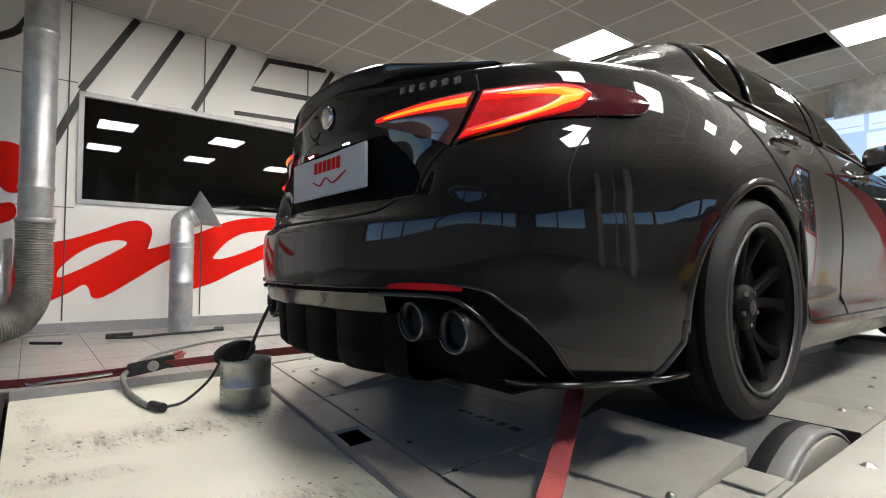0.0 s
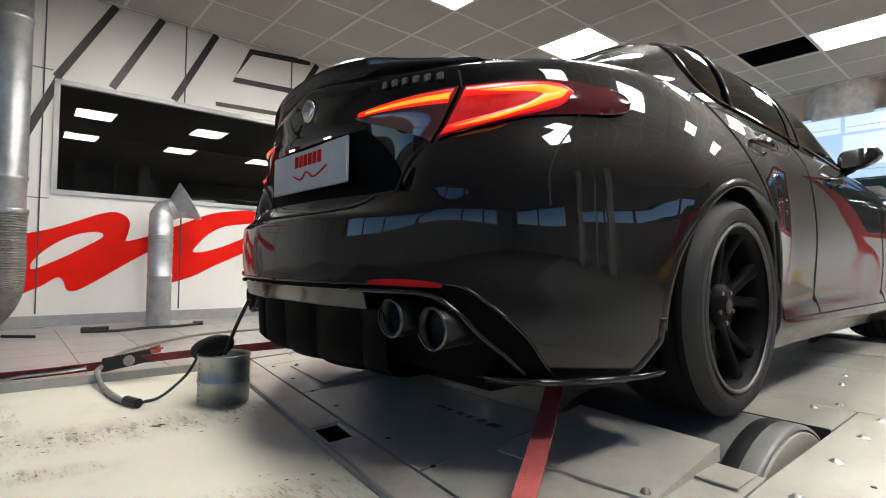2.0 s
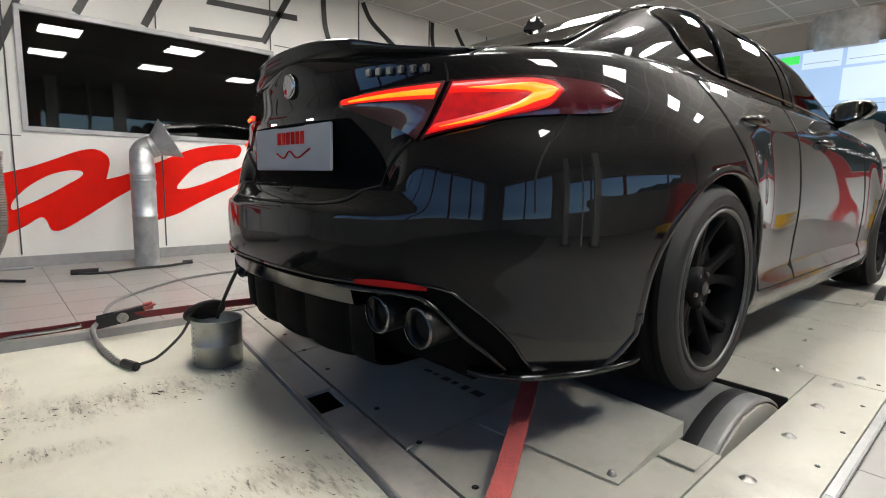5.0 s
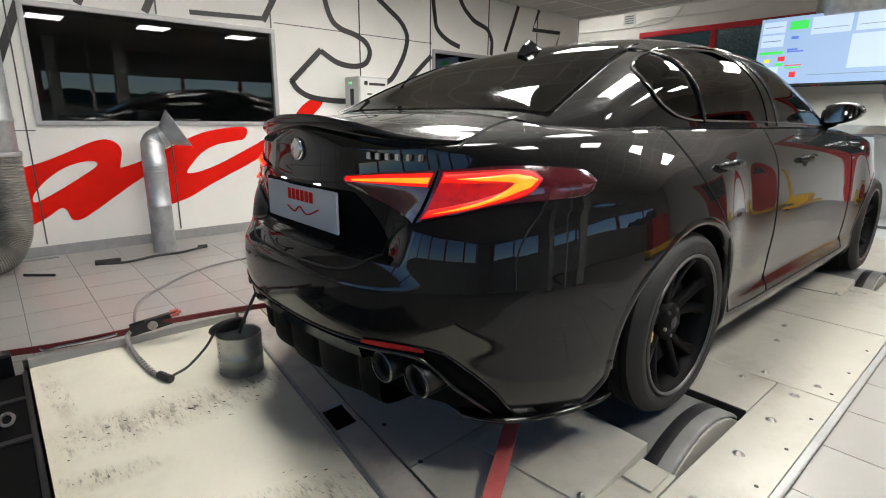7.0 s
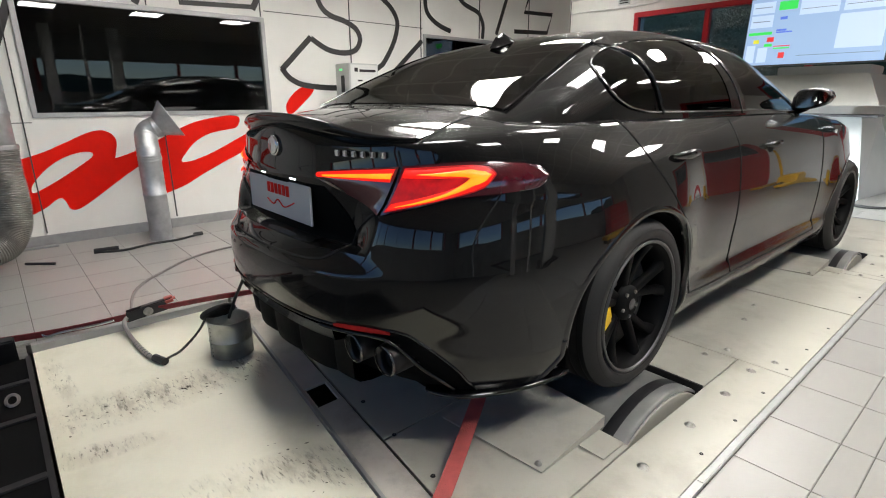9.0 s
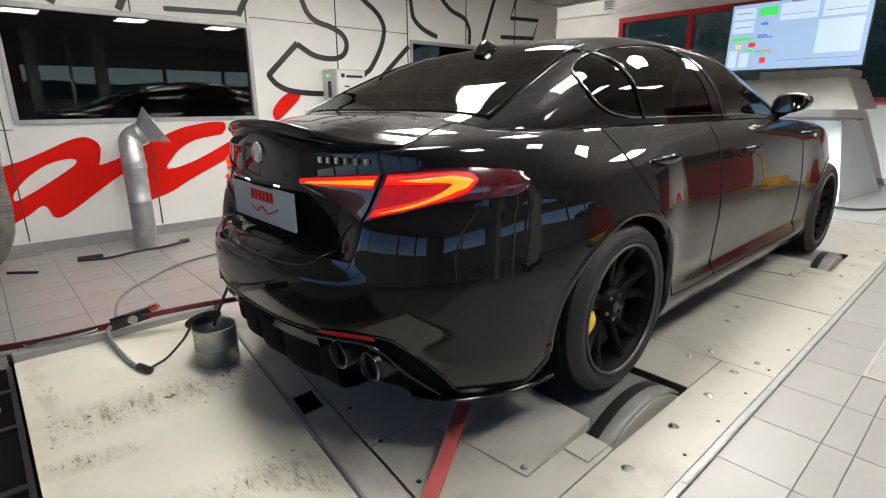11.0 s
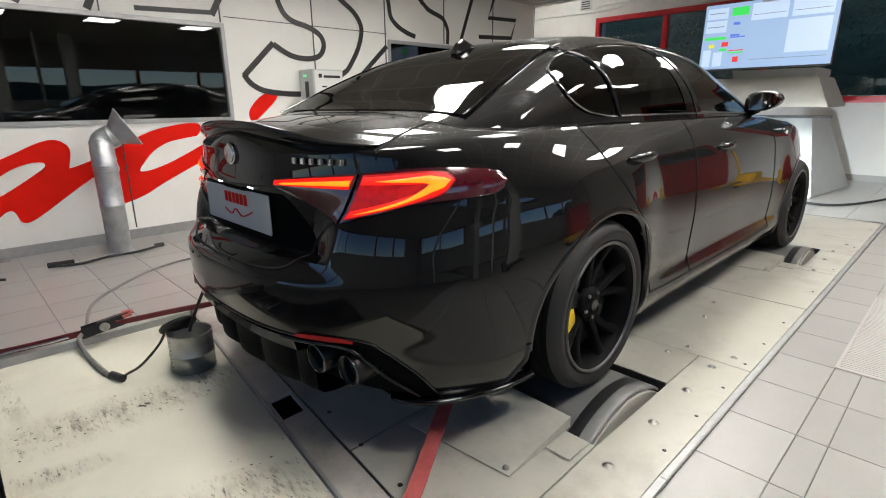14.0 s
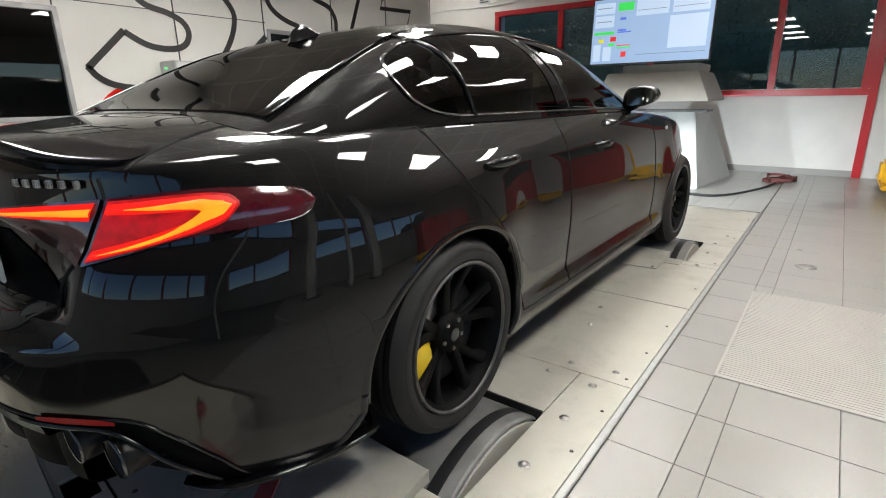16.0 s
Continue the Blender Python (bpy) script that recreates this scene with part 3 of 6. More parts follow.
def which(p, i, j):
    if j > N_UP:
        if p.y < -0.42:
            return "boot_top" if p.x < lid_x(p.y) else "rear_wing"
        if p.y > 2.2:
            return "bonnet" if p.x < 0.7 else "front_wing"
        if p.x < 0.68:
            return None
    if in_arch(p):
        return None
    if i <= N_REAR and j < J_INS and p.z < diffuser_z(i / N_REAR):
        return "diffuser" if p.z < arch_z(i / N_REAR) else "bumper_insert"
    if i <= N_REAR and p.z < 0.69 or (p.y < -0.33 and p.z < 0.69):
        return "rear_bumper"
    if i <= N_REAR and p.x < 0.6 and p.z >= 0.69:
        return "boot_lid"
    if p.z > 0.34:
        if DOOR_CUT(p.z) < p.y < B_CUT:
            return "rear_door"
        if B_CUT <= p.y < A_CUT:
            return "front_door"
    elif 0.36 < p.y < BASE - 0.36:
        return "side_skirt"
    if p.y > 3.0 and p.z < 0.75:
        return "front_bumper"
    return "rear_wing" if p.y < B_CUT else "front_wing"


car = thing("car", "gloss black four-door sports saloon, tail lights lit", "car")
NU = N_REAR + N_SIDE + N_FRONT
round_off = smooth([(-1.05, 0.005), (-0.85, 0.009), (-0.6, 0.026), (-0.3, 0.038), (0.1, 0.03), (2.2, 0.026), (3.6, 0.02)])


def section(i):
    """One rib of the body, from the sill over the shoulder to the middle, its shoulder rounded off."""
    side = [contour(i, j) for j in range(N_UP + 1)]
    p = side[-1]
    top = []
    for k in range(1, N_CAP + 1):
        f = 1 - (k / N_CAP) ** 1.7
        top.append(Vector((p.x * f, p.y, p.z + (deck_z(p.y) - p.z) * (1 - f**2.6))))
    P = np.array([tuple(q) for q in side + top])
    ds = np.linalg.norm(np.diff(P, axis=0), axis=1)
    arc = np.concatenate([[0], np.cumsum(ds)])
    wt = np.concatenate([[ds[0]], (ds[1:] + ds[:-1]) / 2, [ds[-1]]]) + 1e-6
    sig = round_off(p.y) * np.exp(-(((arc - arc[N_UP]) / 0.13) ** 4)) + 1e-4
    K = np.exp(-0.5 * ((arc[None, :] - arc[:, None]) / sig[:, None]) ** 2) * wt[None, :]
    Q = (K @ P) / K.sum(axis=1, keepdims=True)
    Q[-1], Q[0] = P[-1], P[0]
    return [Vector(q) for q in Q]


ribs = [section(i) for i in range(NU + 1)]
pts = [[ribs[i][j] for i in range(NU + 1)] for j in range(N_UP + N_CAP + 1)]
skins = {}
for j in range(N_UP + N_CAP):
    for i in range(NU):
        q = (pts[j][i], pts[j][i + 1], pts[j + 1][i + 1], pts[j + 1][i])
        k = which((q[0] + q[2]) / 2, i + 0.5, j + 0.5)
        if k:
            skins.setdefault(k, []).append(((j, i), (j, i + 1), (j + 1, i + 1), (j + 1, i)))
body_tree = BVHTree.FromPolygons([p for row in pts for p in row], [(j * (NU + 1) + i, j * (NU + 1) + i + 1, (j + 1) * (NU + 1) + i + 1, (j + 1) * (NU + 1) + i) for j in range(N_UP + N_CAP) for i in range(NU)])


def on_body(p):
    """The nearest place on the body's skin."""
    q = body_tree.find_nearest(Vector((abs(p[0]), p[1], p[2])))[0]
    return Vector((math.copysign(q.x, p[0]), q.y, q.z))


def skin_mesh(faces, table, inset=0.0, two_sided=True):
    bm = bmesh.new()
    for sx in ((1, -1) if two_sided else (1,)):
        vs = {}

        def vert(key):
            if key not in vs:
                p = table[key[0]][key[1]]
                vs[key] = bm.verts.new((p.x * sx, p.y + inset, p.z))
            return vs[key]
        for f in faces:
            loop = [vert(k) for k in f]
            if len(set(loop)) == 4:
                bm.faces.new(loop if sx > 0 else loop[::-1])
    bmesh.ops.remove_doubles(bm, verts=bm.verts, dist=0.0004)
    return bm


for k, mat in (("rear_bumper", M_PAINT), ("boot_lid", M_PAINT), ("front_bumper", M_PAINT), ("boot_top", M_PAINT), ("bonnet", M_PAINT), ("bumper_insert", M_BLACKPLASTIC), ("diffuser", M_BLACKPLASTIC)):
    part(k, skin_mesh(skins[k], pts, {"diffuser": 0.07, "bumper_insert": 0.008}.get(k, 0.0)), mat, car, flat=False)
for k, name in (("rear_wing", "rear_wing"), ("front_wing", "front_wing"), ("rear_door", "rear_door"), ("front_door", "front_door"), ("side_skirt", "side_skirt")):
    bmh = skin_mesh(skins[k], pts, two_sided=False)
    me_r = part(name, bmh, M_PAINT, car, flat=False)
    bml = bmesh.new()
    bml.from_mesh(me_r.data)
    bmesh.ops.scale(bml, vec=(-1, 1, 1), verts=bml.verts)
    bmesh.ops.reverse_faces(bml, faces=bml.faces)
    part(name, bml, M_PAINT, car, flat=False)

# greenhouse
house_n = smooth([(-0.52, 3.4), (-0.12, 5.2), (0.35, 3.1), (1.0, 2.7), (2.3, 2.7)])
roof_z = smooth([(-0.52, 1.1), (-0.42, 1.13), (-0.2, 1.225), (0.2, 1.38), (0.5, 1.445), (0.9, 1.478), (1.3, 1.465), (1.6, 1.38), (2.0, 1.2), (2.32, 1.075)])
base_w = smooth([(-0.52, 0.66), (-0.3, 0.758), (0.0, 0.768), (0.4, 0.768), (1.8, 0.755), (2.32, 0.69)])
TILT = 0.05


def base_z(y):
    return min(belt_z(y), roof_z(y) - 0.02) - 0.01


def house_x(y, z):
    h = roof_z(y) - base_z(y)
    f = min(1.0, max(0.0, (z - base_z(y)) / h))
    n = house_n(y)
    return base_w(y) * (1 - TILT * f) * max(0.0, 1 - f**n) ** (1 / n)


def house_z(y, x):
    f = min(1.0, abs(x) / base_w(y))
    n = house_n(y)
    return base_z(y) + (roof_z(y) - base_z(y)) * max(0.0, 1 - f**n) ** (1 / n)


glass_lo = smooth([(-0.1, 1.205), (-0.08, 1.165), (-0.02, 1.128), (0.07, 1.102), (0.2, 1.09), (1.0, 1.085), (2.06, 1.07)])
glass_hi = smooth([(-0.1, 1.205), (-0.08, 1.24), (-0.01, 1.28), (0.12, 1.322), (0.343, 1.365), (0.7, 1.395), (1.0, 1.4), (1.3, 1.38), (1.6, 1.3), (1.85, 1.185), (2.06, 1.075)])
rear_half = smooth([(-0.45, 0.61), (-0.2, 0.57), (0.25, 0.485)])


def side_glass(y, z):
    return -0.09 < y < 2.05 and glass_lo(y) + 0.008 < z < glass_hi(y) - 0.008


def rear_glass(x, y):
    return -0.43 < y < 0.23 and abs(x) < rear_half(y) - 0.01


def front_glass(x, y):
    return 1.42 < y < 2.26 and abs(x) < lerp(0.52, 0.62, (y - 1.42) / 0.84)


NY, NT = 150, 60
tab = []
for j in range(NY + 1):
    y = lerp(-0.515, 2.315, j / NY)
    row = [Vector((base_w(y), y, base_z(y) - 0.05))]
    for k in range(NT + 1):
        a = k / NT * math.pi / 2
        row.append(Vector((base_w(y) * (1 - TILT * math.sin(a) ** (2 / house_n(y))) * math.cos(a) ** (2 / house_n(y)) if k < NT else 0.0, y, base_z(y) + (roof_z(y) - base_z(y)) * math.sin(a) ** (2 / house_n(y)))))
    tab.append(row)
faces = []
for j in range(NY):
    for k in range(NT + 1):
        c = (tab[j][k] + tab[j + 1][k + 1]) / 2
        if side_glass(c.y, c.z) or rear_glass(c.x, c.y) or front_glass(c.x, c.y):
            continue
        faces.append(((j, k), (j + 1, k), (j + 1, k + 1), (j, k + 1)))
part("roof", skin_mesh(faces, tab), M_PAINT, car, flat=False)


def glass_patch(y0, y1, sx, nu=26, nv=14, off=0.004):
    rows = []
    for v in range(nv + 1):
        row = []
        for u in range(nu + 1):
            y = lerp(y0, y1, u / nu)
            z = lerp(glass_lo(y), glass_hi(y), v / nv)
            row.append(Vector((sx * (house_x(y, z) + off), y, z)))
        rows.append(row)
    return grid_mesh(rows, flip=sx < 0)


for sx in (1, -1):
    part("quarter_window", glass_patch(-0.1, 0.2, sx), M_TINT, car, "dark tinted glass", flat=False)
    part("rear_door_window", glass_patch(0.21, 0.945, sx), M_TINT, car, "dark tinted glass", flat=False)
    part("front_door_window", glass_patch(0.955, 2.06, sx), M_TINT2, car, flat=False)
    pillar = []
    for i in range(13):
        f = i / 12
        z = lerp(1.07, 1.395, f)
        pillar.append([Vector((sx * (house_x(y, z) + 0.007), y, z)) for y in [lerp(lerp(0.93, 0.77, f), lerp(1.11, 0.89, f), k / 3) for k in range(4)]])
    part("door_pillar", grid_mesh(pillar, flip=sx < 0), M_BLACKGLOSS, car, flat=False)
    part("pillar_edge", tube([row[2] + Vector((sx * 0.002, 0, 0)) for row in pillar], 0.003, 6), M_TRIM, car, flat=False)
    bar = [Vector((sx * (house_x(y, z) + 0.006), y, z)) for z, y in [(lerp(1.085, 1.345, i / 12), lerp(0.262, 0.145, i / 12)) for i in range(13)]]
    part("window_bar", tube(bar, 0.009, 8), M_BLACKGLOSS, car, flat=False)
    rim = [Vector((sx * (house_x(y, glass_lo(y)) + 0.006), y, glass_lo(y))) for y in [lerp(-0.1, 2.06, (i / 60) ** 1.6) for i in range(61)]]
    rim2 = [Vector((sx * (house_x(y, glass_hi(y)) + 0.006), y, glass_hi(y))) for y in [lerp(-0.1, 2.06, (i / 60) ** 1.6) for i in range(61)]]
    part("window_trim", tube(rim, 0.004, 6), M_TRIM, car, "dark chrome waist strip")
    part("window_trim", tube(rim2, 0.005, 6), M_TRIM, car, "dark chrome window surround")


def lid_patch(y0, y1, wf, nu=30, nv=24, off=0.004):
    rows = []
    for v in range(nv + 1):
        y = lerp(y0, y1, v / nv)
        rows.append([Vector((wf(y) * lerp(-1, 1, u / nu), y, house_z(y, wf(y) * lerp(-1, 1, u / nu)) + off)) for u in range(nu + 1)])
    return grid_mesh(rows)


part("rear_window", lid_patch(-0.45, 0.25, rear_half), M_TINT, car, "dark tinted rear glass", flat=False)
part("windscreen", lid_patch(1.4, 2.28, lambda y: lerp(0.53, 0.63, (y - 1.4) / 0.88)), M_TINT2, car, flat=False)
for sx in (1, -1):
    edge = [Vector((sx * rear_half(y), y, house_z(y, rear_half(y)) + 0.005)) for y in [lerp(-0.45, 0.25, i / 20) for i in range(21)]]
    part("window_seal", tube(edge, 0.0035, 6), M_BLACKGLOSS, car)

# cabin behind the glass
cabin = part("cabin", box(-0.68, 0.68, -0.35, 2.1, 0.5, 0.98, 0.05), M_INTERIOR, car)
for sx in (-0.36, 0.36):
    part("front_seat", add_box(bmesh.new(), sx - 0.24, sx + 0.24, 0.95, 1.12, 0.9, 1.3, 0.05), M_INTERIOR, car)
    part("headrest", box(sx - 0.13, sx + 0.13, 0.93, 1.03, 1.26, 1.38, 0.04), M_INTERIOR, car)
part("rear_seat", box(-0.62, 0.62, 0.12, 0.3, 0.9, 1.16, 0.06), M_INTERIOR, car)
part("parcel_shelf", box(-0.55, 0.55, -0.38, 0.14, 1.05, 1.07), M_INTERIOR, car)
part("dashboard", box(-0.66, 0.66, 1.75, 2.1, 0.95, 1.06, 0.04), M_INTERIOR, car)

# lip spoiler on the boot
def deck_at(x, y):
    e = max(half(y, belt_z(y)), 0.05)
    return belt_z(y) + (deck_z(y) - belt_z(y)) * (1 - min(1.0, abs(x) / e) ** 2.6)


def spoiler_row(x):
    f = abs(x) / 0.58
    y0 = rear_at(x, 0.99) + 0.014
    rise = 0.006 + 0.028 / (1 + math.exp((abs(x) - 0.38) * 22))
    z = deck_at(x, y0 + 0.03)
    k = max(0.0, 1 - f**6)
    return [Vector((x, y0 + 0.15, deck_at(x, y0 + 0.15) - 0.004)), Vector((x, y0 + 0.08, deck_at(x, y0 + 0.08) + 0.35 * rise * k)), Vector((x, y0 + 0.02, z + 0.8 * rise * k)), Vector((x, y0 - 0.014 * k, z + rise * k)), Vector((x, y0 - 0.017 * k, z + (rise - 0.007) * k)), Vector((x, y0 + 0.006, z - 0.02)), Vector((x, y0 + 0.03, z - 0.03))]


part("boot_spoiler", grid_mesh([spoiler_row(lerp(-0.58, 0.58, i / 60)) for i in range(61)]), M_BLACKGLOSS, car, "carbon-dark lip spoiler", flat=False)

# roof fin
fin = bmesh.new()
grid_mesh([[Vector((0.026 * (1 - f) ** 0.6 * math.cos(a), 0.21 - 0.05 * f + 0.11 * (1 - 0.78 * f) * math.sin(a), house_z(0.21, 0) + 0.012 * math.sin(a) - 0.012 + 0.05 * f)) for a in [2 * math.pi * i / 24 for i in range(25)]] for f in (0, 0.2, 0.4, 0.6, 0.78, 0.9, 0.97, 0.999)], fin)
part("roof_antenna", fin, M_BLACKGLOSS, car, flat=False)

# tail lights
def spline2(points):
    return [(p.x, p.y) for p in spline([(a, z, 0) for a, z in points], 4)]


def lamp_patch(x0, x1, lo, hi, out, nu=30, nv=8, sx=1, lean0=0.0, lean1=0.0):
    """A piece of lens on the rear corner between two places along it; lean shifts an end inwards towards its foot."""
    rows = []
    for v in range(nv + 1):
        row = []
        for u in range(nu + 1):
            f = u / nu
            z = lerp(lo(f), hi(f), v / nv)
            d = (0.95 - z) / 0.13
            ph = lerp(x0 - lean0 * d, x1 - lean1 * d, f)
            p = rear_phi(ph, z, out + 0.006 * math.sin(math.pi * v / nv))
            row.append(Vector((sx * p.x, p.y, p.z)))
        rows.append(row)
    return grid_mesh(rows, flip=sx < 0)


PH_IN, PH_SPLIT, PH_TIP = 0.145, phi_of_x(0.57), 0.775
LEAN = 0.05
D = PH_TIP - PH_SPLIT
for sx in (1, -1):
    inner = part("tail_light", lamp_patch(PH_IN, PH_SPLIT - 0.005, smooth([(0, 0.902), (0.1, 0.892), (0.5, 0.856), (1, 0.812)]), smooth([(0, 0.922), (0.5, 0.941), (1, 0.953)]), 0.006, sx=sx, lean1=LEAN), M_DARKLENS, car, "smoked red tail light lens", flat=False)
    part("lit_lens", lamp_patch(PH_IN + 0.008, PH_SPLIT - 0.012, smooth([(0, 0.905), (0.5, 0.906), (1, 0.906)]), smooth([(0, 0.921), (0.5, 0.936), (1, 0.946)]), 0.010, nv=4, sx=sx, lean1=LEAN), M_LED, inner, "glowing red light band", flat=False)
    part("light_band", lamp_patch(PH_IN + 0.03, PH_SPLIT - 0.014, smooth([(0, 0.91), (0.5, 0.914), (1, 0.916)]), smooth([(0, 0.917), (0.5, 0.928), (1, 0.936)]), 0.013, nv=4, sx=sx, lean1=LEAN), M_LEDHOT, inner, "glowing orange-red light band", flat=False)
    outer = part("tail_light", lamp_patch(PH_SPLIT + 0.005, PH_TIP, smooth([(0, 0.814), (0.25, 0.848), (0.45, 0.87), (0.62, 0.877), (0.88, 0.886), (0.96, 0.896), (1, 0.922)]), smooth([(0, 0.954), (0.5, 0.968), (0.85, 0.96), (0.95, 0.951), (1, 0.93)]), 0.006, nu=44, sx=sx, lean0=LEAN), M_LENS, car, "smoked red tail light lens", flat=False)
    part("lit_lens", lamp_patch(PH_SPLIT + 0.012, PH_SPLIT + 0.64 * D, smooth([(0, 0.824), (0.45, 0.86), (0.8, 0.887), (0.93, 0.905), (1, 0.93)]), smooth([(0, 0.949), (0.75, 0.96), (0.93, 0.955), (1, 0.94)]), 0.010, sx=sx, lean0=LEAN), M_GLOWRED, outer, "lit red lens", flat=False)
    part("light_band", lamp_patch(PH_SPLIT + 0.016, PH_SPLIT + 0.625 * D, smooth([(0, 0.922), (0.75, 0.922), (1, 0.93)]), smooth([(0, 0.943), (0.75, 0.955), (0.93, 0.951), (1, 0.938)]), 0.014, nv=4, sx=sx, lean0=LEAN), M_LED, outer, "glowing red light band", flat=False)
    part("light_band", lamp_patch(PH_SPLIT + 0.018, PH_SPLIT + 0.625 * D, smooth([(0, 0.831), (0.45, 0.864), (0.8, 0.892), (0.93, 0.909), (1, 0.931)]), smooth([(0, 0.849), (0.45, 0.885), (0.78, 0.922), (0.93, 0.942), (1, 0.939)]), 0.0145, nv=4, sx=sx, lean0=LEAN), M_LED, outer, "glowing red light band", flat=False)
    part("light_core", lamp_patch(PH_SPLIT + 0.05, PH_SPLIT + 0.6 * D, smooth([(0, 0.932), (0.25, 0.929), (0.66, 0.928), (0.85, 0.914), (1, 0.933)]), smooth([(0, 0.934), (0.25, 0.94), (0.75, 0.949), (0.93, 0.946), (1, 0.936)]), 0.017, nv=4, sx=sx, lean0=LEAN), M_LEDHOT, outer, "glowing orange core of the light", flat=False)
    part("light_core", lamp_patch(PH_SPLIT + 0.034, PH_SPLIT + 0.605 * D, smooth([(0, 0.841), (0.25, 0.855), (0.5, 0.874), (0.8, 0.9), (0.93, 0.914), (1, 0.934)]), smooth([(0, 0.843), (0.25, 0.864), (0.5, 0.886), (0.68, 0.912), (0.8, 0.934), (0.93, 0.943), (1, 0.937)]), 0.0175, nv=4, sx=sx, lean0=LEAN), M_LEDHOT, outer, "glowing orange core of the light", flat=False)
    # metal tube put in for the highlight round the lens tip
    part("lens_glint", tube([Vector((sx * p.x, p.y, p.z)) for p in [rear_phi(a, z, 0.008) for a, z in spline2([(0.7, 0.884), (0.742, 0.89), (0.765, 0.904), (0.772, 0.925), (0.76, 0.944), (0.73, 0.955)])]], 0.0014, 6), M_TRIM, outer, "thin trim tube standing for the highlight on the lens tip", flat=False)

# number plate, its lamps, and a matt black patch painting the recess's dark reflection
rec = []
for v in range(13):
    z = lerp(0.698, 0.875, v / 12)
    rec.append([Vector((x, rear_phi(phi_of_x(abs(x), z), z).y - 0.003, z)) for x in [lerp(-1, 1, u / 40) * lerp(0.42, 0.3, (v / 12) ** 2) for u in range(41)]])
part("recess_shade", grid_mesh(rec), M_BLACKPLASTIC, car, flat=False)
part("plate_holder", box(-0.2, 0.2, -0.956, -0.9, 0.75, 0.86, 0.01), M_BLACKPLASTIC, car)
plate = part("number_plate", add_box(bmesh.new(), -0.255, 0.245, -0.962, -0.954, 0.738, 0.868, 0.003), M_PLATE, car, "silver show plate with red lettering bars")
for k in range(6):
    x = -0.085 + 0.031 * k
    part("plate_script", box(x, x + 0.024, -0.9635, -0.9622, 0.815, 0.852), M_RED, plate, "red block mark")
part("plate_script", tube(spline([(-0.09, -0.964, 0.79), (-0.04, -0.964, 0.775), (0.0, -0.964, 0.795), (0.05, -0.964, 0.775), (0.13, -0.964, 0.8)]), 0.0025, 6), M_RED, plate, "red script swash")
M_PLATELAMP = lamp_glow("plate_lamp", (0.9, 0.95, 1.0), 14)
for x in (-0.12, 0.12):
    part("plate_lamp", box(x - 0.018, x + 0.018, -0.958, -0.945, 0.879, 0.883), M_PLATELAMP, car, "small white plate lamp")
part("badge", lathe([(0.001, 0.012), (0.026, 0.01), (0.034, 0.009), (0.037, 0.004), (0.037, 0)], 32, pose(0, rear_at(0, 1.0) - 0.001, 0.985, 90, 0, 0)), M_CHROME, car, "round chrome badge", flat=False)
for k in range(6):
    x = 0.355 + 0.03 * k
    p = rear_at(x, 0.985)
    part("badge_bar", box(x, x + 0.021, p - 0.007, p + 0.003, 0.974, 0.992, 0.002), M_CHROME, car, "chrome lettering bar")

# shut lines, traced on the skin
def seam(points, r=0.0035, name="shut_line"):
    part(name, tube([on_body(p) for p in points], r, 5), M_SEAM, car)


for sx in (1, -1):
    def on_side(y, z):
        return Vector((sx * (half(y, z) - 0.001), y, z))
    seam([on_side(DOOR_CUT(z), z) for z in [lerp(0.34, 1.08, i / 24) for i in range(25)]])
    seam([on_side(B_CUT, z) for z in [lerp(0.34, 1.07, i / 20) for i in range(21)]])
    seam([on_side(A_CUT, z) for z in [lerp(0.34, 1.03, i / 20) for i in range(21)]])
    seam([on_side(y, 0.34) for y in [lerp(DOOR_CUT(0.34), A_CUT, i / 30) for i in range(31)]])
    seam([Vector((sx * q.x, q.y, q.z)) for q in [rear_phi(a, z, 0.0) for a, z in spline2([(0.657, 0.885), (0.64, 0.84), (0.622, 0.79), (0.61, 0.735), (0.612, 0.69), (0.616, 0.65)])]], 0.0025)
    seam([Vector((sx * x, rear_phi(phi_of_x(x, z), z).y - 0.001, z)) for x, z in spline2([(0.0, 0.648), (0.2, 0.65), (0.3, 0.655), (0.36, 0.667), (0.395, 0.695), (0.415, 0.735), (0.455, 0.775), (0.505, 0.812)])], 0.005)
    seam([Vector((sx * q.x, q.y, q.z)) for q in [rear_phi(PH_SPLIT, lerp(0.95, 0.995, i / 6), 0.001) for i in range(7)]])
    lid = []
    for i in range(21):
        y = lerp(-0.8, -0.47, i / 20)
        x = lerp(0.6, 0.52, i / 20)
        e = half(y, belt_z(y))
        lid.append(Vector((sx * x, y, belt_z(y) + (deck_z(y) - belt_z(y)) * (1 - min(1, x / e) ** 2.6))))
    seam(lid)

# wheel arches
def arch_at(y0, a, grow):
    return y0 + (0.4 + grow) * math.cos(a), HUB_Z + (0.357 + grow) * math.sin(a)


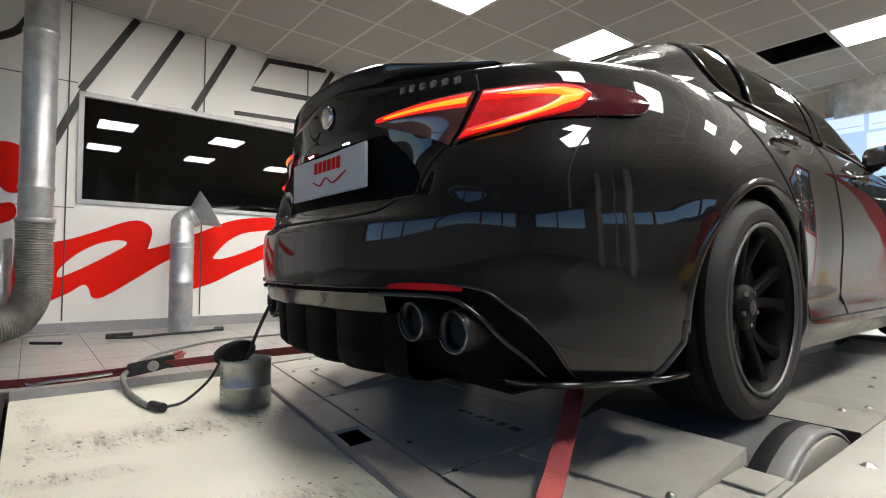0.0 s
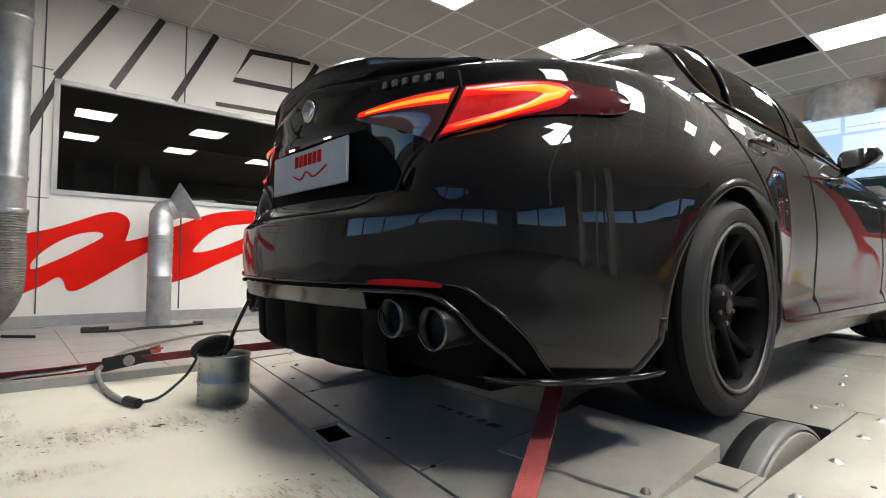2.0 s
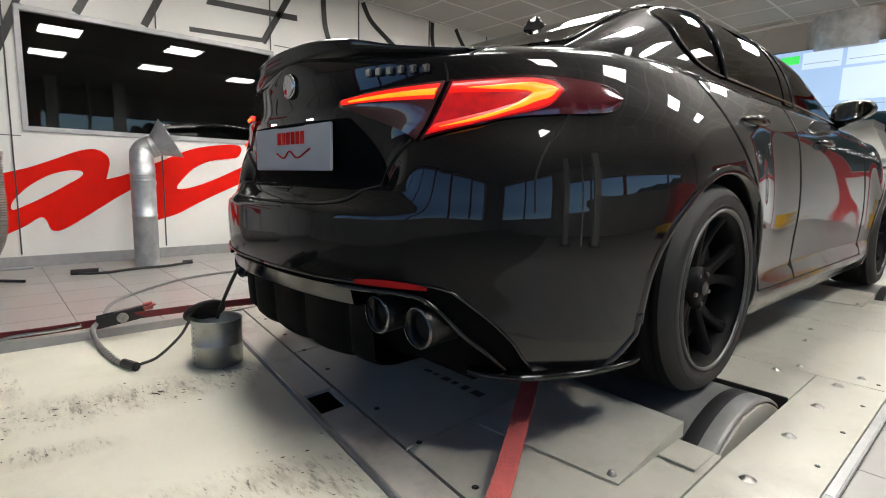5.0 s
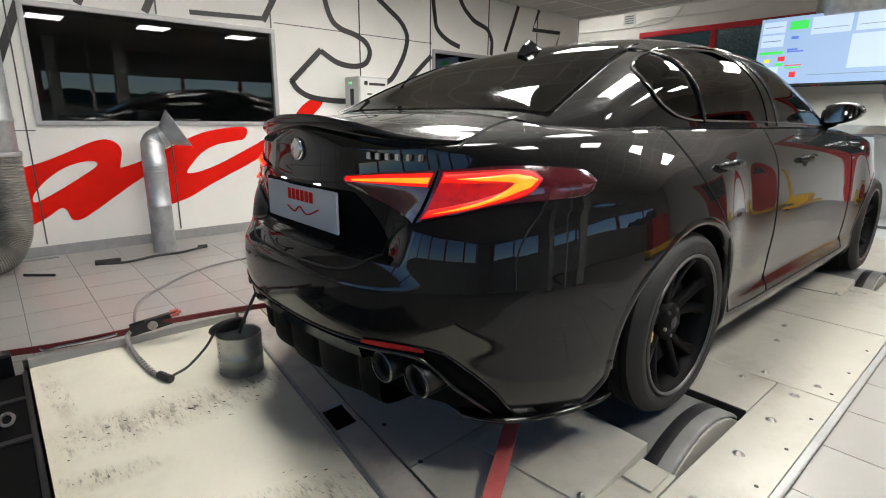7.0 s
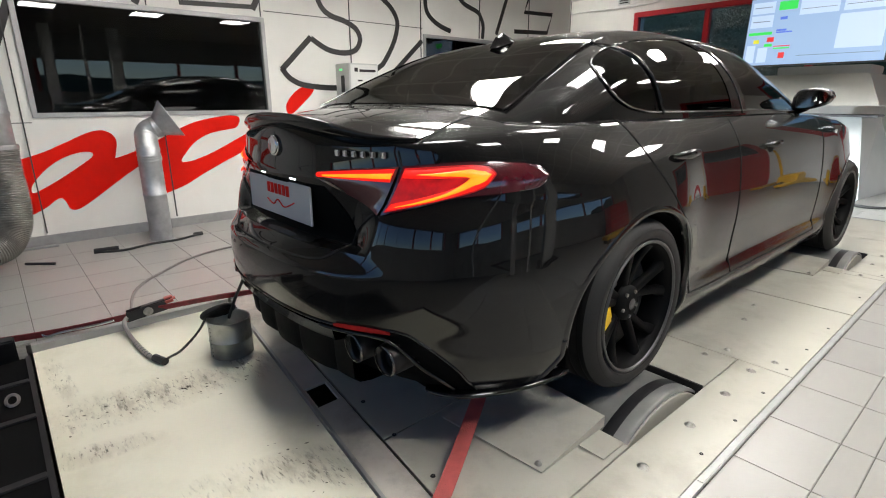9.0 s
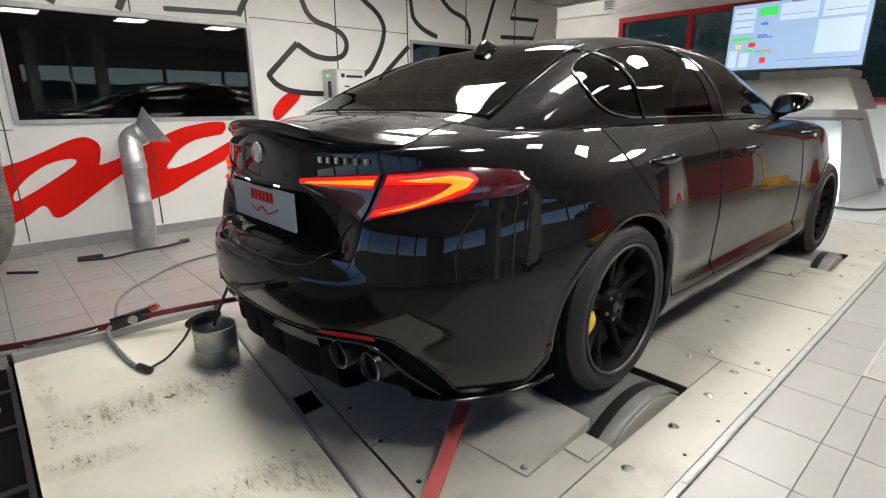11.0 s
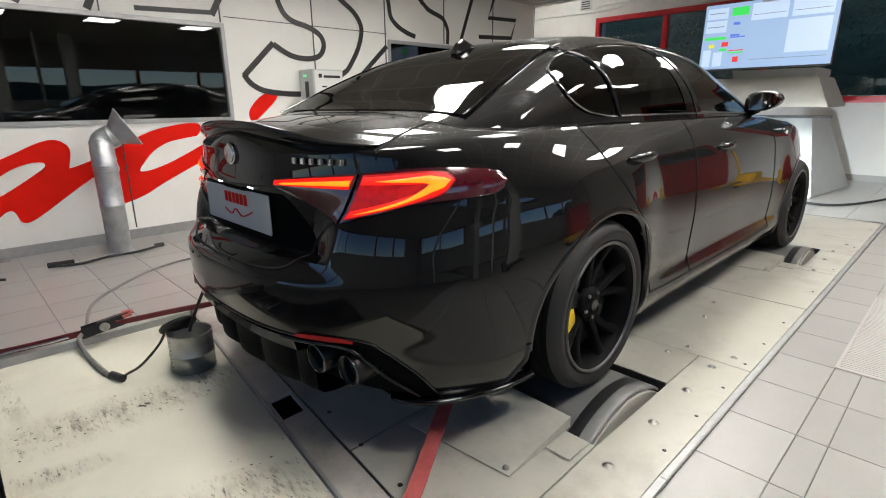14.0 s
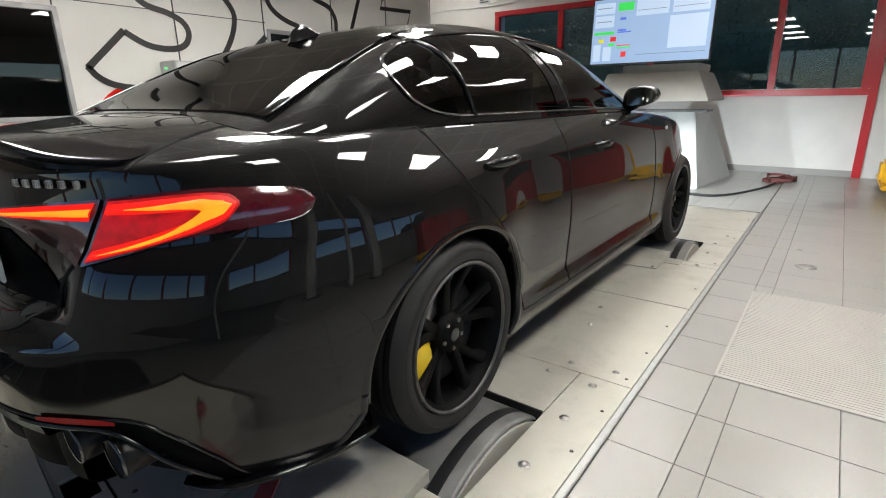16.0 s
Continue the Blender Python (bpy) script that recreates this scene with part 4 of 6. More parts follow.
for y0 in (0.0, BASE):
    for sx in (1, -1):
        rows = []
        for grow, out in ((-0.006, -0.03), (-0.002, 0.0), (0.003, 0.003), (0.012, 0.003), (0.022, 0.001), (0.028, -0.002)):
            row = []
            for i in range(61):
                y, z = arch_at(y0, math.radians(lerp(-24, 187 if y0 == 0.0 else 204, i / 60)), grow)
                row.append(Vector((sx * (half(y, max(z, 0.235)) + out), y, z)))
            rows.append(row)
        part("wheel_arch", grid_mesh(rows, flip=sx < 0), M_PAINT, car, flat=False)
        rows = []
        for x in (0.9, 0.5):
            row = []
            for i in range(41):
                y, z = arch_at(y0, math.radians(lerp(-24, 204, i / 40)), -0.002)
                row.append(Vector((sx * min(x, half(y, max(z, 0.24)) - 0.01), y, z)))
            rows.append(row)
        part("arch_liner", grid_mesh(rows), M_BLACKPLASTIC, car, flat=False)
for sx in (1, -1):
    part("bumper_end", tube([Vector((sx * (half(-arch_foot(z), z) - 0.009), -arch_foot(z), z)) for z in [lerp(0.39, 0.236, i / 16) for i in range(17)]], 0.015, 10), M_PAINT, car, flat=False)
part("underbody", box(-0.6, 0.6, -0.75, 3.2, 0.2, 0.24, 0.01), M_BLACKPLASTIC, car)
part("arch_wall", box(-0.52, 0.52, -0.7, 3.2, 0.24, 0.6), M_BLACKPLASTIC, car)

# diffuser and tail pipes
part("bumper_underside", grid_mesh([[Vector((sx, y, z)) for sx, y, z in row] for row in [[(x, rear_at(x, 0.3) + o, z) for x in [lerp(-0.75, 0.75, i / 30) for i in range(31)]] for o, z in ((0.06, 0.455), (0.06, 0.43), (0.07, 0.3), (0.16, 0.24))]], flip=True), M_BLACKPLASTIC, car, flat=False)
part("diffuser_blade", grid_mesh([[Vector((x, rear_at(x, 0.44) + o, z)) for x in [lerp(-0.4, 0.4, i / 24) for i in range(25)]] for o, z in ((0.0, 0.448), (0.004, 0.444), (0.014, 0.404), (0.02, 0.398), (0.08, 0.395))], flip=True), M_BLACKGLOSS, car, flat=False)
rows = []
for z, o in ((0.402, 0.03), (0.385, 0.045), (0.3, 0.05), (0.25, 0.055), (0.23, 0.075), (0.222, 0.12), (0.222, 0.4)):
    rows.append([Vector((x, rear_at(x, 0.35) + o - 0.022 * abs(math.cos(math.pi * x / 0.21)) ** 0.5, z)) for x in [lerp(-0.42, 0.42, k / 64) for k in range(65)]])
part("diffuser_panel", grid_mesh(rows, flip=True), M_BLACKPLASTIC, car, flat=False)
for sx in (1, -1):
    for f_z, p0, p1, r, mat, name in ((arch_z, phi_of_x(0.36, 0.45), phi_of_x(0.697, 0.26), 0.007, M_BLACKGLOSS, "diffuser_lip"), (diffuser_z, 0.0, phi_of_x(0.7375, 0.26), 0.004, M_PAINT, "bumper_edge")):
        lip = [rear_phi(p, max(f_z(p), 0.245), 0.001) for p in [lerp(p0, p1, 1 - (1 - i / 80) ** 1.5) for i in range(81)]]
        part(name, tube([Vector((sx * p.x, p.y, p.z)) for p in lip], r, 8), mat, car, flat=False)
    rows = []
    for i in range(25):
        f = i / 24
        w = 0.042 * min(1.0, f / 0.25) ** 0.6 * (1 - f) ** 0.5
        ph = lerp(0.46, 0.88, f)
        rows.append([Vector((sx * p.x, p.y, p.z)) for p in [rear_phi(ph, 0.245 + dz, o) for dz, o in ((0.012, -0.03), (0.01, 0.4 * w), (0.006, w), (0.0, w + 0.002), (-0.006, w), (-0.01, -0.03))]])
    part("corner_splitter", grid_mesh(rows, flip=sx < 0), M_BLACKGLOSS, car, flat=False)
    for x, y, z, r in ((0.455, -0.955, 0.382, 0.047), (0.562, -0.912, 0.364, 0.05)):
        tp = part("tail_pipe", lathe([(r - 0.012, 0.18), (r - 0.008, 0.02), (r - 0.004, 0.0), (r, 0.004), (r + 0.002, 0.02), (r + 0.002, 0.22)], 36, pose(sx * x, y, z, -86, 0, 0)), M_PIPE, car, "black exhaust tail pipe", flat=False)
        # black disc paints the dark inside of the pipe
        part("bore_shade", lathe([(0.001, 0.03), (r - 0.0085, 0.03)], 24, pose(sx * x, y, z, -86, 0, 0)), M_SEAM, tp)
        part("pipe_ring", lathe([(r - 0.002, -0.002), (r + 0.0005, -0.003), (r + 0.003, 0.001), (r + 0.003, 0.003)], 36, pose(sx * x, y, z, -86, 0, 0)), M_DARKCHROME, tp, flat=False)
    refl = [[rear_phi(lerp(0.25, 0.4, u / 12), lerp(lerp(0.463, 0.459, u / 12), lerp(0.464, 0.46, u / 12) + 0.016 * math.sin(math.pi * (0.04 + 0.92 * u / 12)) ** 0.35, v / 3), 0.007) for u in range(13)] for v in range(4)]
    part("bumper_reflector", grid_mesh([[Vector((sx * p.x, p.y, p.z)) for p in row] for row in refl], flip=sx < 0), M_REFLECTOR, car, "red bumper reflector", flat=False)

# door handles and mirrors
def handle(sx, y, z):
    x = half(y, z)
    bm = bmesh.new()
    grid_mesh([[Vector((sx * (x + 0.006 + 0.024 * math.sin(math.pi * f) ** 0.5 + 0.009 * math.cos(a)), y - 0.11 + 0.22 * f, z + 0.004 * f + (0.005 + 0.013 * math.sin(math.pi * f) ** 0.6) * math.sin(a))) for a in [2 * math.pi * i / 12 for i in range(13)]] for f in [i / 16 for i in range(17)]], bm)
    h = part("door_handle", bm, M_BLACKGLOSS, car, "gloss black door handle", flat=False)
    # flat near-black patch stands for the shaded hollow behind the handle
    rows = [[Vector((sx * (half(y + r * 0.055 * math.cos(a), z + r * 0.032 * math.sin(a)) + 0.0035 - 0.002 * r), y + 0.06 * r * math.cos(a) - 0.02, z - 0.006 + 0.034 * r * math.sin(a))) for a in [2 * math.pi * i / 24 for i in range(25)]] for r in (0.02, 1)]
    part("cup_shade", grid_mesh(rows, flip=sx > 0), M_SEAM, h, flat=False)


def mirror(sx):
    c = Vector((sx * 0.83, 1.92, 1.135))
    height = smooth([(-1, 0.03), (-0.93, 0.048), (-0.7, 0.06), (-0.2, 0.064), (0.4, 0.054), (0.8, 0.038), (0.95, 0.024), (1, 0.012)])
    rows = []
    for u in [-1 + 2 * i / 20 for i in range(21)]:
        h = height(u)
        row = []
        for q in [2 * math.pi * i / 28 for i in range(28)] + [0.0]:
            cy, cz = math.cos(q), math.sin(q)
            e = 0.55
            y = math.copysign(abs(cy) ** e, cy) * (0.075 * (1 - 0.35 * u * u) if cy > 0 else 0.045)
            row.append(c + Vector((sx * (0.095 * u), y - 0.03 * max(0.0, u) ** 2, math.copysign(abs(cz) ** e, cz) * h * (1.0 if cz > 0 else 0.85) + 0.012 * u)))
        rows.append(row)
    bm = grid_mesh(rows)
    for r in (rows[0], rows[-1]):
        bm.faces.new([bm.verts.new(p) for p in r[:-1]])
    bmesh.ops.remove_doubles(bm, verts=bm.verts, dist=0.0005)
    bmesh.ops.recalc_face_normals(bm, faces=bm.faces)
    m = part("door_mirror", bm, M_PAINT, car, "gloss black door mirror", flat=False)
    glass_rows = [[c + Vector((sx * 0.082 * u, -0.047 - 0.03 * max(0.0, u) ** 2, v * (height(u) * 0.86 - 0.004) + 0.012 * u)) for v in (-0.85, 0, 1)] for u in [-0.92 + 1.84 * i / 12 for i in range(13)]]
    part("mirror_glass", grid_mesh(glass_rows), M_CHROME, m)
    part("mirror_stalk", tube(spline([(sx * 0.7, 1.96, 1.06), (sx * 0.75, 1.95, 1.068), (sx * 0.8, 1.94, 1.085)], 4), lambda f: lerp(0.022, 0.015, f), 10), M_BLACKGLOSS, m, flat=False)


for sx in (1, -1):
    handle(sx, 0.285, 0.935)
    handle(sx, 1.26, 0.92)
    mirror(sx)
    part("wing_badge", lathe([(0.001, 0.004), (0.03, 0.003), (0.032, 0)], 3, pose(sx * (half(2.45, 0.93) - 0.001), 2.45, 0.93, 0, 90 * sx, 0)), M_WHITEPLAST, car, "small white triangular badge")

# wheels
def wheel(sx, y0):
    base = pose(sx * 0.9, y0, HUB_Z, 0, 90 * sx, 0)     # local z points outwards
    w = new("wheel")
    w.parent = car
    w.matrix_basis = base
    R = WHEEL_R
    tyre = [(0.247, -0.27), (0.262, -0.278), (0.3, -0.276), (R - 0.014, -0.255), (R - 0.003, -0.23)]
    for k in range(4):
        c = -0.205 + k * 0.045
        tyre += [(R, c - 0.014), (R, c + 0.012), (R - 0.007, c + 0.014), (R - 0.007, c + 0.02), (R, c + 0.022)]
    tyre += [(R, -0.04), (R - 0.003, -0.028), (R - 0.016, -0.006), (0.298, 0.004), (0.285, 0.008), (0.27, 0.007), (0.258, 0.002), (0.248, -0.004), (0.244, -0.012)]
    cut = len(tyre) - 8
    rubber = part("tyre", lathe(tyre[cut:], 96), M_RUBBER, w, "black low-profile tyre", flat=False)
    part("tread", lathe(tyre[:cut + 1], 96), M_TREAD, rubber, "grooved tread, darkened for the arch shade", flat=False)
    for r0, h0 in ((0.262, 0.0045), (0.292, 0.0065)):
        part("moulded_ring", lathe([(r0 - 0.0015, h0 - 0.001), (r0, h0 + 0.0022), (r0 + 0.0015, h0 - 0.001)], 96), M_RUBBER, rubber, flat=False)
    rim = [(0.246, -0.26), (0.236, -0.2), (0.226, -0.12), (0.222, -0.05), (0.23, -0.022), (0.241, -0.008), (0.249, -0.001), (0.252, 0.003), (0.249, 0.006), (0.243, 0.004)]
    part("rim", lathe(rim[::-1], 96), M_RIM, w, "dark alloy rim", flat=False)
    part("rim_lip", lathe([(0.24, 0.0), (0.2425, 0.006), (0.247, 0.0085), (0.252, 0.006), (0.253, 0.001)], 96), M_RIMLIP, w, "light grey rim edge", flat=False)
    bm = bmesh.new()
    for k in range(5):
        for d in (-0.21, 0.21):
            a = 2 * math.pi * k / 5 + 0.56
            rows = []
            for i in range(9):
                f = i / 8
                r = lerp(0.05, 0.232, f)
                ang = a + d * (0.55 + 0.75 * f**1.5)
                wd = lerp(0.02, 0.015, f) + 0.012 * max(0, f - 0.75) * 4
                h = lerp(-0.062, -0.022, f**1.6)
                c, t = Vector((r * math.cos(ang), r * math.sin(ang), 0)), Vector((-math.sin(ang), math.cos(ang), 0))
                rows.append([c + t * wd * s + Vector((0, 0, h + q)) for s, q in ((-1, -0.03), (-0.95, -0.006), (-0.6, 0), (0.6, 0), (0.95, -0.006), (1, -0.03))])
            grid_mesh(rows, bm, flip=True)
    part("spokes", bm, M_RIM, w, "five-spoke dark alloy", flat=False)
    part("hub_cap", lathe([(0.022, -0.033), (0.028, -0.037), (0.034, -0.04), (0.066, -0.046), (0.07, -0.07)], 32), M_RIM, w, flat=False)
    part("hub_badge", lathe([(0.001, -0.03), (0.018, -0.0305), (0.0225, -0.034)], 24), M_RIMLIP, w, "grey centre badge", flat=False)
    part("brake_disc", lathe([(0.07, -0.09), (0.185, -0.09), (0.188, -0.1), (0.188, -0.12)], 64), M_BOLT, w, "steel brake disc", flat=False)
    for k in range(5):
        a = 2 * math.pi * k / 5
        part("wheel_bolt", lathe([(0.001, -0.036), (0.007, -0.037), (0.008, -0.05)], 8, Matrix.Translation((0.05 * math.cos(a), 0.05 * math.sin(a), 0))), M_BOLT, w)
    rows = []
    for i in range(15):
        a = math.radians(lerp(-32, 32, i / 14))
        f = 1 - abs(i - 7) / 7
        rows.append([Vector((r * math.cos(a), r * math.sin(a), h)) for r, h in ((0.09, -0.085), (0.1, -0.056 - 0.012 * (1 - f)), (0.2, -0.054 - 0.012 * (1 - f)), (0.214, -0.07), (0.214, -0.12))])
    cal = grid_mesh(rows)
    # the caliper sits on the rear side of the disc
    side = 1 if sx > 0 else -1
    bmesh.ops.rotate(cal, cent=(0, 0, 0), matrix=Matrix.Rotation(math.radians(-90 if sx > 0 else -90), 3, "Z"), verts=cal.verts)
    bmesh.ops.rotate(cal, cent=(0, 0, 0), matrix=Matrix.Rotation(math.radians(14 * side), 3, "Z"), verts=cal.verts)
    part("brake_caliper", cal, M_CALIPER, w, "yellow brake caliper", flat=False)


for sx in (1, -1):
    for y0 in (0.0, BASE):
        wheel(sx, y0)

# ---- the test bed ----
test_bed = thing("test_bed", "cream painted steel rolling road deck with bolted plates", "test bed")
SLOT_X0, SLOT_X1 = 0.45, 1.05
T = 0.012


def fall(y):
    """Lowers the deck towards its rear edge to fit the camera's view."""
    return 0.042 * min(0.0, y + 0.26)


def plate(poly, z0=0.0, z1=T, name="deck_plate", mat=None, label=""):
    bm = bmesh.new()
    top = [bm.verts.new((x, y, z1 + fall(y))) for x, y in poly]
    low = [bm.verts.new((x, y, z0 + fall(y))) for x, y in poly]
    bm.faces.new(top)
    bm.faces.new(low[::-1])
    n = len(poly)
    for i in range(n):
        bm.faces.new((low[i], low[(i + 1) % n], top[(i + 1) % n], top[i]))
    bmesh.ops.recalc_face_normals(bm, faces=bm.faces)
    return part(name, bm, mat or M_DECK, test_bed, label)


def rect(x0, x1, y0, y1):
    g = 0.0025
    return [(x0 + g, y0 + g), (x1 - g, y0 + g), (x1 - g, y1 - g), (x0 + g, y1 - g)]


IN = 0.125
for sx in (1, -1):
    def R(x0, x1, y0, y1):
        return rect(*sorted((sx * x0, sx * x1)), y0, y1)
    plate(R(SLOT_X1, DX - 0.014, BASE - 0.26, BASE + 0.3))
    xa, xb = sx * (SLOT_X1 + 0.0025), sx * (DX - 0.0165)
    plate([(xa, seam_y(xa, IN + 0.007)), (xb, seam_y(xb, IN + 0.007)), (xb, -0.26), (xb, 0.6575), (xa, 0.6575), (xa, -0.26)])
    plate(R(SLOT_X0, SLOT_X1, 0.3, 0.66))
    for y0, y1 in ((0.66, 1.645), (1.65, 2.47), (2.47, BASE - 0.26), (BASE + 0.3, 3.7), (3.7, D1)):
        plate(R(SLOT_X0, DX - 0.014, y0, y1))
    for y0, y1 in ((-0.26, 1.645), (1.645, 3.7), (3.7, D1)):
        plate(R(0.0, SLOT_X0, y0, y1))
    part("edge_trim", box(*sorted((sx * (DX - 0.012), sx * (DX + 0.012))), -0.26, D1, 0.0, 0.016, 0.003), M_ALU, test_bed, "bright metal edge trim")
    part("edge_trim", band([Vector((sx * DX, y, 0.008 + fall(y))) for y in (-0.26, seam_y(sx * DX, 0.005))], 0.024, 0.016, (1, 0, 0)), M_ALU, test_bed, "bright metal edge trim")
part("edge_trim", box(-DX, DX, D1, D1 + 0.03, 0.0, 0.016, 0.003), M_ALU, test_bed, "bright metal edge trim")


def slanted(x0, x1, off0, off1, ytop=None):
    g = 0.003
    a = [(x0 + g, seam_y(x0, off0) + g), (x1 - g, seam_y(x1, off0) + g)]
    if ytop is None:
        a += [(x1 - g, seam_y(x1, off1) - g), (x0 + g, seam_y(x0, off1) - g)]
    else:
        a += [(x1 - g, ytop - g), (x0 + g, ytop - g)]
    return a


M_GREYPLATE = material("grey_worn_plate", (0.52, 0.49, 0.44), 0.4, 0.0, vary=0.1, scale=5, bump=0.06, stain=(0.14, 0.12, 0.1), stain_scale=3, stain_amount=0.6)
HX0, HX1 = -0.04, 0.11
for a, b in ((-DX + 0.03, HX0), (HX1, DX - 0.03)):
    plate(slanted(a, b, 0.0, IN), mat=M_GREYPLATE, label="worn grey steel strip")
plate(slanted(HX0, HX1, 0.0, 0.02), mat=M_GREYPLATE)
plate(slanted(HX0, HX1, IN - 0.02, IN), mat=M_GREYPLATE)
for a, b in ((-SLOT_X1, -0.45), (-0.45, 0.45), (0.45, SLOT_X1)):
    plate(slanted(a, b, IN + 0.004, 0, ytop=-0.26))
part("seam_rail", band([Vector((x, seam_y(x, 0.004), -0.016 + fall(seam_y(x)))) for x in (-DX + 0.03, DX - 0.03)], 0.012, 0.06, (0, 1, 0)), M_ALU, test_bed, "bare metal joint strip")

def dirt(mat, patches):
    """Oily speckled dirt in the given patches: x, y, reach along, reach across, turn in degrees."""
    nt = mat.node_tree
    N, Lk = nt.nodes.new, nt.links.new
    b = nt.nodes["Principled BSDF"]
    co = N("ShaderNodeTexCoord")
    total = None
    for x, y, a, c, turn in patches:
        mp, ln, mr = N("ShaderNodeMapping"), N("ShaderNodeVectorMath"), N("ShaderNodeMapRange")
        mp.vector_type = "TEXTURE"
        mp.inputs["Location"].default_value, mp.inputs["Rotation"].default_value, mp.inputs["Scale"].default_value = (x, y, 0), (0, 0, radians(turn)), (a, c, 9)
        ln.operation = "LENGTH"
        mr.inputs[1].default_value, mr.inputs[2].default_value, mr.inputs[3].default_value, mr.inputs[4].default_value = 0.15, 1.0, 1.0, 0.0
        Lk(co.outputs["Object"], mp.inputs[0])
        Lk(mp.outputs[0], ln.inputs[0])
        Lk(ln.outputs["Value"], mr.inputs[0])
        if total is None:
            total = mr.outputs[0]
        else:
            mx = N("ShaderNodeMath")
            mx.operation = "MAXIMUM"
            Lk(total, mx.inputs[0])
            Lk(mr.outputs[0], mx.inputs[1])
            total = mx.outputs[0]
    last = b.inputs["Base Color"].links[0].from_socket
    for scale, lo, hi, amount, colour in ((5.0, 0.38, 0.66, 0.4, (0.3, 0.27, 0.19)), (14.0, 0.5, 0.68, 0.55, (0.2, 0.175, 0.125)), (30.0, 0.54, 0.66, 0.75, (0.1, 0.09, 0.065)), (75.0, 0.58, 0.65, 0.9, (0.03, 0.027, 0.02))):
        no, mr, mu, mix = N("ShaderNodeTexNoise"), N("ShaderNodeMapRange"), N("ShaderNodeMath"), N("ShaderNodeMix")
        no.inputs["Scale"].default_value, no.inputs["Detail"].default_value, no.inputs["Roughness"].default_value = scale, 6, 0.65
        mr.inputs[1].default_value, mr.inputs[2].default_value, mr.inputs[4].default_value = lo, hi, amount
        mu.operation = "MULTIPLY"
        mix.data_type = "RGBA"
        mix.inputs[7].default_value = (*colour, 1)
        st = N("ShaderNodeMapping")
        st.inputs["Rotation"].default_value, st.inputs["Scale"].default_value = (0, 0, radians(-50)), (0.35, 1.35, 1)
        Lk(co.outputs["Object"], st.inputs[0])
        Lk(st.outputs[0], no.inputs["Vector"])
        Lk(no.outputs[0], mr.inputs[0])
        Lk(mr.outputs[0], mu.inputs[0])
        Lk(total, mu.inputs[1])
        Lk(mu.outputs[0], mix.inputs[0])
        Lk(last, mix.inputs[6])
        last = mix.outputs[2]
    Lk(last, b.inputs["Base Color"])


dirt(M_DIRTY, [(-0.43, -1.39, 0.55, 0.17, 86), (0.33, -1.18, 0.34, 0.1, 72), (-0.17, -1.64, 0.25, 0.07, 80), (-0.44, -0.99, 0.2, 0.13, 0), (0.45, -1.08, 0.2, 0.07, 40), (-0.84, -1.66, 0.3, 0.05, 5)])
sheet = thing("steel_sheet", "oil-stained cream sheet covering the pit behind the test bed", "floor sheet")
SHEET = -0.03      # set a step below the deck to fit the camera's view
bm = bmesh.new()
poly = [(-1.225, D0 + 0.02), (DX - 0.02, D0 + 0.02), (DX - 0.02, seam_y(DX, -0.004)), (-1.225, seam_y(-1.225, -0.004))]
top = [bm.verts.new((x, y, SHEET)) for x, y in poly]
low = [bm.verts.new((x, y, SHEET - 0.016)) for x, y in poly]
bm.faces.new(top)
bm.faces.new(low[::-1])
for i in range(4):
    bm.faces.new((low[i], low[(i + 1) % 4], top[(i + 1) % 4], top[i]))
part("sheet", bm, M_DIRTY, sheet)
part("side_strip", box(-DX, -1.24, D0 + 0.02, seam_y(-1.25, -0.02), -0.05, 0.004, 0.001), M_TILE, sheet, "grey floor strip beside the sheet")
part("edge_strip", box(-1.239, -1.226, D0 + 0.02, seam_y(-1.23, -0.02), -0.05, 0.008, 0.002), M_ALU, sheet)

# rollers in their slots
for y0 in (0.02, BASE + 0.02):
    for sx in (1, -1):
        r = thing("roller", "large dark steel roller under a wheel", "roller", group="rollers of the test bed")
        m = pose(sx * 0.4, y0, -0.435, 0, 90 * sx, 0)
        part("drum", lathe([(0.001, 0), (0.5, 0), (0.506, 0.006), (0.506, 0.613), (0.503, 0.623), (0.494, 0.626)], 160, m), M_DRUM, r, flat=False)
        part("drum_groove", lathe([(0.494, 0.626), (0.494, 0.612), (0.487, 0.612)], 160, m), M_BLACKFILM, r)
        part("drum_face", lathe([(0.487, 0.612), (0.487, 0.628), (0.484, 0.63), (0.4, 0.63), (0.001, 0.63)], 160, m), M_DECK, r, "cream end plate of the drum")
        part("dark_band", lathe([(0.506, 0.53), (0.5066, 0.532), (0.5066, 0.572), (0.506, 0.574)], 160, m), M_DARKSTEEL, r, "dark band round the drum", flat=False)
        for k in range(7):
            a = radians(-83 - 2.2 * k)
            part("printed_bar", box(-0.004, 0.004, -0.012, 0.012, 0, 0.0015) if k % 3 else box(-0.004, 0.004, -0.018, 0.018, 0, 0.0015), M_BLACKFILM, r).matrix_basis = m @ Matrix.Rotation(a if sx > 0 else -a, 4, "Z") @ Matrix.Translation((0.472, 0, 0.63))
        part("slot_edge", box(*sorted((sx * SLOT_X0, sx * (SLOT_X1 + 0.0))), y0 + 0.275, y0 + 0.285, -0.06, 0.02, 0.002), M_DARKSTEEL, r)

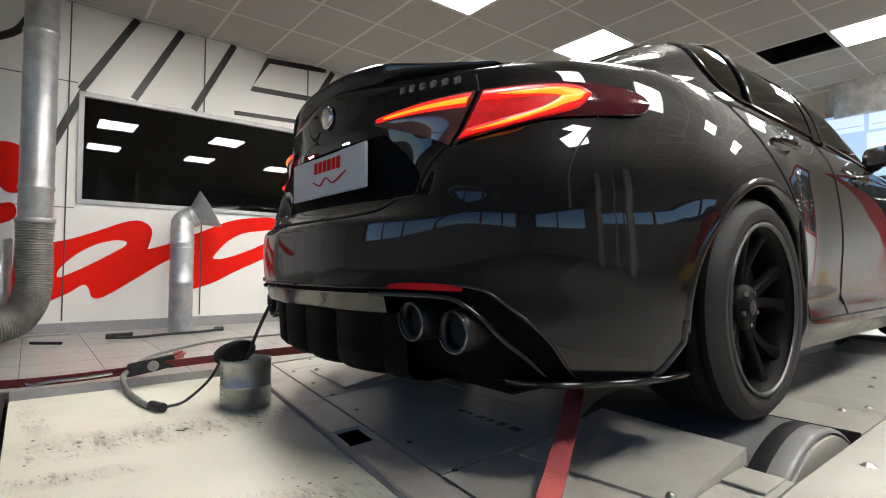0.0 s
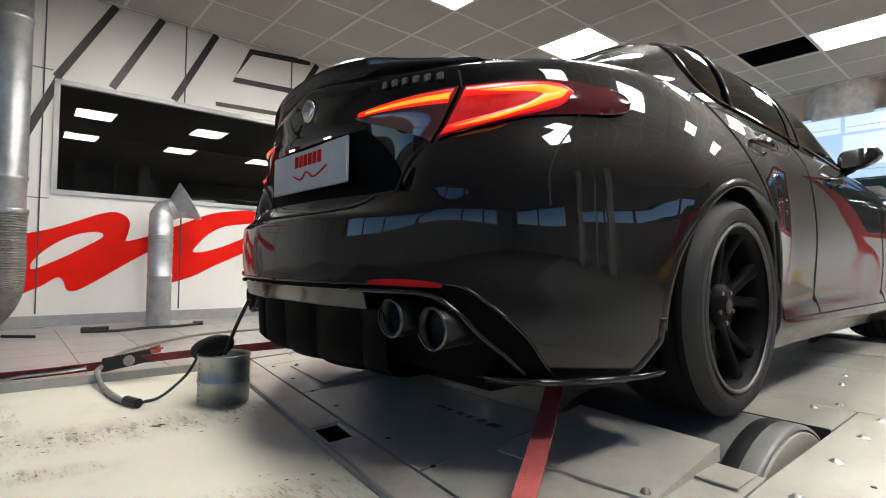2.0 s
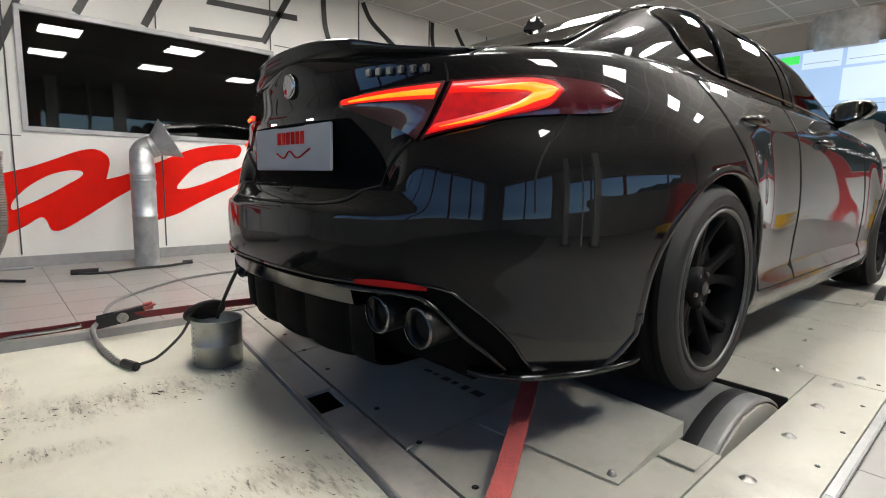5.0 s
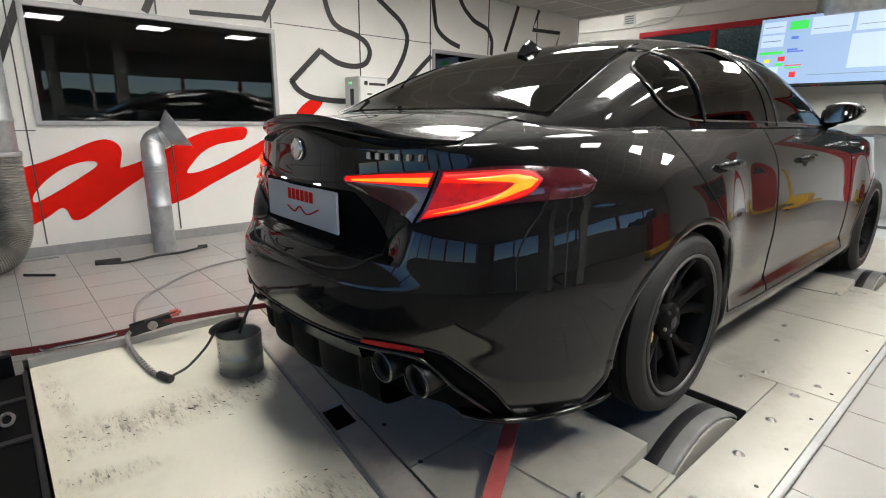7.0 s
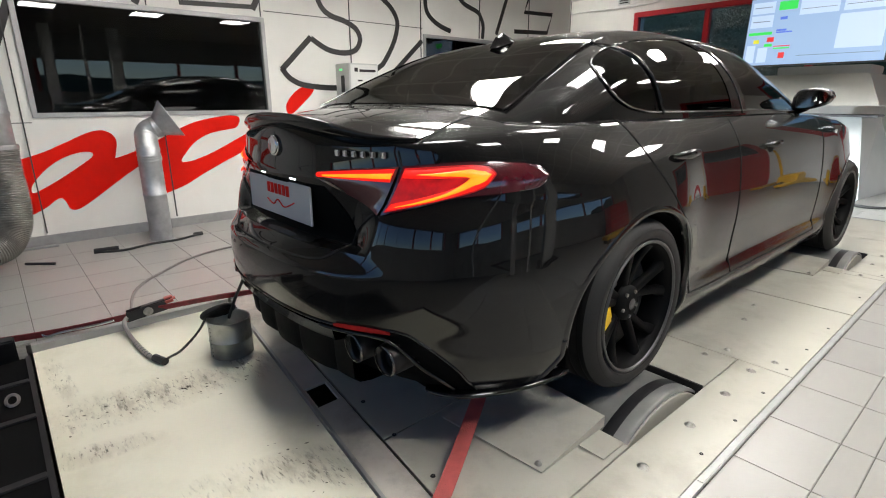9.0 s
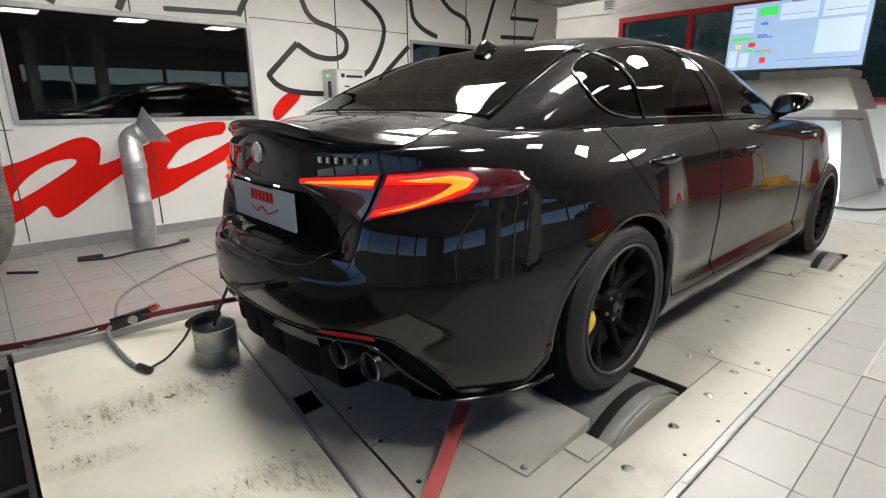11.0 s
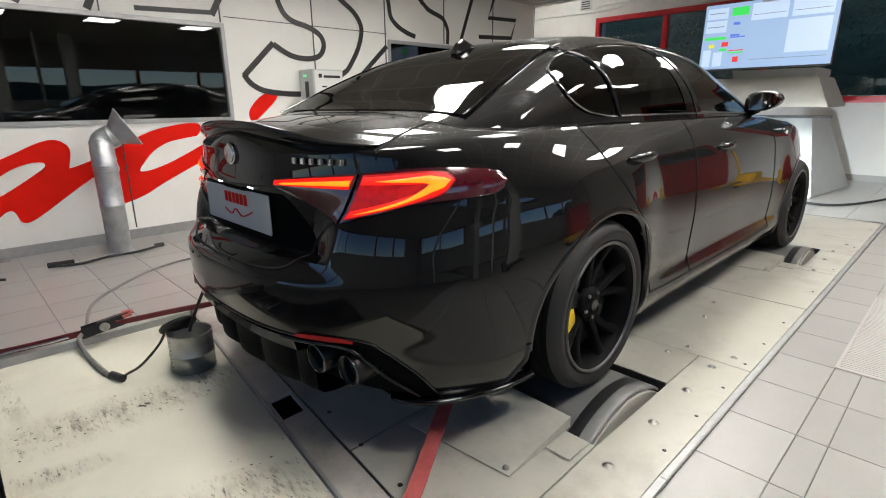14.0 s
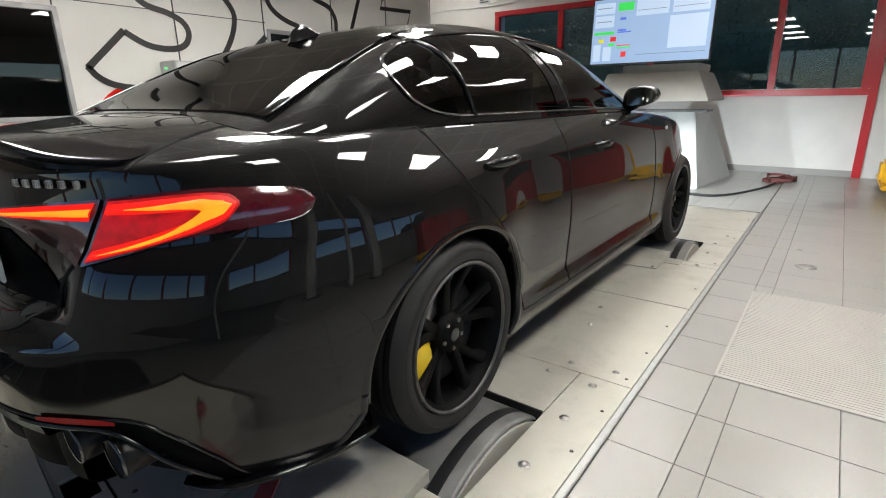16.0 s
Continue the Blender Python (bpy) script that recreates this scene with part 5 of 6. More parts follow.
# ramp covers behind the rollers
def ramp(sx, y0, front=False):
    r = thing("ramp_cover", "cream sheet-metal ramp leading up to a roller", "ramp", group="ramp covers")
    bm = bmesh.new()
    x0, x1 = 0.5, 0.93
    ya, yb = y0 - 0.62, y0 - 0.23
    d = fall(ya) if y0 == 0.0 else 0.0
    P = [(x0, ya, T + 0.004 + d), (x1, ya + 0.04, T + 0.004 + d), (x1, yb, 0.05), (x0, yb, 0.06)]
    Q = [(x, y, z + 0.005) for x, y, z in P]
    vs = [bm.verts.new((sx * x, y, z)) for x, y, z in P + Q]
    ground = [bm.verts.new((sx * x, y, T)) for x, y in ((x1, yb), (x0, yb))]
    for f in ((4, 5, 6, 7), (0, 1, 5, 4)):
        bm.faces.new([vs[i] for i in f])
    bm.faces.new([vs[1], ground[0], vs[6], vs[5]])
    bm.faces.new([vs[0], vs[4], vs[7], ground[1]])
    bmesh.ops.recalc_face_normals(bm, faces=bm.faces)
    part("cover", bm, M_DECK, r)
    part("side_flap", box(*sorted((sx * (x1 + 0.004), sx * (x1 + 0.1))), yb - 0.16, yb - 0.035, T, T + 0.004), M_DECK, r)
    part("bolt", lathe([(0.001, 0.012), (0.008, 0.01), (0.013, 0.0)], 12, pose(sx * 0.9, y0 - 0.56, T + 0.009 + d * 0.85)), M_BOLT, r, flat=False)
    return r


for y0 in (0.0, BASE):
    for sx in (1, -1):
        ramp(sx, y0)


def bolt(x, y, r=0.014):
    return part("bolt", lathe([(0.001, 0.009), (r * 0.5, 0.0085), (r * 0.85, 0.006), (r, 0.001), (r * 1.35, 0.001), (r * 1.4, 0)], 14, pose(x, y, T + fall(y))), M_BOLT, test_bed, "domed steel bolt", flat=False)


for sx in (1, -1):
    for y in (-0.319, 0.01, 0.32, 0.593):
        bolt(sx * 1.128, y)
    for x, y in ((1.17, 0.75), (0.98, 0.72), (0.93, 0.6), (0.9, 1.15), (0.86, 1.4), (1.13, 2.5), (1.13, 2.85), (1.13, 3.15), (1.17, 3.45), (0.9, 2.45), (0.75, 2.45)):
        bolt(sx * x, y, 0.011)
    for y in (-0.45, -0.12, 0.16, 0.44, 0.72, 1.0, 1.35, 2.0, 2.6, 3.4, 4.2):
        part("screw", lathe([(0.001, 0.002), (0.006, 0.002), (0.007, 0)], 10, pose(sx * 1.225, y, T + fall(y))), M_DARKSTEEL, test_bed)
for x in (-1.0, -0.7, -0.45, -0.2, 0.2, 0.45, 0.7, 1.0):
    part("screw", lathe([(0.001, 0.002), (0.008, 0.002), (0.009, 0)], 10, pose(x, seam_y(x, IN + 0.05), T + fall(seam_y(x, IN + 0.05)))), M_DARKSTEEL, test_bed)

# ---- pipes at the partition ----
def exhaust_stub():
    o = thing("exhaust_pipe", "short galvanised extraction pipe with a flared cone", "pipe", (-2.98, -0.74, 0))
    part("pipe", lathe([(0.085, 0.0), (0.085, 0.38), (0.088, 0.385), (0.088, 0.4), (0.085, 0.405), (0.085, 0.7), (0.088, 0.705), (0.088, 0.72)], 40), M_ZINC, o, flat=False)
    ax = Vector((0.2, 0.84, 0.5)).normalized()
    mouth = Vector((-0.03, 0.2, 0.985))
    el = spline([(0, 0, 0.66), (0, 0, 0.73), mouth - ax * 0.21, mouth - ax * 0.1], 18)
    part("elbow", tube(el, lambda f: 0.084 + (0.003 if abs((f * 4) % 1 - 0.5) < 0.07 else 0.0), 32), M_ZINC, o, flat=False)
    a = ax.cross(Vector((0, 0, 1))).normalized()
    b = ax.cross(a)
    rows = [[mouth + ax * t + r * (math.cos(q) * a + math.sin(q) * b) for q in [2 * math.pi * i / 40 for i in range(41)]] for r, t in ((0.082, -0.11), (0.088, -0.1), (0.092, -0.095), (0.163, 0.012), (0.166, 0.016), (0.162, 0.015), (0.08, -0.1), (0.07, -0.2))]
    part("cone", grid_mesh(rows), M_ZINC, o, "flared sheet-metal funnel", flat=False)
    part("floor_collar", lathe([(0.088, 0.0), (0.1, 0.001), (0.1, 0.006), (0.086, 0.012)], 40), M_ZINC, o)
    return o


exhaust_stub()


def riser():
    o = thing("extraction_riser", "tall galvanised duct with a ribbed grey hose at its foot", "duct", (-2.98, -1.655, 0))
    r = 0.098
    prof = [(r, 0.72), (r, 1.03), (r + 0.006, 1.035), (r + 0.006, 1.06), (r, 1.065), (r, 2.1), (r + 0.007, 2.105), (r + 0.007, 2.13), (r, 2.135), (r, CEIL)]
    part("duct", lathe(prof, 40), M_ZINC, o, flat=False)
    path = spline([(0, 0, 0.84), (0, 0, 0.6), (0.01, 0, 0.36), (0.05, -0.06, 0.19), (0.12, -0.2, 0.125), (0.16, -0.5, 0.12), (0.18, -0.9, 0.12)], 120)
    part("flex_hose", tube(path, lambda f: 0.105 + 0.005 * math.sin(f * 560) + 0.002 * math.sin(f * 37), 28), M_HOSE, o, "ribbed grey flexible hose", flat=False)
    part("clamp", lathe([(r + 0.014, 0.81), (r + 0.016, 0.815), (r + 0.016, 0.835), (r + 0.014, 0.84)], 40), M_ALU, o, flat=False)
    return o


riser()
o = thing("steel_duct", "short galvanised duct standing on the floor", "duct", (-3.12, -1.87, 0))
part("duct", grid_mesh([[Vector((q * math.cos(b), q * math.sin(b), lerp(0, 0.6 + 0.09 * math.sin(b) + 0.05 * math.cos(b), f))) for b in [2 * math.pi * i / 40 for i in range(41)]] for q, f in ((0.1, 0), (0.1, 0.3), (0.103, 0.31), (0.103, 0.33), (0.1, 0.34), (0.1, 1), (0.096, 1), (0.096, 0.3))]), M_ZINC, o, "galvanised duct with a slanting cut end", flat=False)

o = thing("supply_duct", "wide galvanised air duct hanging from the ceiling", "duct", (0.05, 5.62, 0))
part("duct", lathe([(0.3, 2.2), (0.43, 2.2), (0.43, 3.0), (0.436, 3.01), (0.436, 3.04), (0.43, 3.05), (0.43, 3.5)], 56), M_ZINC, o, flat=False)

# ---- the screen ----
def text_bar(bm, x0, x1, z0, z1, y=-0.024):
    add_box(bm, x0, x1, y - 0.002, y, z0, z1)


SCR_W, SCR_H = 1.33, 0.72
M_SCREEN = lamp_glow("lit_screen", (0.4, 0.6, 0.9), 0.75)
o = thing("monitor", "large wall screen showing pale blue gauges and a graph", "screen", (-0.16, 5.3, 1.87))
o.rotation_euler = (radians(-3), 0, 0)
part("housing", box(-SCR_W / 2 - 0.012, SCR_W / 2 + 0.012, -0.02, 0.05, -SCR_H / 2 - 0.012, SCR_H / 2 + 0.012, 0.006), M_DARKSTEEL, o, "black screen housing")
part("display", box(-SCR_W / 2, SCR_W / 2, -0.024, -0.021, -SCR_H / 2, SCR_H / 2), M_SCREEN, o, "lit pale blue display")
for name, col, st, rects in (
        ("green_field", (0.05, 0.85, 0.12), 1.0, [(-0.37, -0.19, 0.22, 0.31), (-0.64, -0.4, -0.03, 0.0), (-0.46, -0.38, -0.16, -0.13), (-0.36, -0.2, -0.19, -0.175)]),
        ("red_field", (0.9, 0.03, 0.03), 1.0, [(-0.44, -0.37, -0.11, -0.06), (-0.3, -0.24, -0.29, -0.23), (-0.36, -0.2, -0.165, -0.155)]),
        ("yellow_field", (0.9, 0.85, 0.05), 1.0, [(-0.58, -0.52, -0.12, -0.08)]),
        ("white_field", (0.62, 0.78, 1.0), 1.0, [(-0.64, -0.41, 0.2, 0.32), (-0.64, -0.41, 0.05, 0.18), (-0.16, 0.2, 0.15, 0.33), (0.24, 0.62, 0.15, 0.33), (0.22, 0.62, -0.22, 0.12), (-0.64, -0.55, -0.33, -0.14), (-0.52, -0.42, -0.33, -0.17)]),
        ("blue_field", (0.1, 0.2, 0.8), 1.0, [(-0.36, -0.26, 0.0, 0.02), (-0.36, -0.2, -0.02, -0.005), (-0.34, -0.27, 0.12, 0.15)]),
        ("grey_line", (0.25, 0.35, 0.5), 0.6, [(-0.14, 0.18, 0.205, 0.21), (0.26, 0.6, 0.205, 0.21), (-0.12, 0.62, -0.275, -0.27), (-0.62, -0.44, 0.26, 0.268), (-0.62, -0.44, 0.11, 0.118)])):
    field = lamp_glow(name, col, st * 0.85)
    for a in rects:
        bm = bmesh.new()
        text_bar(bm, *a, y=-0.0243 if name != "grey_line" else -0.0265)
        part(name, bm, field, o)
part("bracket", box(-0.12, 0.12, 0.05, 0.5, -0.05, 0.05), M_DARKSTEEL, o)

# ---- wall film: outlines and script ----
def ribbon(pts, width, name, mat, per=8, straight=False):
    p = [Vector((0, y, z)) for y, z in pts]
    if not straight:
        p = spline(p, per)
    bm = bmesh.new()
    n = len(p)
    L, Rr = [], []
    for i, q in enumerate(p):
        t = (p[min(i + 1, n - 1)] - p[max(i - 1, 0)]).normalized()
        s = Vector((0, -t.z, t.y)) * width / 2
        L.append(bm.verts.new((WX + 0.005, q.y + s.y, q.z + s.z)))
        Rr.append(bm.verts.new((WX + 0.005, q.y - s.y, q.z - s.z)))
    for i in range(n - 1):
        bm.faces.new((L[i], L[i + 1], Rr[i + 1], Rr[i]))
    bmesh.ops.recalc_face_normals(bm, faces=bm.faces)
    bmesh.ops.solidify(bm, geom=bm.faces, thickness=0.002)
    return part(name, bm, mat, wall_west)


def blob(outline, name, mat, holes=(), x=0.004, per=8):
    cu = bpy.data.curves.new(name, "CURVE")
    cu.dimensions, cu.fill_mode, cu.extrude = "2D", "BOTH", 0.0012
    for ring in (outline, *holes):
        pts = spline([(y, z, 0) for y, z in ring], per, closed=True)
        s = cu.splines.new("POLY")
        s.points.add(len(pts) - 1)
        for q, p in zip(s.points, pts):
            q.co = (p.x, p.y, 0, 1)
        s.use_cyclic_u = True
    tmp = bpy.data.objects.new(name, cu)
    scene.collection.objects.link(tmp)
    me = bpy.data.meshes.new_from_object(tmp)
    bpy.data.objects.remove(tmp)
    me.transform(Matrix(((0, 0, 1, WX + x), (1, 0, 0, 0), (0, 1, 0, 0), (0, 0, 0, 1))))
    me.materials.clear()
    me.materials.append(mat)
    ob = new(name, me)
    ob.parent = wall_west
    return ob


LW = 0.055
for a, b in (((-1.6, 1.36), (-1.38, 1.9)), ((-1.4, 1.9), (-1.03, 2.57)), ((-1.04, 1.9), (-0.69, 2.57)), ((-0.585, 1.9), (-0.25, 2.57))):
    ribbon([a, b], LW, "outline_stroke", M_BLACKFILM, straight=True)
ribbon([(0.67, 2.565), (0.6, 2.555), (0.068, 2.51), (-0.087, 2.204), (0.75, 2.24)], LW, "outline_stroke", M_BLACKFILM, straight=True)
ribbon([(-0.24, 1.945), (0.4, 1.972)], 0.04, "outline_stroke", M_BLACKFILM, straight=True)
ribbon([(0.4, 1.95), (0.75, 2.56)], LW, "outline_stroke", M_BLACKFILM, straight=True)
ribbon([(-2.3, 2.05), (-2.01, 2.13), (-1.8, 2.25), (-1.7, 2.45), (-1.62, 2.56)], LW, "outline_stroke", M_BLACKFILM)
ribbon([(-2.2, 2.1), (-2.01, 2.06), (-1.94, 1.98), (-1.93, 1.88), (-1.96, 1.77), (-2.02, 1.67), (-2.15, 1.55)], LW, "outline_stroke", M_BLACKFILM)
ribbon([(-1.75, 1.2), (-1.62, 1.2), (-1.55, 1.2)], 0.04, "outline_stroke", M_BLACKFILM)
ribbon([(1.03, 2.56), (1.04, 2.35), (1.06, 2.2), (1.123, 2.049), (1.227, 1.974), (1.393, 1.934), (1.528, 1.867), (1.573, 1.767), (1.516, 1.66), (1.373, 1.618), (1.171, 1.641), (0.985, 1.739)], LW, "outline_stroke", M_BLACKFILM)
ribbon([(0.985, 1.75), (0.645, 1.425)], LW, "outline_stroke", M_BLACKFILM, straight=True)
ribbon([(0.645, 1.44), (0.734, 1.338), (0.916, 1.275), (1.316, 1.262), (1.6, 1.35), (1.805, 1.484), (1.885, 1.548), (2.01, 1.736), (2.071, 1.891), (2.075, 2.011), (1.985, 2.138), (1.8, 2.26), (1.6, 2.4), (1.5, 2.56)], LW, "outline_stroke", M_BLACKFILM)
ribbon([(2.44, 1.81), (2.382, 1.759), (2.041, 1.461), (1.9, 1.34)], LW, "outline_stroke", M_BLACKFILM)
ribbon([(2.47, 2.56), (2.47, 2.4), (2.493, 2.263), (2.517, 2.143), (2.604, 2.058), (2.738, 1.993), (2.9, 1.95)], LW, "outline_stroke", M_BLACKFILM)
ribbon([(2.85, 2.56), (2.95, 2.42), (3.064, 2.326), (3.162, 2.271), (3.363, 2.212), (3.437, 2.132), (3.47, 2.046), (3.46, 1.9)], LW, "outline_stroke", M_BLACKFILM)
ribbon([(3.96, 2.56), (3.72, 1.97)], LW, "outline_stroke", M_BLACKFILM, straight=True)
ribbon([(4.4, 2.57), (4.277, 2.301), (4.896, 2.322), (4.796, 2.07), (4.08, 2.037)], LW, "outline_stroke", M_BLACKFILM, straight=True)
blob([(-1.75, 0.63), (-1.54, 0.697), (-1.4, 0.74), (-1.25, 0.803), (-1.09, 0.875), (-0.98, 0.897), (-0.905, 0.86), (-0.882, 0.795), (-0.906, 0.68), (-0.905, 0.665), (-0.81, 0.692), (-0.7, 0.735), (-0.6, 0.79), (-0.538, 0.81), (-0.313, 0.915), (-0.16, 0.961), (0.048, 0.992), (0.154, 0.985), (0.17, 0.937), (0.131, 0.88), (0.06, 0.866), (-0.126, 0.832), (-0.26, 0.761), (-0.345, 0.674), (-0.392, 0.611), (-0.38, 0.589), (-0.28, 0.602), (-0.095, 0.668), (0.188, 0.802), (0.5, 0.95), (0.52, 0.84), (0.172, 0.651), (-0.001, 0.571), (-0.222, 0.466), (-0.383, 0.381), (-0.535, 0.33), (-0.582, 0.325), (-0.592, 0.388), (-0.613, 0.502), (-0.7, 0.59), (-0.81, 0.54), (-0.963, 0.438), (-1.124, 0.328), (-1.23, 0.268), (-1.287, 0.275), (-1.31, 0.34), (-1.333, 0.37), (-1.369, 0.362), (-1.433, 0.315), (-1.51, 0.275), (-1.75, 0.18)], "red_script", M_RED, per=6,
     holes=[[(-1.512, 0.46), (-1.487, 0.512), (-1.4, 0.605), (-1.28, 0.685), (-1.157, 0.725), (-1.075, 0.722), (-1.074, 0.685), (-1.174, 0.615), (-1.301, 0.535), (-1.42, 0.468), (-1.5, 0.432)], [(-0.613, 0.52), (-0.556, 0.613), (-0.56, 0.668), (-0.6, 0.665), (-0.68, 0.62)]])
blob([(0.935, 1.276), (0.979, 1.259), (0.961, 1.203), (0.871, 1.118), (0.735, 1.006), (0.685, 0.996), (0.658, 1.035), (0.671, 1.107), (0.752, 1.201), (0.851, 1.263)], "red_script", M_RED)
blob([(-2.5, 1.3), (-2.0, 1.39), (-1.81, 1.42), (-1.66, 1.34), (-1.61, 1.24), (-1.64, 1.12), (-1.81, 1.05), (-2.0, 1.2), (-2.5, 1.15)], "red_script", M_RED)
blob([(-2.4, 0.7), (-2.0, 0.88), (-1.8, 0.98), (-1.78, 0.86), (-2.0, 0.76), (-2.4, 0.55)], "red_script", M_RED)

# worn printed marks on the deck behind the car
for k, (w, d) in enumerate(((0.05, 0.022), (0.03, 0.018), (0.045, 0.024), (0.03, 0.02), (0.035, 0.026), (0.06, 0.022))):
    x = 0.06 + 0.052 * k
    part("printed_mark", box(x, x + w * 0.75, -0.46 - 0.002 * k - d / 2, -0.46 + d / 2, T + 0.0008 + fall(-0.45), T + 0.002 + fall(-0.46)), M_BLACKFILM, test_bed)

# ---- things round the car ----
M_CABLE = material("black_cable", (0.02, 0.02, 0.02), 0.5, vary=0.1)
M_GREYCABLE = material("grey_cable", (0.2, 0.19, 0.18), 0.55, vary=0.15)
M_CAN = material("grimy_can_steel", (0.5, 0.5, 0.46), 0.38, 0.85, vary=0.25, scale=18, bump=0.08, stain=(0.05, 0.045, 0.04), stain_scale=9, stain_amount=0.4)

o = thing("steel_can", "grimy riveted steel can standing on the stained sheet", "can", (-0.605, -1.0, SHEET))
part("wall", lathe([(0.001, 0.003), (0.093, 0.0), (0.095, 0.003), (0.095, 0.078), (0.0975, 0.081), (0.0975, 0.086), (0.095, 0.089), (0.095, 0.175), (0.098, 0.179), (0.098, 0.183), (0.093, 0.183), (0.0915, 0.17), (0.0915, 0.01), (0.001, 0.01)], 56), M_CAN, o, flat=False)
for k in range(8):
    p = Vector((0.016, -0.0937, 0.016 + 0.02 * k))
    part("rivet", lathe([(0.001, 0.002), (0.0028, 0.0015), (0.0035, 0)], 8, Matrix.Translation(p) @ pose(0, 0, 0, 90, 0, 0)), M_DARKSTEEL, o)

o = thing("exhaust_probe", "black probe ring leaning on the can rim", "probe", (-0.655, -1.03, 0.172))
tilt = Matrix.Rotation(radians(-38), 4, Vector((0.3, 1, 0)).normalized()) @ Matrix.Rotation(radians(12), 4, "X")
ring = [(tilt @ Vector((0.076 * math.cos(a), 0.068 * math.sin(a), 0))) for a in [2 * math.pi * i / 36 for i in range(36)]]
part("ring", tube(ring, 0.013, 10, closed=True), M_RUBBER, o, flat=False)
part("core", lathe([(0.001, 0.004), (0.06, 0.003), (0.066, -0.006), (0.06, -0.012), (0.001, -0.012)], 28, tilt), M_DARKSTEEL, o, flat=False)
part("plug", tube([Vector((-0.07, -0.01, -0.02)), Vector((-0.11, -0.02, -0.04))], lambda f: 0.016), M_DARKSTEEL, o)

def cable(name, pts, r, mat, label, category="cable", per=10):
    o = thing(name, label, category)
    part("lead", tube(spline(pts, per), r, 8), mat, o, flat=False)
    return o

cable("probe_cable", [(-0.76, -1.05, 0.135), (-0.785, -1.09, 0.05), (-0.77, -1.18, -0.018), (-0.73, -1.25, -0.022), (-0.7, -1.285, -0.02)], 0.006, M_CABLE, "thin black probe cable looping onto the sheet")
o = cable("probe_lead", [(-0.7, -1.288, -0.018), (-0.8, -1.32, -0.019), (-0.9, -1.332, -0.019), (-0.99, -1.337, -0.017), (-1.1, -1.345, -0.002), (-1.18, -1.345, 0.03), (-1.2, -1.31, 0.055)], 0.011, M_GREYCABLE, "grey wrapped lead with a black connector")
part("connector", tube([Vector((-0.675, -1.278, -0.012)), Vector((-0.75, -1.305, -0.012))], 0.018, 10), M_DARKSTEEL, o, "black connector")
for k in range(7):
    x = -0.8 - 0.03 * k
    part("cable_tie", lathe([(0.0125, -0.004), (0.0135, 0.0), (0.0125, 0.004)], 10, pose(x, -1.32 - 0.017 * (k / 6), -0.0185, 0, 90, 0)), M_CABLE, o)
cable("pipe_cable", [(-0.6, -1.0, 0.15), (-0.56, -0.99, 0.22), (-0.5, -0.98, 0.3), (-0.46, -0.962, 0.37)], 0.007, M_CABLE, "thin black probe cable leading to the tail pipe")
cable("floor_hose", [(-1.2, -1.27, 0.06), (-1.4, -1.27, 0.02), (-1.75, -1.18, 0.008), (-2.0, -0.99, 0.008), (-2.3, -0.6, 0.008), (-2.35, 0.0, 0.008), (-2.2, 0.8, 0.008)], 0.008, M_GREYCABLE, "thin grey hose curving across the floor tiles", "hose")
o = cable("floor_cable", [(-2.86, -1.2, 0.008), (-2.8, -1.05, 0.01), (-2.86, -0.85, 0.01), (-2.85, -0.65, 0.012), (-2.93, -0.46, 0.012)], 0.01, M_CABLE, "black cable with plugs lying by the pipe foot")
part("plug", tube([Vector((-2.93, -0.5, 0.016)), Vector((-2.93, -0.43, 0.016))], 0.017, 8), M_CABLE, o)
part("plug", tube([Vector((-2.88, -1.24, 0.016)), Vector((-2.84, -1.08, 0.02))], 0.022, 8), M_DARKSTEEL, o)
o = thing("floor_rod", "thin steel rod lying beside the ribbed hose", "rod")
part("rod", tube([Vector((-2.85, -1.66, 0.012)), Vector((-2.72, -1.5, 0.012))], 0.01, 8), M_DARKSTEEL, o)
o = thing("metal_strip", "bright metal strip lying along the skirting", "strip")
part("strip", box(-3.36, -3.3, -1.75, -1.42, 0.0, 0.014, 0.003), M_ALU, o)

# tie-down straps
def strap(name, pts, width, across, label, per=8, mat=M_STRAP):
    o = thing(name, label, "strap", group="red tie-down straps")
    part("webbing", band(spline(pts, per), width, 0.004, across), mat, o)
    return o

o = strap("tie_down_strap", [(0.46, -0.3, 0.17), (0.6, -0.52, 0.125), (0.78, -0.82, 0.06), (0.92, -1.06, 0.026), (1.0, -1.2, -0.008), (1.03, -1.25, -0.024)], 0.05, (0.86, 0.5, 0), "taut faded red webbing strap under the car")
part("anchor_hook", tube(spline([(1.01, -1.21, -0.006), (1.04, -1.27, -0.012), (1.07, -1.29, -0.02)]), 0.008, 8), M_ZINC, o)
o = strap("tie_down_strap", [(-1.5, -2.5, 0.02), (-1.38, -1.95, 0.022), (-1.28, -1.62, 0.028), (-1.215, -1.35, 0.045), (-1.19, -1.22, 0.056)], 0.04, (0.4, 0, 0.9), "dark red ratchet strap beside the test bed", mat=M_DARKSTRAP)
part("webbing", band(spline([(-1.19, -1.16, 0.06), (-1.08, -0.88, 0.085), (-0.92, -0.56, 0.11), (-0.7, -0.25, 0.15)]), 0.035, 0.004, (0.4, 0, 0.9)), M_DARKSTRAP, o)
part("webbing", band(spline([(-1.165, -1.18, 0.07), (-1.03, -0.86, 0.1), (-0.86, -0.54, 0.13), (-0.64, -0.25, 0.17)]), 0.03, 0.004, (0.4, 0, 0.9)), M_DARKSTRAP, o)
RM = pose(-1.195, -1.235, 0.06, 10, 0, -10)
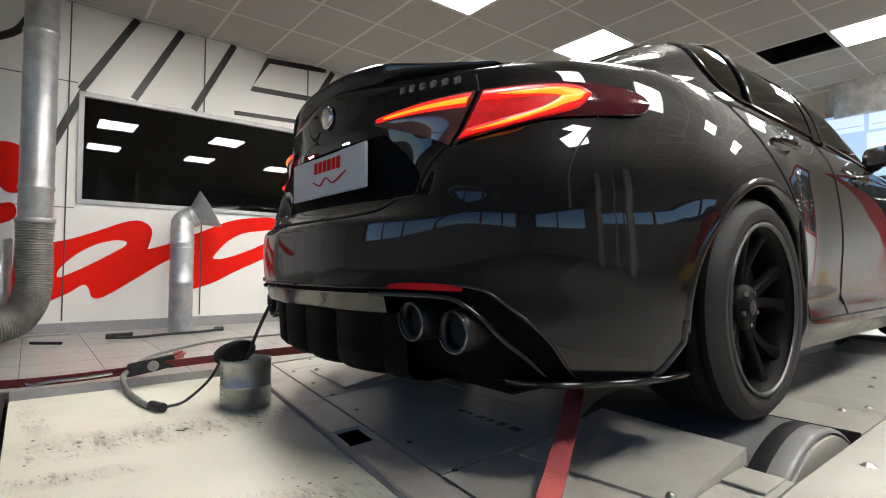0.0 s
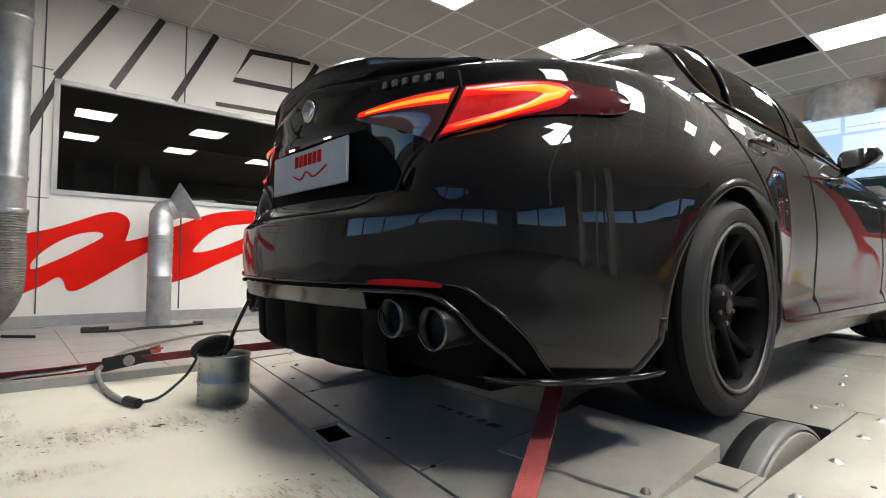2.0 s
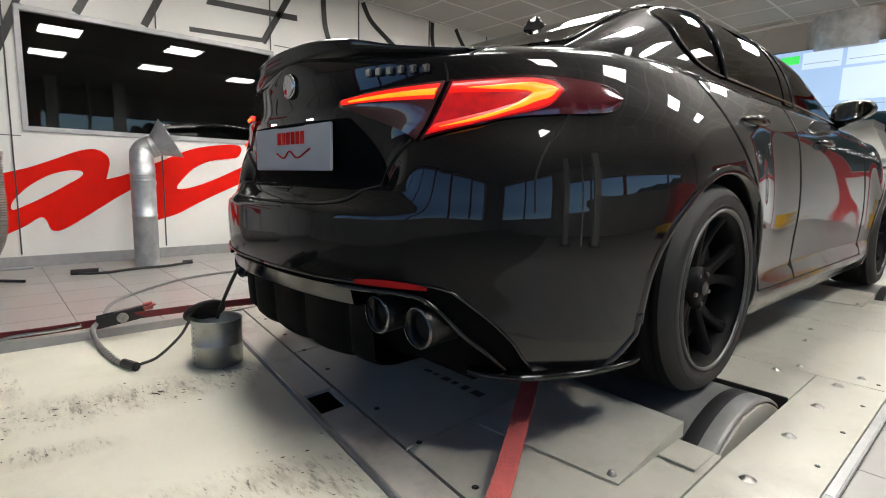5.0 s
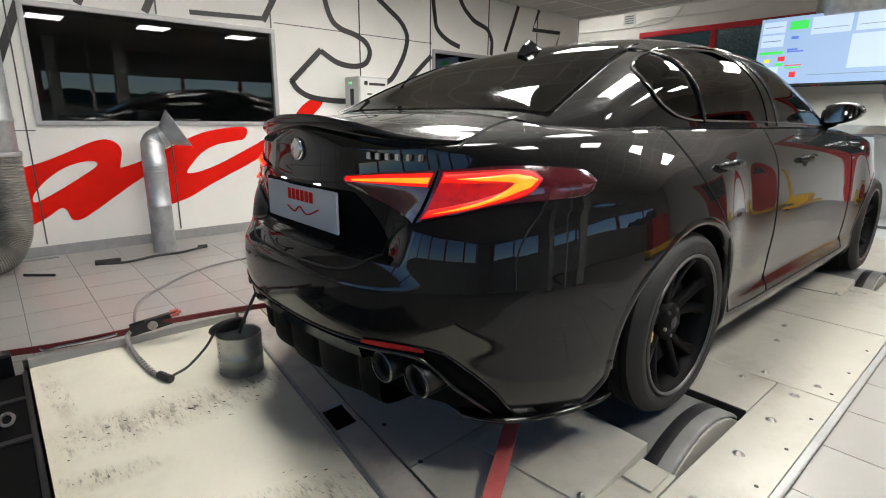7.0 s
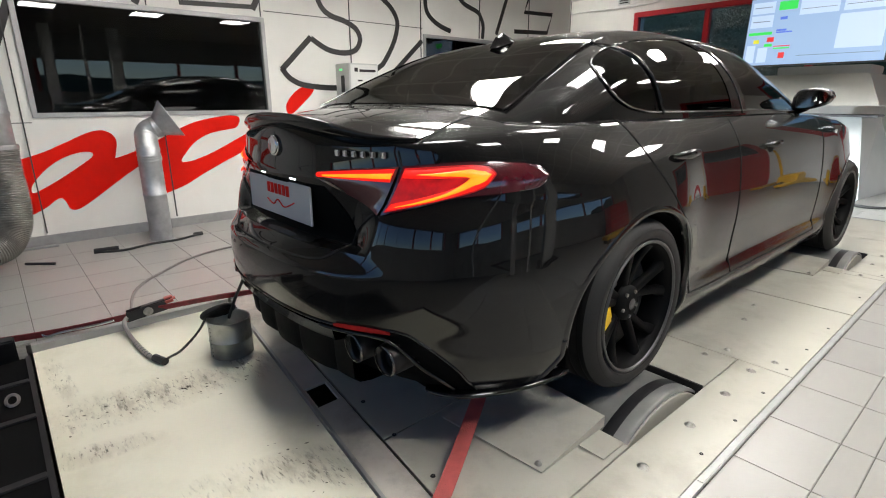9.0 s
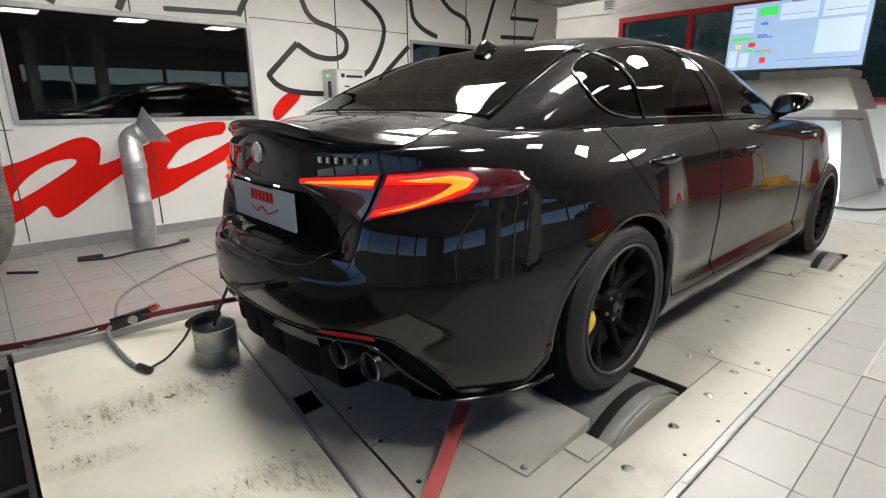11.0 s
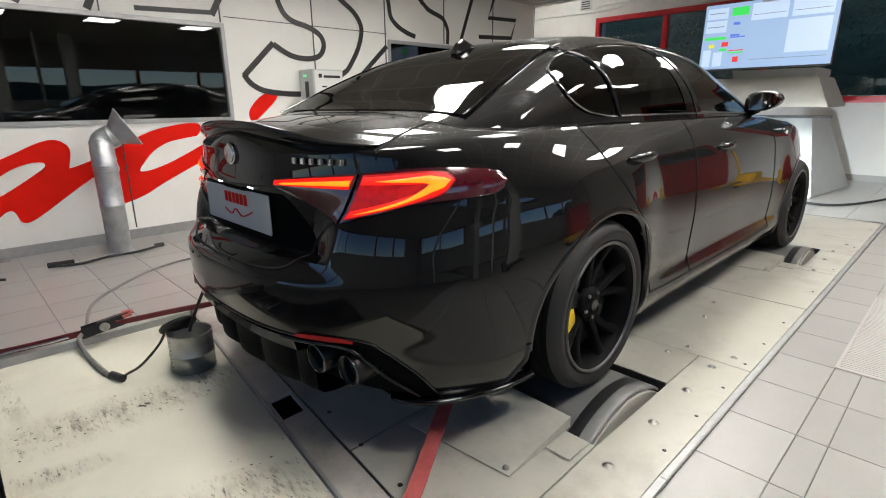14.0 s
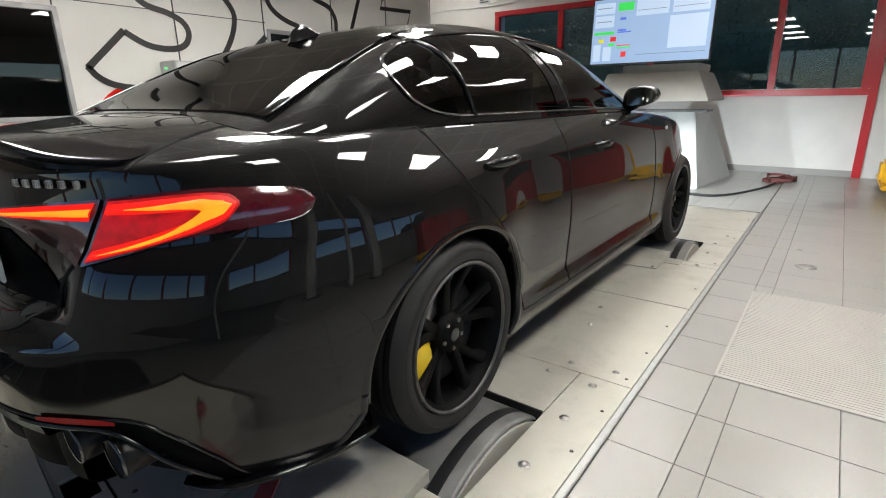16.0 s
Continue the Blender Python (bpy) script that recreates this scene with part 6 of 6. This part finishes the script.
for x in (-0.024, 0.02):
    part("ratchet_side", add_box(bmesh.new(), x, x + 0.004, -0.09, 0.1, -0.022, 0.03, 0.0015, RM), M_DARKSTEEL, o, "black steel ratchet cheek")
part("spool", tube([RM @ Vector((-0.03, 0.01, 0.004)), RM @ Vector((0.03, 0.01, 0.004))], 0.017, 14), M_BOLT, o, "worn steel spool", flat=False)
for x in (-0.03, 0.03):
    part("ratchet_wheel", lathe([(0.001, -0.002), (0.02, -0.002), (0.024, 0.0), (0.02, 0.002), (0.001, 0.002)], 12, RM @ pose(x, 0.01, 0.004, 0, 90, 0)), M_BOLT, o)
part("ratchet_lever", add_box(bmesh.new(), -0.019, 0.019, -0.02, 0.13, 0.02, 0.032, 0.004, RM), M_DARKSTEEL, o, "black ratchet lever")
part("ratchet_grip", add_box(bmesh.new(), -0.026, 0.026, 0.085, 0.15, 0.008, 0.04, 0.012, RM), material("faded_red_grip", (0.5, 0.12, 0.1), 0.5), o, "faded red grip")
part("wound_webbing", add_box(bmesh.new(), -0.02, 0.02, -0.11, 0.05, -0.026, 0.008, 0.012, RM), M_DARKSTRAP, o, "webbing wound on the ratchet")
for dx in (0.0, 0.022):
    part("hook", tube(spline([(-1.33 + dx, -1.68, 0.03), (-1.305 + dx, -1.66, 0.016), (-1.29 + dx, -1.6, 0.026), (-1.255 + dx, -1.48, 0.034), (-1.235 + dx, -1.38, 0.044)]), 0.008, 10), M_CHROME, o, "bright steel hook", flat=False)

# trench frame by the sheet
o = thing("trench_frame", "black steel trench frame, its shaded depth painted near-black", "trench frame")
# flush near-black sheet stands for the trench's shaded depth
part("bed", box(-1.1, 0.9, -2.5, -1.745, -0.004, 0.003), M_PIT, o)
part("rim", box(-1.1, 0.9, -1.758, -1.74, 0.0, 0.014, 0.003), M_DARKSTEEL, o)
for x in (-0.85, -0.52, -0.1, 0.35):
    part("rib", box(x, x + 0.035, -2.5, -1.758, 0.003, 0.012, 0.003), M_DARKSTEEL, o)
part("flap", add_box(bmesh.new(), -0.02, 0.02, -0.36, 0.36, 0, 0.14, 0.006, pose(-1.12, -2.14, 0.0, 0, 25, 0)), M_DARKSTEEL, o, "raised black lid")
part("chain_ring", tube([Vector((-0.68 + 0.05 * math.cos(a), -1.82 + 0.02 * math.sin(a), 0.012)) for a in [2 * math.pi * i / 20 for i in range(20)]], 0.006, 6, closed=True), M_BOLT, o)

# control box on the partition
o = thing("control_box", "small pale wall box with switches and a printed panel", "control box", (-3.262, 1.43, 1.33))
part("housing", box(-0.142, 0.14, -0.18, 0.18, -0.17, 0.17, 0.008), M_GREYBOX, o)
part("front_panel", box(0.14, 0.144, -0.165, 0.165, -0.155, 0.155), M_WHITEPLAST, o)
for y in (-0.06, 0.08):
    part("switch_plate", box(0.144, 0.15, y - 0.045, y + 0.045, -0.1, 0.02, 0.002), M_WHITEPLAST, o)
    part("switch_mark", box(0.15, 0.1515, y - 0.03, y + 0.03, -0.01, 0.005), M_BLACKFILM, o)
part("printed_bar", box(0.144, 0.146, -0.06, 0.14, 0.085, 0.11), M_BLACKFILM, o, "dark printed bar")
part("printed_bar", box(0.144, 0.146, -0.12, -0.08, 0.085, 0.125), M_BLACKFILM, o, "dark printed mark")
part("inlet", box(-0.03, 0.04, -0.184, -0.18, -0.12, 0.05, 0.003), M_BLACKFILM, o)
M_GREEN = lamp_glow("green_led", (0.1, 0.9, 0.25), 2.0)
part("led", box(-0.05, 0.0, -0.184, -0.18, 0.1, 0.118), M_GREEN, o, "green indicator light")

# blower in front of the car
o = thing("cooling_blower", "large pale grey cooling blower in front of the car", "blower")
def prism(p, z0, z1, q=None):
    bm = bmesh.new()
    a = [bm.verts.new((x, y, z0)) for x, y in p]
    b = [bm.verts.new((x, y, z1)) for x, y in (q or p)]
    bm.faces.new(a[::-1])
    bm.faces.new(b)
    for i in range(len(p)):
        bm.faces.new((a[i], a[(i + 1) % len(p)], b[(i + 1) % len(p)], b[i]))
    bmesh.ops.bevel(bm, geom=list(bm.edges), offset=0.012, segments=2, affect="EDGES")
    bmesh.ops.recalc_face_normals(bm, faces=bm.faces)
    return bm
M_DUCTGREY = material("grey_sheet_metal", (0.3, 0.31, 0.3), 0.35, 0.3, vary=0.08, scale=5)
M_CREAM = material("cream_sheet_metal", (0.5, 0.49, 0.44), 0.4, vary=0.04)
part("hood", prism([(-0.95, 5.8), (0.46, 5.8), (0.46, 6.9), (-0.95, 6.9)], 1.06, 1.42, [(-0.85, 5.95), (0.28, 5.95), (0.28, 6.9), (-0.85, 6.9)]), M_CREAM, o)
part("tray", box(-0.5, 0.5, 5.6, 5.95, 0.94, 0.965, 0.006), M_DARKSTEEL, o)
part("leg", box(-0.9, -0.8, 6.0, 6.8, 0.0, 1.06, 0.01), M_GREYBOX, o)
part("deflector", prism([(-0.3, 5.75), (0.46, 5.75), (0.62, 7.2), (-0.3, 7.2)], 0.0, 0.93, [(-0.3, 5.95), (0.3, 5.95), (0.3, 6.9), (-0.3, 6.9)]), M_DUCTGREY, o, "slanted pale sheet-metal duct")
part("top_plate", box(-0.7, 0.25, 6.1, 6.8, 1.425, 1.52, 0.01), M_GREYBOX, o)

# strap heap and cable near the back wall
o = thing("strap_heap", "heap of dark red strap lying on the tiles", "strap")
rng = random.Random(5)
pts = [(1.25 + 0.16 * math.cos(0.9 * i) + rng.uniform(-0.06, 0.06), 6.95 + 0.28 * math.sin(1.1 * i) + rng.uniform(-0.05, 0.05), 0.02 + 0.002 * i) for i in range(22)]
part("webbing", band(spline(pts, 6), 0.035, 0.006, (0, 0.3, 1)), material("dark_red_webbing", (0.12, 0.035, 0.03), 0.8, vary=0.3, scale=20, bump=0.4), o)
cable("front_strap", [(0.45, 5.25, 0.03), (0.7, 5.3, 0.02), (0.9, 5.55, 0.02), (1.1, 6.1, 0.02), (1.2, 6.6, 0.02), (1.25, 6.9, 0.03)], 0.014, M_RUBBER, "dark strap trailing over the tiles to the heap", "strap")

# pallet truck
o = thing("pallet_truck", "yellow pallet truck standing by the red door post", "pallet truck", (2.35, 6.7, 0))
part("mast", add_box(bmesh.new(), -0.12, 0.14, -0.06, 0.3, 0.12, 0.36, 0.03), M_YELLOW, o)
part("fork", box(-0.1, 0.06, -0.35, 0.9, 0.06, 0.12, 0.015), M_YELLOW, o)
part("fork", box(0.3, 0.46, -0.1, 0.9, 0.06, 0.12, 0.015), M_YELLOW, o)
part("wheel", lathe([(0.001, -0.03), (0.08, -0.03), (0.085, -0.02), (0.085, 0.02), (0.08, 0.03), (0.001, 0.03)], 24, pose(0.05, -0.12, 0.086, 0, 90, 0)), M_RUBBER, o)
part("handle", tube([Vector((0.1, 0.0, 0.3)), Vector((0.16, -0.1, 1.1))], 0.018, 8), M_YELLOW, o)

# drain cap and floor grate
o = thing("drain_cap", "round worn metal cap set in the tiles", "drain cap", (1.735, 2.905, 0))
part("ring", lathe([(0.065, 0.001), (0.062, 0.008), (0.05, 0.01), (0.045, 0.004), (0.02, 0.003), (0.018, 0.008), (0.001, 0.009)], 32), M_BOLT, o, flat=False)

# vent, conduits on the back wall
o = thing("wall_vent", "small grey vent high on the plaster wall", "vent", (-4.05, BACK, 2.95))
part("frame", box(-0.12, 0.12, -0.02, 0, -0.1, 0.1, 0.004), M_GREYBOX, o)
for k in range(4):
    part("slat", box(-0.09, 0.09, -0.026, -0.02, -0.075 + 0.04 * k, -0.055 + 0.04 * k), M_DARKSTEEL, o)
for k, (z, x0, x1) in enumerate(((2.82, -5.5, -3.0), (2.9, -3.9, -1.5))):
    o = thing("conduit", "thin white conduit running along the plaster wall", "conduit", group="white wall conduits")
    part("tube", tube(spline([(x0, BACK - 0.02, z - 0.06), (x0 + 0.4, BACK - 0.02, z), (x1 - 0.4, BACK - 0.02, z), (x1, BACK - 0.02, z + 0.3)], 6), 0.012, 8), M_WHITEPLAST, o, flat=False)

# headlights of the car, shining on the wall ahead
for sx in (1, -1):
    part("headlight", lathe([(0.001, 0.03), (0.05, 0.02), (0.07, 0.0)], 24, Matrix.Translation((sx * 0.62, 3.42, 0.72)) @ pose(0, 0, 0, -90, 0, 0)), M_CHROME, car, "lit headlight", flat=False)
    # small plate ahead of the nose, added to cut off the beam's top
    part("beam_blocker", box(sx * 0.62 - 0.035, sx * 0.62 + 0.035, 3.69, 3.693, 0.7225, 0.742), M_BLACKPLASTIC, car)
    L = bpy.data.lights.new("headlight_beam", "SPOT")
    L.energy, L.spot_size, L.spot_blend, L.shadow_soft_size, L.color = 480, radians(70), 1.0, 0.008, (0.84, 0.94, 1.0)
    lo = new("headlight_beam", L)
    lo.matrix_world = look((sx * 0.62, 3.66, 0.72), (sx * 0.7 + 0.25, 7.9, 0.3))

# red tool cabinet and yellow lift arms on the far side, seen mirrored in the flank
o = thing("tool_cabinet", "red steel tool cabinet standing along the far side", "tool cabinet", (4.6, 3.75, 0))
part("body", box(-0.3, 0.3, -0.9, 0.9, 0.08, 1.25, 0.015), M_REDFRAME, o)
for k in range(5):
    for y in (-0.6, 0.0, 0.6):
        d = part("drawer", box(-0.312, -0.3, y - 0.28, y + 0.28, 0.14 + 0.21 * k, 0.32 + 0.21 * k, 0.004), M_REDFRAME, o)
        part("pull", box(-0.325, -0.312, y - 0.2, y + 0.2, 0.29 + 0.21 * k, 0.305 + 0.21 * k, 0.003), M_ALU, d)
for x in (-0.25, 0.2):
    for y in (-0.85, 0.8):
        part("foot", box(x, x + 0.06, y, y + 0.06, 0, 0.08), M_DARKSTEEL, o)
o = thing("lift_beam", "yellow painted steel lift ramp on low feet", "vehicle lift", (3.6, 3.45, 0))
part("beam", box(-0.25, 0.25, -1.6, 2.6, 0.12, 0.26, 0.02), M_YELLOW, o)
for y in (-1.4, 2.3):
    part("foot", box(-0.2, 0.2, y - 0.1, y + 0.1, 0, 0.12, 0.01), M_DARKSTEEL, o)

# pale columns on the far side, mirrored in the partition glass
for y, w in ((-0.5, 0.1), (0.65, 0.11)):
    o = thing("lift_column", "pale grey steel lift column standing by the far windows", "lift column", (4.6, y, 0), group="lift columns")
    part("column", box(-w, w, -w, w, 0.02, CEIL - 0.01, 0.012), M_GREYBOX, o)
    part("base_plate", box(-w - 0.08, w + 0.08, -w - 0.08, w + 0.08, 0.0, 0.02, 0.003), M_DARKSTEEL, o)
    for k in range(4):
        part("anchor_bolt", lathe([(0.001, 0.03), (0.01, 0.028), (0.012, 0)], 8, pose((w + 0.05) * (1 if k % 2 else -1), (w + 0.05) * (1 if k > 1 else -1), 0.02)), M_BOLT, o)
o = thing("riser_pipe", "thin pale pipe rising to the ceiling", "pipe", (4.6, 0.12, 0))
part("tube", lathe([(0.035, 0.0), (0.035, CEIL)], 16), M_WHITEPLAST, o, flat=False)
part("clamp", lathe([(0.036, 1.4), (0.042, 1.402), (0.042, 1.43), (0.036, 1.432)], 16), M_ALU, o)

# shrubs outside the back windows
rng = random.Random(11)
verts, quads = [], []
for k in range(430):
    c = Vector((rng.uniform(-9, 9), rng.uniform(11.5, 14.5), rng.uniform(0.1, 3.6)))
    if noise.noise(Vector((c.x * 0.5, c.z * 0.6, 3))) < -0.3:
        continue
    for m in range(80):
        p = c + Vector((rng.gauss(0, 0.35), rng.gauss(0, 0.3), rng.gauss(0, 0.3)))
        a = Vector((rng.uniform(-1, 1), rng.uniform(-1, 1), rng.uniform(-1, 1))).normalized()
        b = a.orthogonal().normalized()
        s = rng.uniform(0.02, 0.05)
        n = len(verts)
        verts += [p - a * s, p + b * s * 0.5, p + a * s, p - b * s * 0.5]
        quads.append((n, n + 1, n + 2, n + 3))
me = bpy.data.meshes.new("shrubs")
me.from_pydata(verts, [], quads)
me.materials.append(material("dark_leaves", (0.07, 0.1, 0.05), 0.6, vary=0.4, scale=3))
tagged(new("shrubs", me), "dark leafy shrubs outside the back windows", "shrubs", kind="stuff")

# wooded banks outside, behind the shrubs and beyond the far windows
M_BANK = material("dark_foliage_bank", (0.08, 0.1, 0.06), 0.9, vary=0.45, scale=1.6, bump=0.8, fine=9, stain=(0.02, 0.03, 0.015), stain_scale=0.7, stain_amount=0.8)


def bank(name, along, at, a0, a1, top, label):
    rows = []
    n = 90
    for v in range(15):
        row = []
        for u in range(n + 1):
            a = lerp(a0, a1, u / n)
            crest = top * (1 + 0.18 * noise.noise(Vector((a * 0.35, 1.7, at))) + 0.1 * noise.noise(Vector((a * 1.3, 5.1, at))))
            z = lerp(-0.3, crest, v / 14)
            d = at + 1.2 * (v / 14) ** 2 + 0.5 * noise.noise(Vector((a * 0.8, z * 1.1, 2.2)))
            row.append(Vector((a, d, z)) if along == "x" else Vector((d, a, z)))
        rows.append(row)
    tagged(part(name, grid_mesh(rows, flip=along != "x"), M_BANK, flat=False), label, "hedge", kind="structure")


bank("backdrop_north", "x", 15.5, -30, 30, 4.6, "dark wooded bank behind the building")
bank("backdrop_east", "y", 20.0, -40, 40, 2.3, "dark wooded bank beyond the far windows")

# flakes of dirt swept over the sheet
rng = random.Random(5)
verts, faces_ = [], []
for k in range(56):
    f = rng.random()
    x = lerp(-0.36, -0.3, f) + rng.gauss(0, 0.07) if k < 42 else rng.gauss(0.4, 0.12)
    y = lerp(-1.68, -1.05, f) if k < 42 else rng.gauss(-1.13, 0.05)
    s, a = rng.uniform(0.0015, 0.006) * (1.6 if k % 11 == 0 else 1), rng.uniform(0.3, 1.6)
    n = len(verts)
    u, v = Vector((math.cos(a), math.sin(a), 0)) * s * rng.uniform(1, 2.4), Vector((-math.sin(a), math.cos(a), 0)) * s * 0.7
    c0 = Vector(((x - 1.76) * 1.037 + 1.76, (y + 1.71) * 1.037 - 1.71, SHEET + 0.0005))
    verts += [c0 - u, c0 + v, c0 + u * 0.9, c0 - v, c0 + Vector((0, 0, s * 0.3))]
    faces_ += [(n, n + 3, n + 4), (n + 3, n + 2, n + 4), (n + 2, n + 1, n + 4), (n + 1, n, n + 4)]
me = bpy.data.meshes.new("dirt_flakes")
me.from_pydata(verts, [], faces_)
me.materials.append(material("dirt_flake", (0.05, 0.042, 0.03), 0.8, vary=0.4, scale=30))
tagged(new("dirt_flakes", me), "dark flakes of oily dirt on the cream sheet", "dirt", kind="stuff")

# ---- floor tiles and grate bars, last ----
TP = 0.3355
X0, Y0, GAP = 1.605, 0.308, 0.0035


def tile_mesh(w, d):
    key = (round(w, 3), round(d, 3))
    if key not in tile_cache:
        bm = bmesh.new()
        lo = [bm.verts.new((sx * w / 2, sy * d / 2, -0.006)) for sx, sy in ((-1, -1), (1, -1), (1, 1), (-1, 1))]
        md = [bm.verts.new((sx * w / 2, sy * d / 2, -0.0012)) for sx, sy in ((-1, -1), (1, -1), (1, 1), (-1, 1))]
        hi = [bm.verts.new((sx * (w / 2 - 0.0015), sy * (d / 2 - 0.0015), 0.0)) for sx, sy in ((-1, -1), (1, -1), (1, 1), (-1, 1))]
        for a, b in ((lo, md), (md, hi)):
            for i in range(4):
                bm.faces.new((a[i], a[(i + 1) % 4], b[(i + 1) % 4], b[i]))
        bm.faces.new(hi)
        me = bpy.data.meshes.new("tile")
        bm.to_mesh(me)
        bm.free()
        me.materials.append(M_TILE)
        tile_cache[key] = me
    return tile_cache[key]


tile_cache = {}
GRATE = (1.508, 2.6, 0.98, 2.19)
xs_right = [DX + 0.012, 1.511] + [X0 + TP * k for k in range(0, 14)]
xs_left = [-DX - 0.012 - TP * k for k in range(0, 7)][::-1]
xs_left[0] = WX
rest = bmesh.new()
cells = []
for xs, skip in ((xs_right, True), (xs_left, False)):
    for xa, xb in zip(xs, xs[1:]):
        if xb > RIGHT:
            continue
        for k in range(-21, 23):
            ya, yb = Y0 + TP * k, Y0 + TP * (k + 1)
            if skip and xa > GRATE[0] - 0.02 and xb < GRATE[1] + 0.1 and ya > GRATE[2] - 0.05 and yb < GRATE[3] + 0.25:
                yb2, ya2 = yb, max(ya, GRATE[3])
                if yb <= GRATE[3] + 0.01:
                    continue
                ya = ya2
            if yb - ya < 0.03:
                continue
            # tiles left out on this unseen floor so the bumper mirrors dark screed
            if yb < -0.8 and skip and (yb < seam_y(xa) - 0.02 or yb < -1.3):
                continue
            if not skip and xa > -1.3 and ya < -0.7:
                continue
            cells.append((xa, xb, ya, yb))
for k in range(0, 10):
    for m in range(8):
        xa, ya = -DX + 0.32 * m, D1 + 0.035 + TP * k
        cells.append((xa, xa + 0.32, ya, ya + TP))
near = [c for c in cells if (-3.4 < c[0] < -1.2 and -2.2 < c[2] < 1.2) or (1.2 < c[0] < 2.7 and -0.6 < c[2] < 7.4)][:300]
chosen = set(near)
for xa, xb, ya, yb in near:
    t = new("tile", tile_mesh(xb - xa - GAP, yb - ya - GAP))
    t.location = ((xa + xb) / 2, (ya + yb) / 2, 0.0)
    t.parent = floor
for c in cells:
    if c not in chosen:
        xa, xb, ya, yb = c
        add_box(rest, xa + GAP / 2, xb - GAP / 2, ya + GAP / 2, yb - GAP / 2, -0.006, 0.0)
part("tile_field", rest, M_TILE, floor, kind="stuff")

grate = thing("floor_grate", "grey slotted floor grate set flush in the tiles", "grate")
part("bed", box(GRATE[0], GRATE[1], GRATE[2], GRATE[3], -0.006, -0.003), M_GROUT, grate)
M_GRATE = material("light_grate_metal", (0.43, 0.425, 0.4), 0.35, 0.0, vary=0.04, scale=3)
for a in ((GRATE[0], GRATE[0] + 0.012, GRATE[2], GRATE[3]), (GRATE[1] - 0.012, GRATE[1], GRATE[2], GRATE[3]), (GRATE[0] + 0.012, GRATE[1] - 0.012, GRATE[2], GRATE[2] + 0.01), (GRATE[0] + 0.012, GRATE[1] - 0.012, GRATE[3] - 0.01, GRATE[3])):
    part("frame", box(*a, -0.003, 0.0055, 0.001), M_GRATE, grate, "light metal frame strip")
n = 58
bar = bpy.data.meshes.new("slat")
bm = box(GRATE[0] + 0.013, GRATE[1] - 0.013, -0.0078, 0.0078, -0.003, 0.004)
bm.to_mesh(bar)
bm.free()
bar.materials.append(M_GRATE)
for k in range(n):
    s = new("slat", bar)
    s.location = (0, lerp(GRATE[2] + 0.02, GRATE[3] - 0.02, k / (n - 1)), 0)
    s.parent = grate
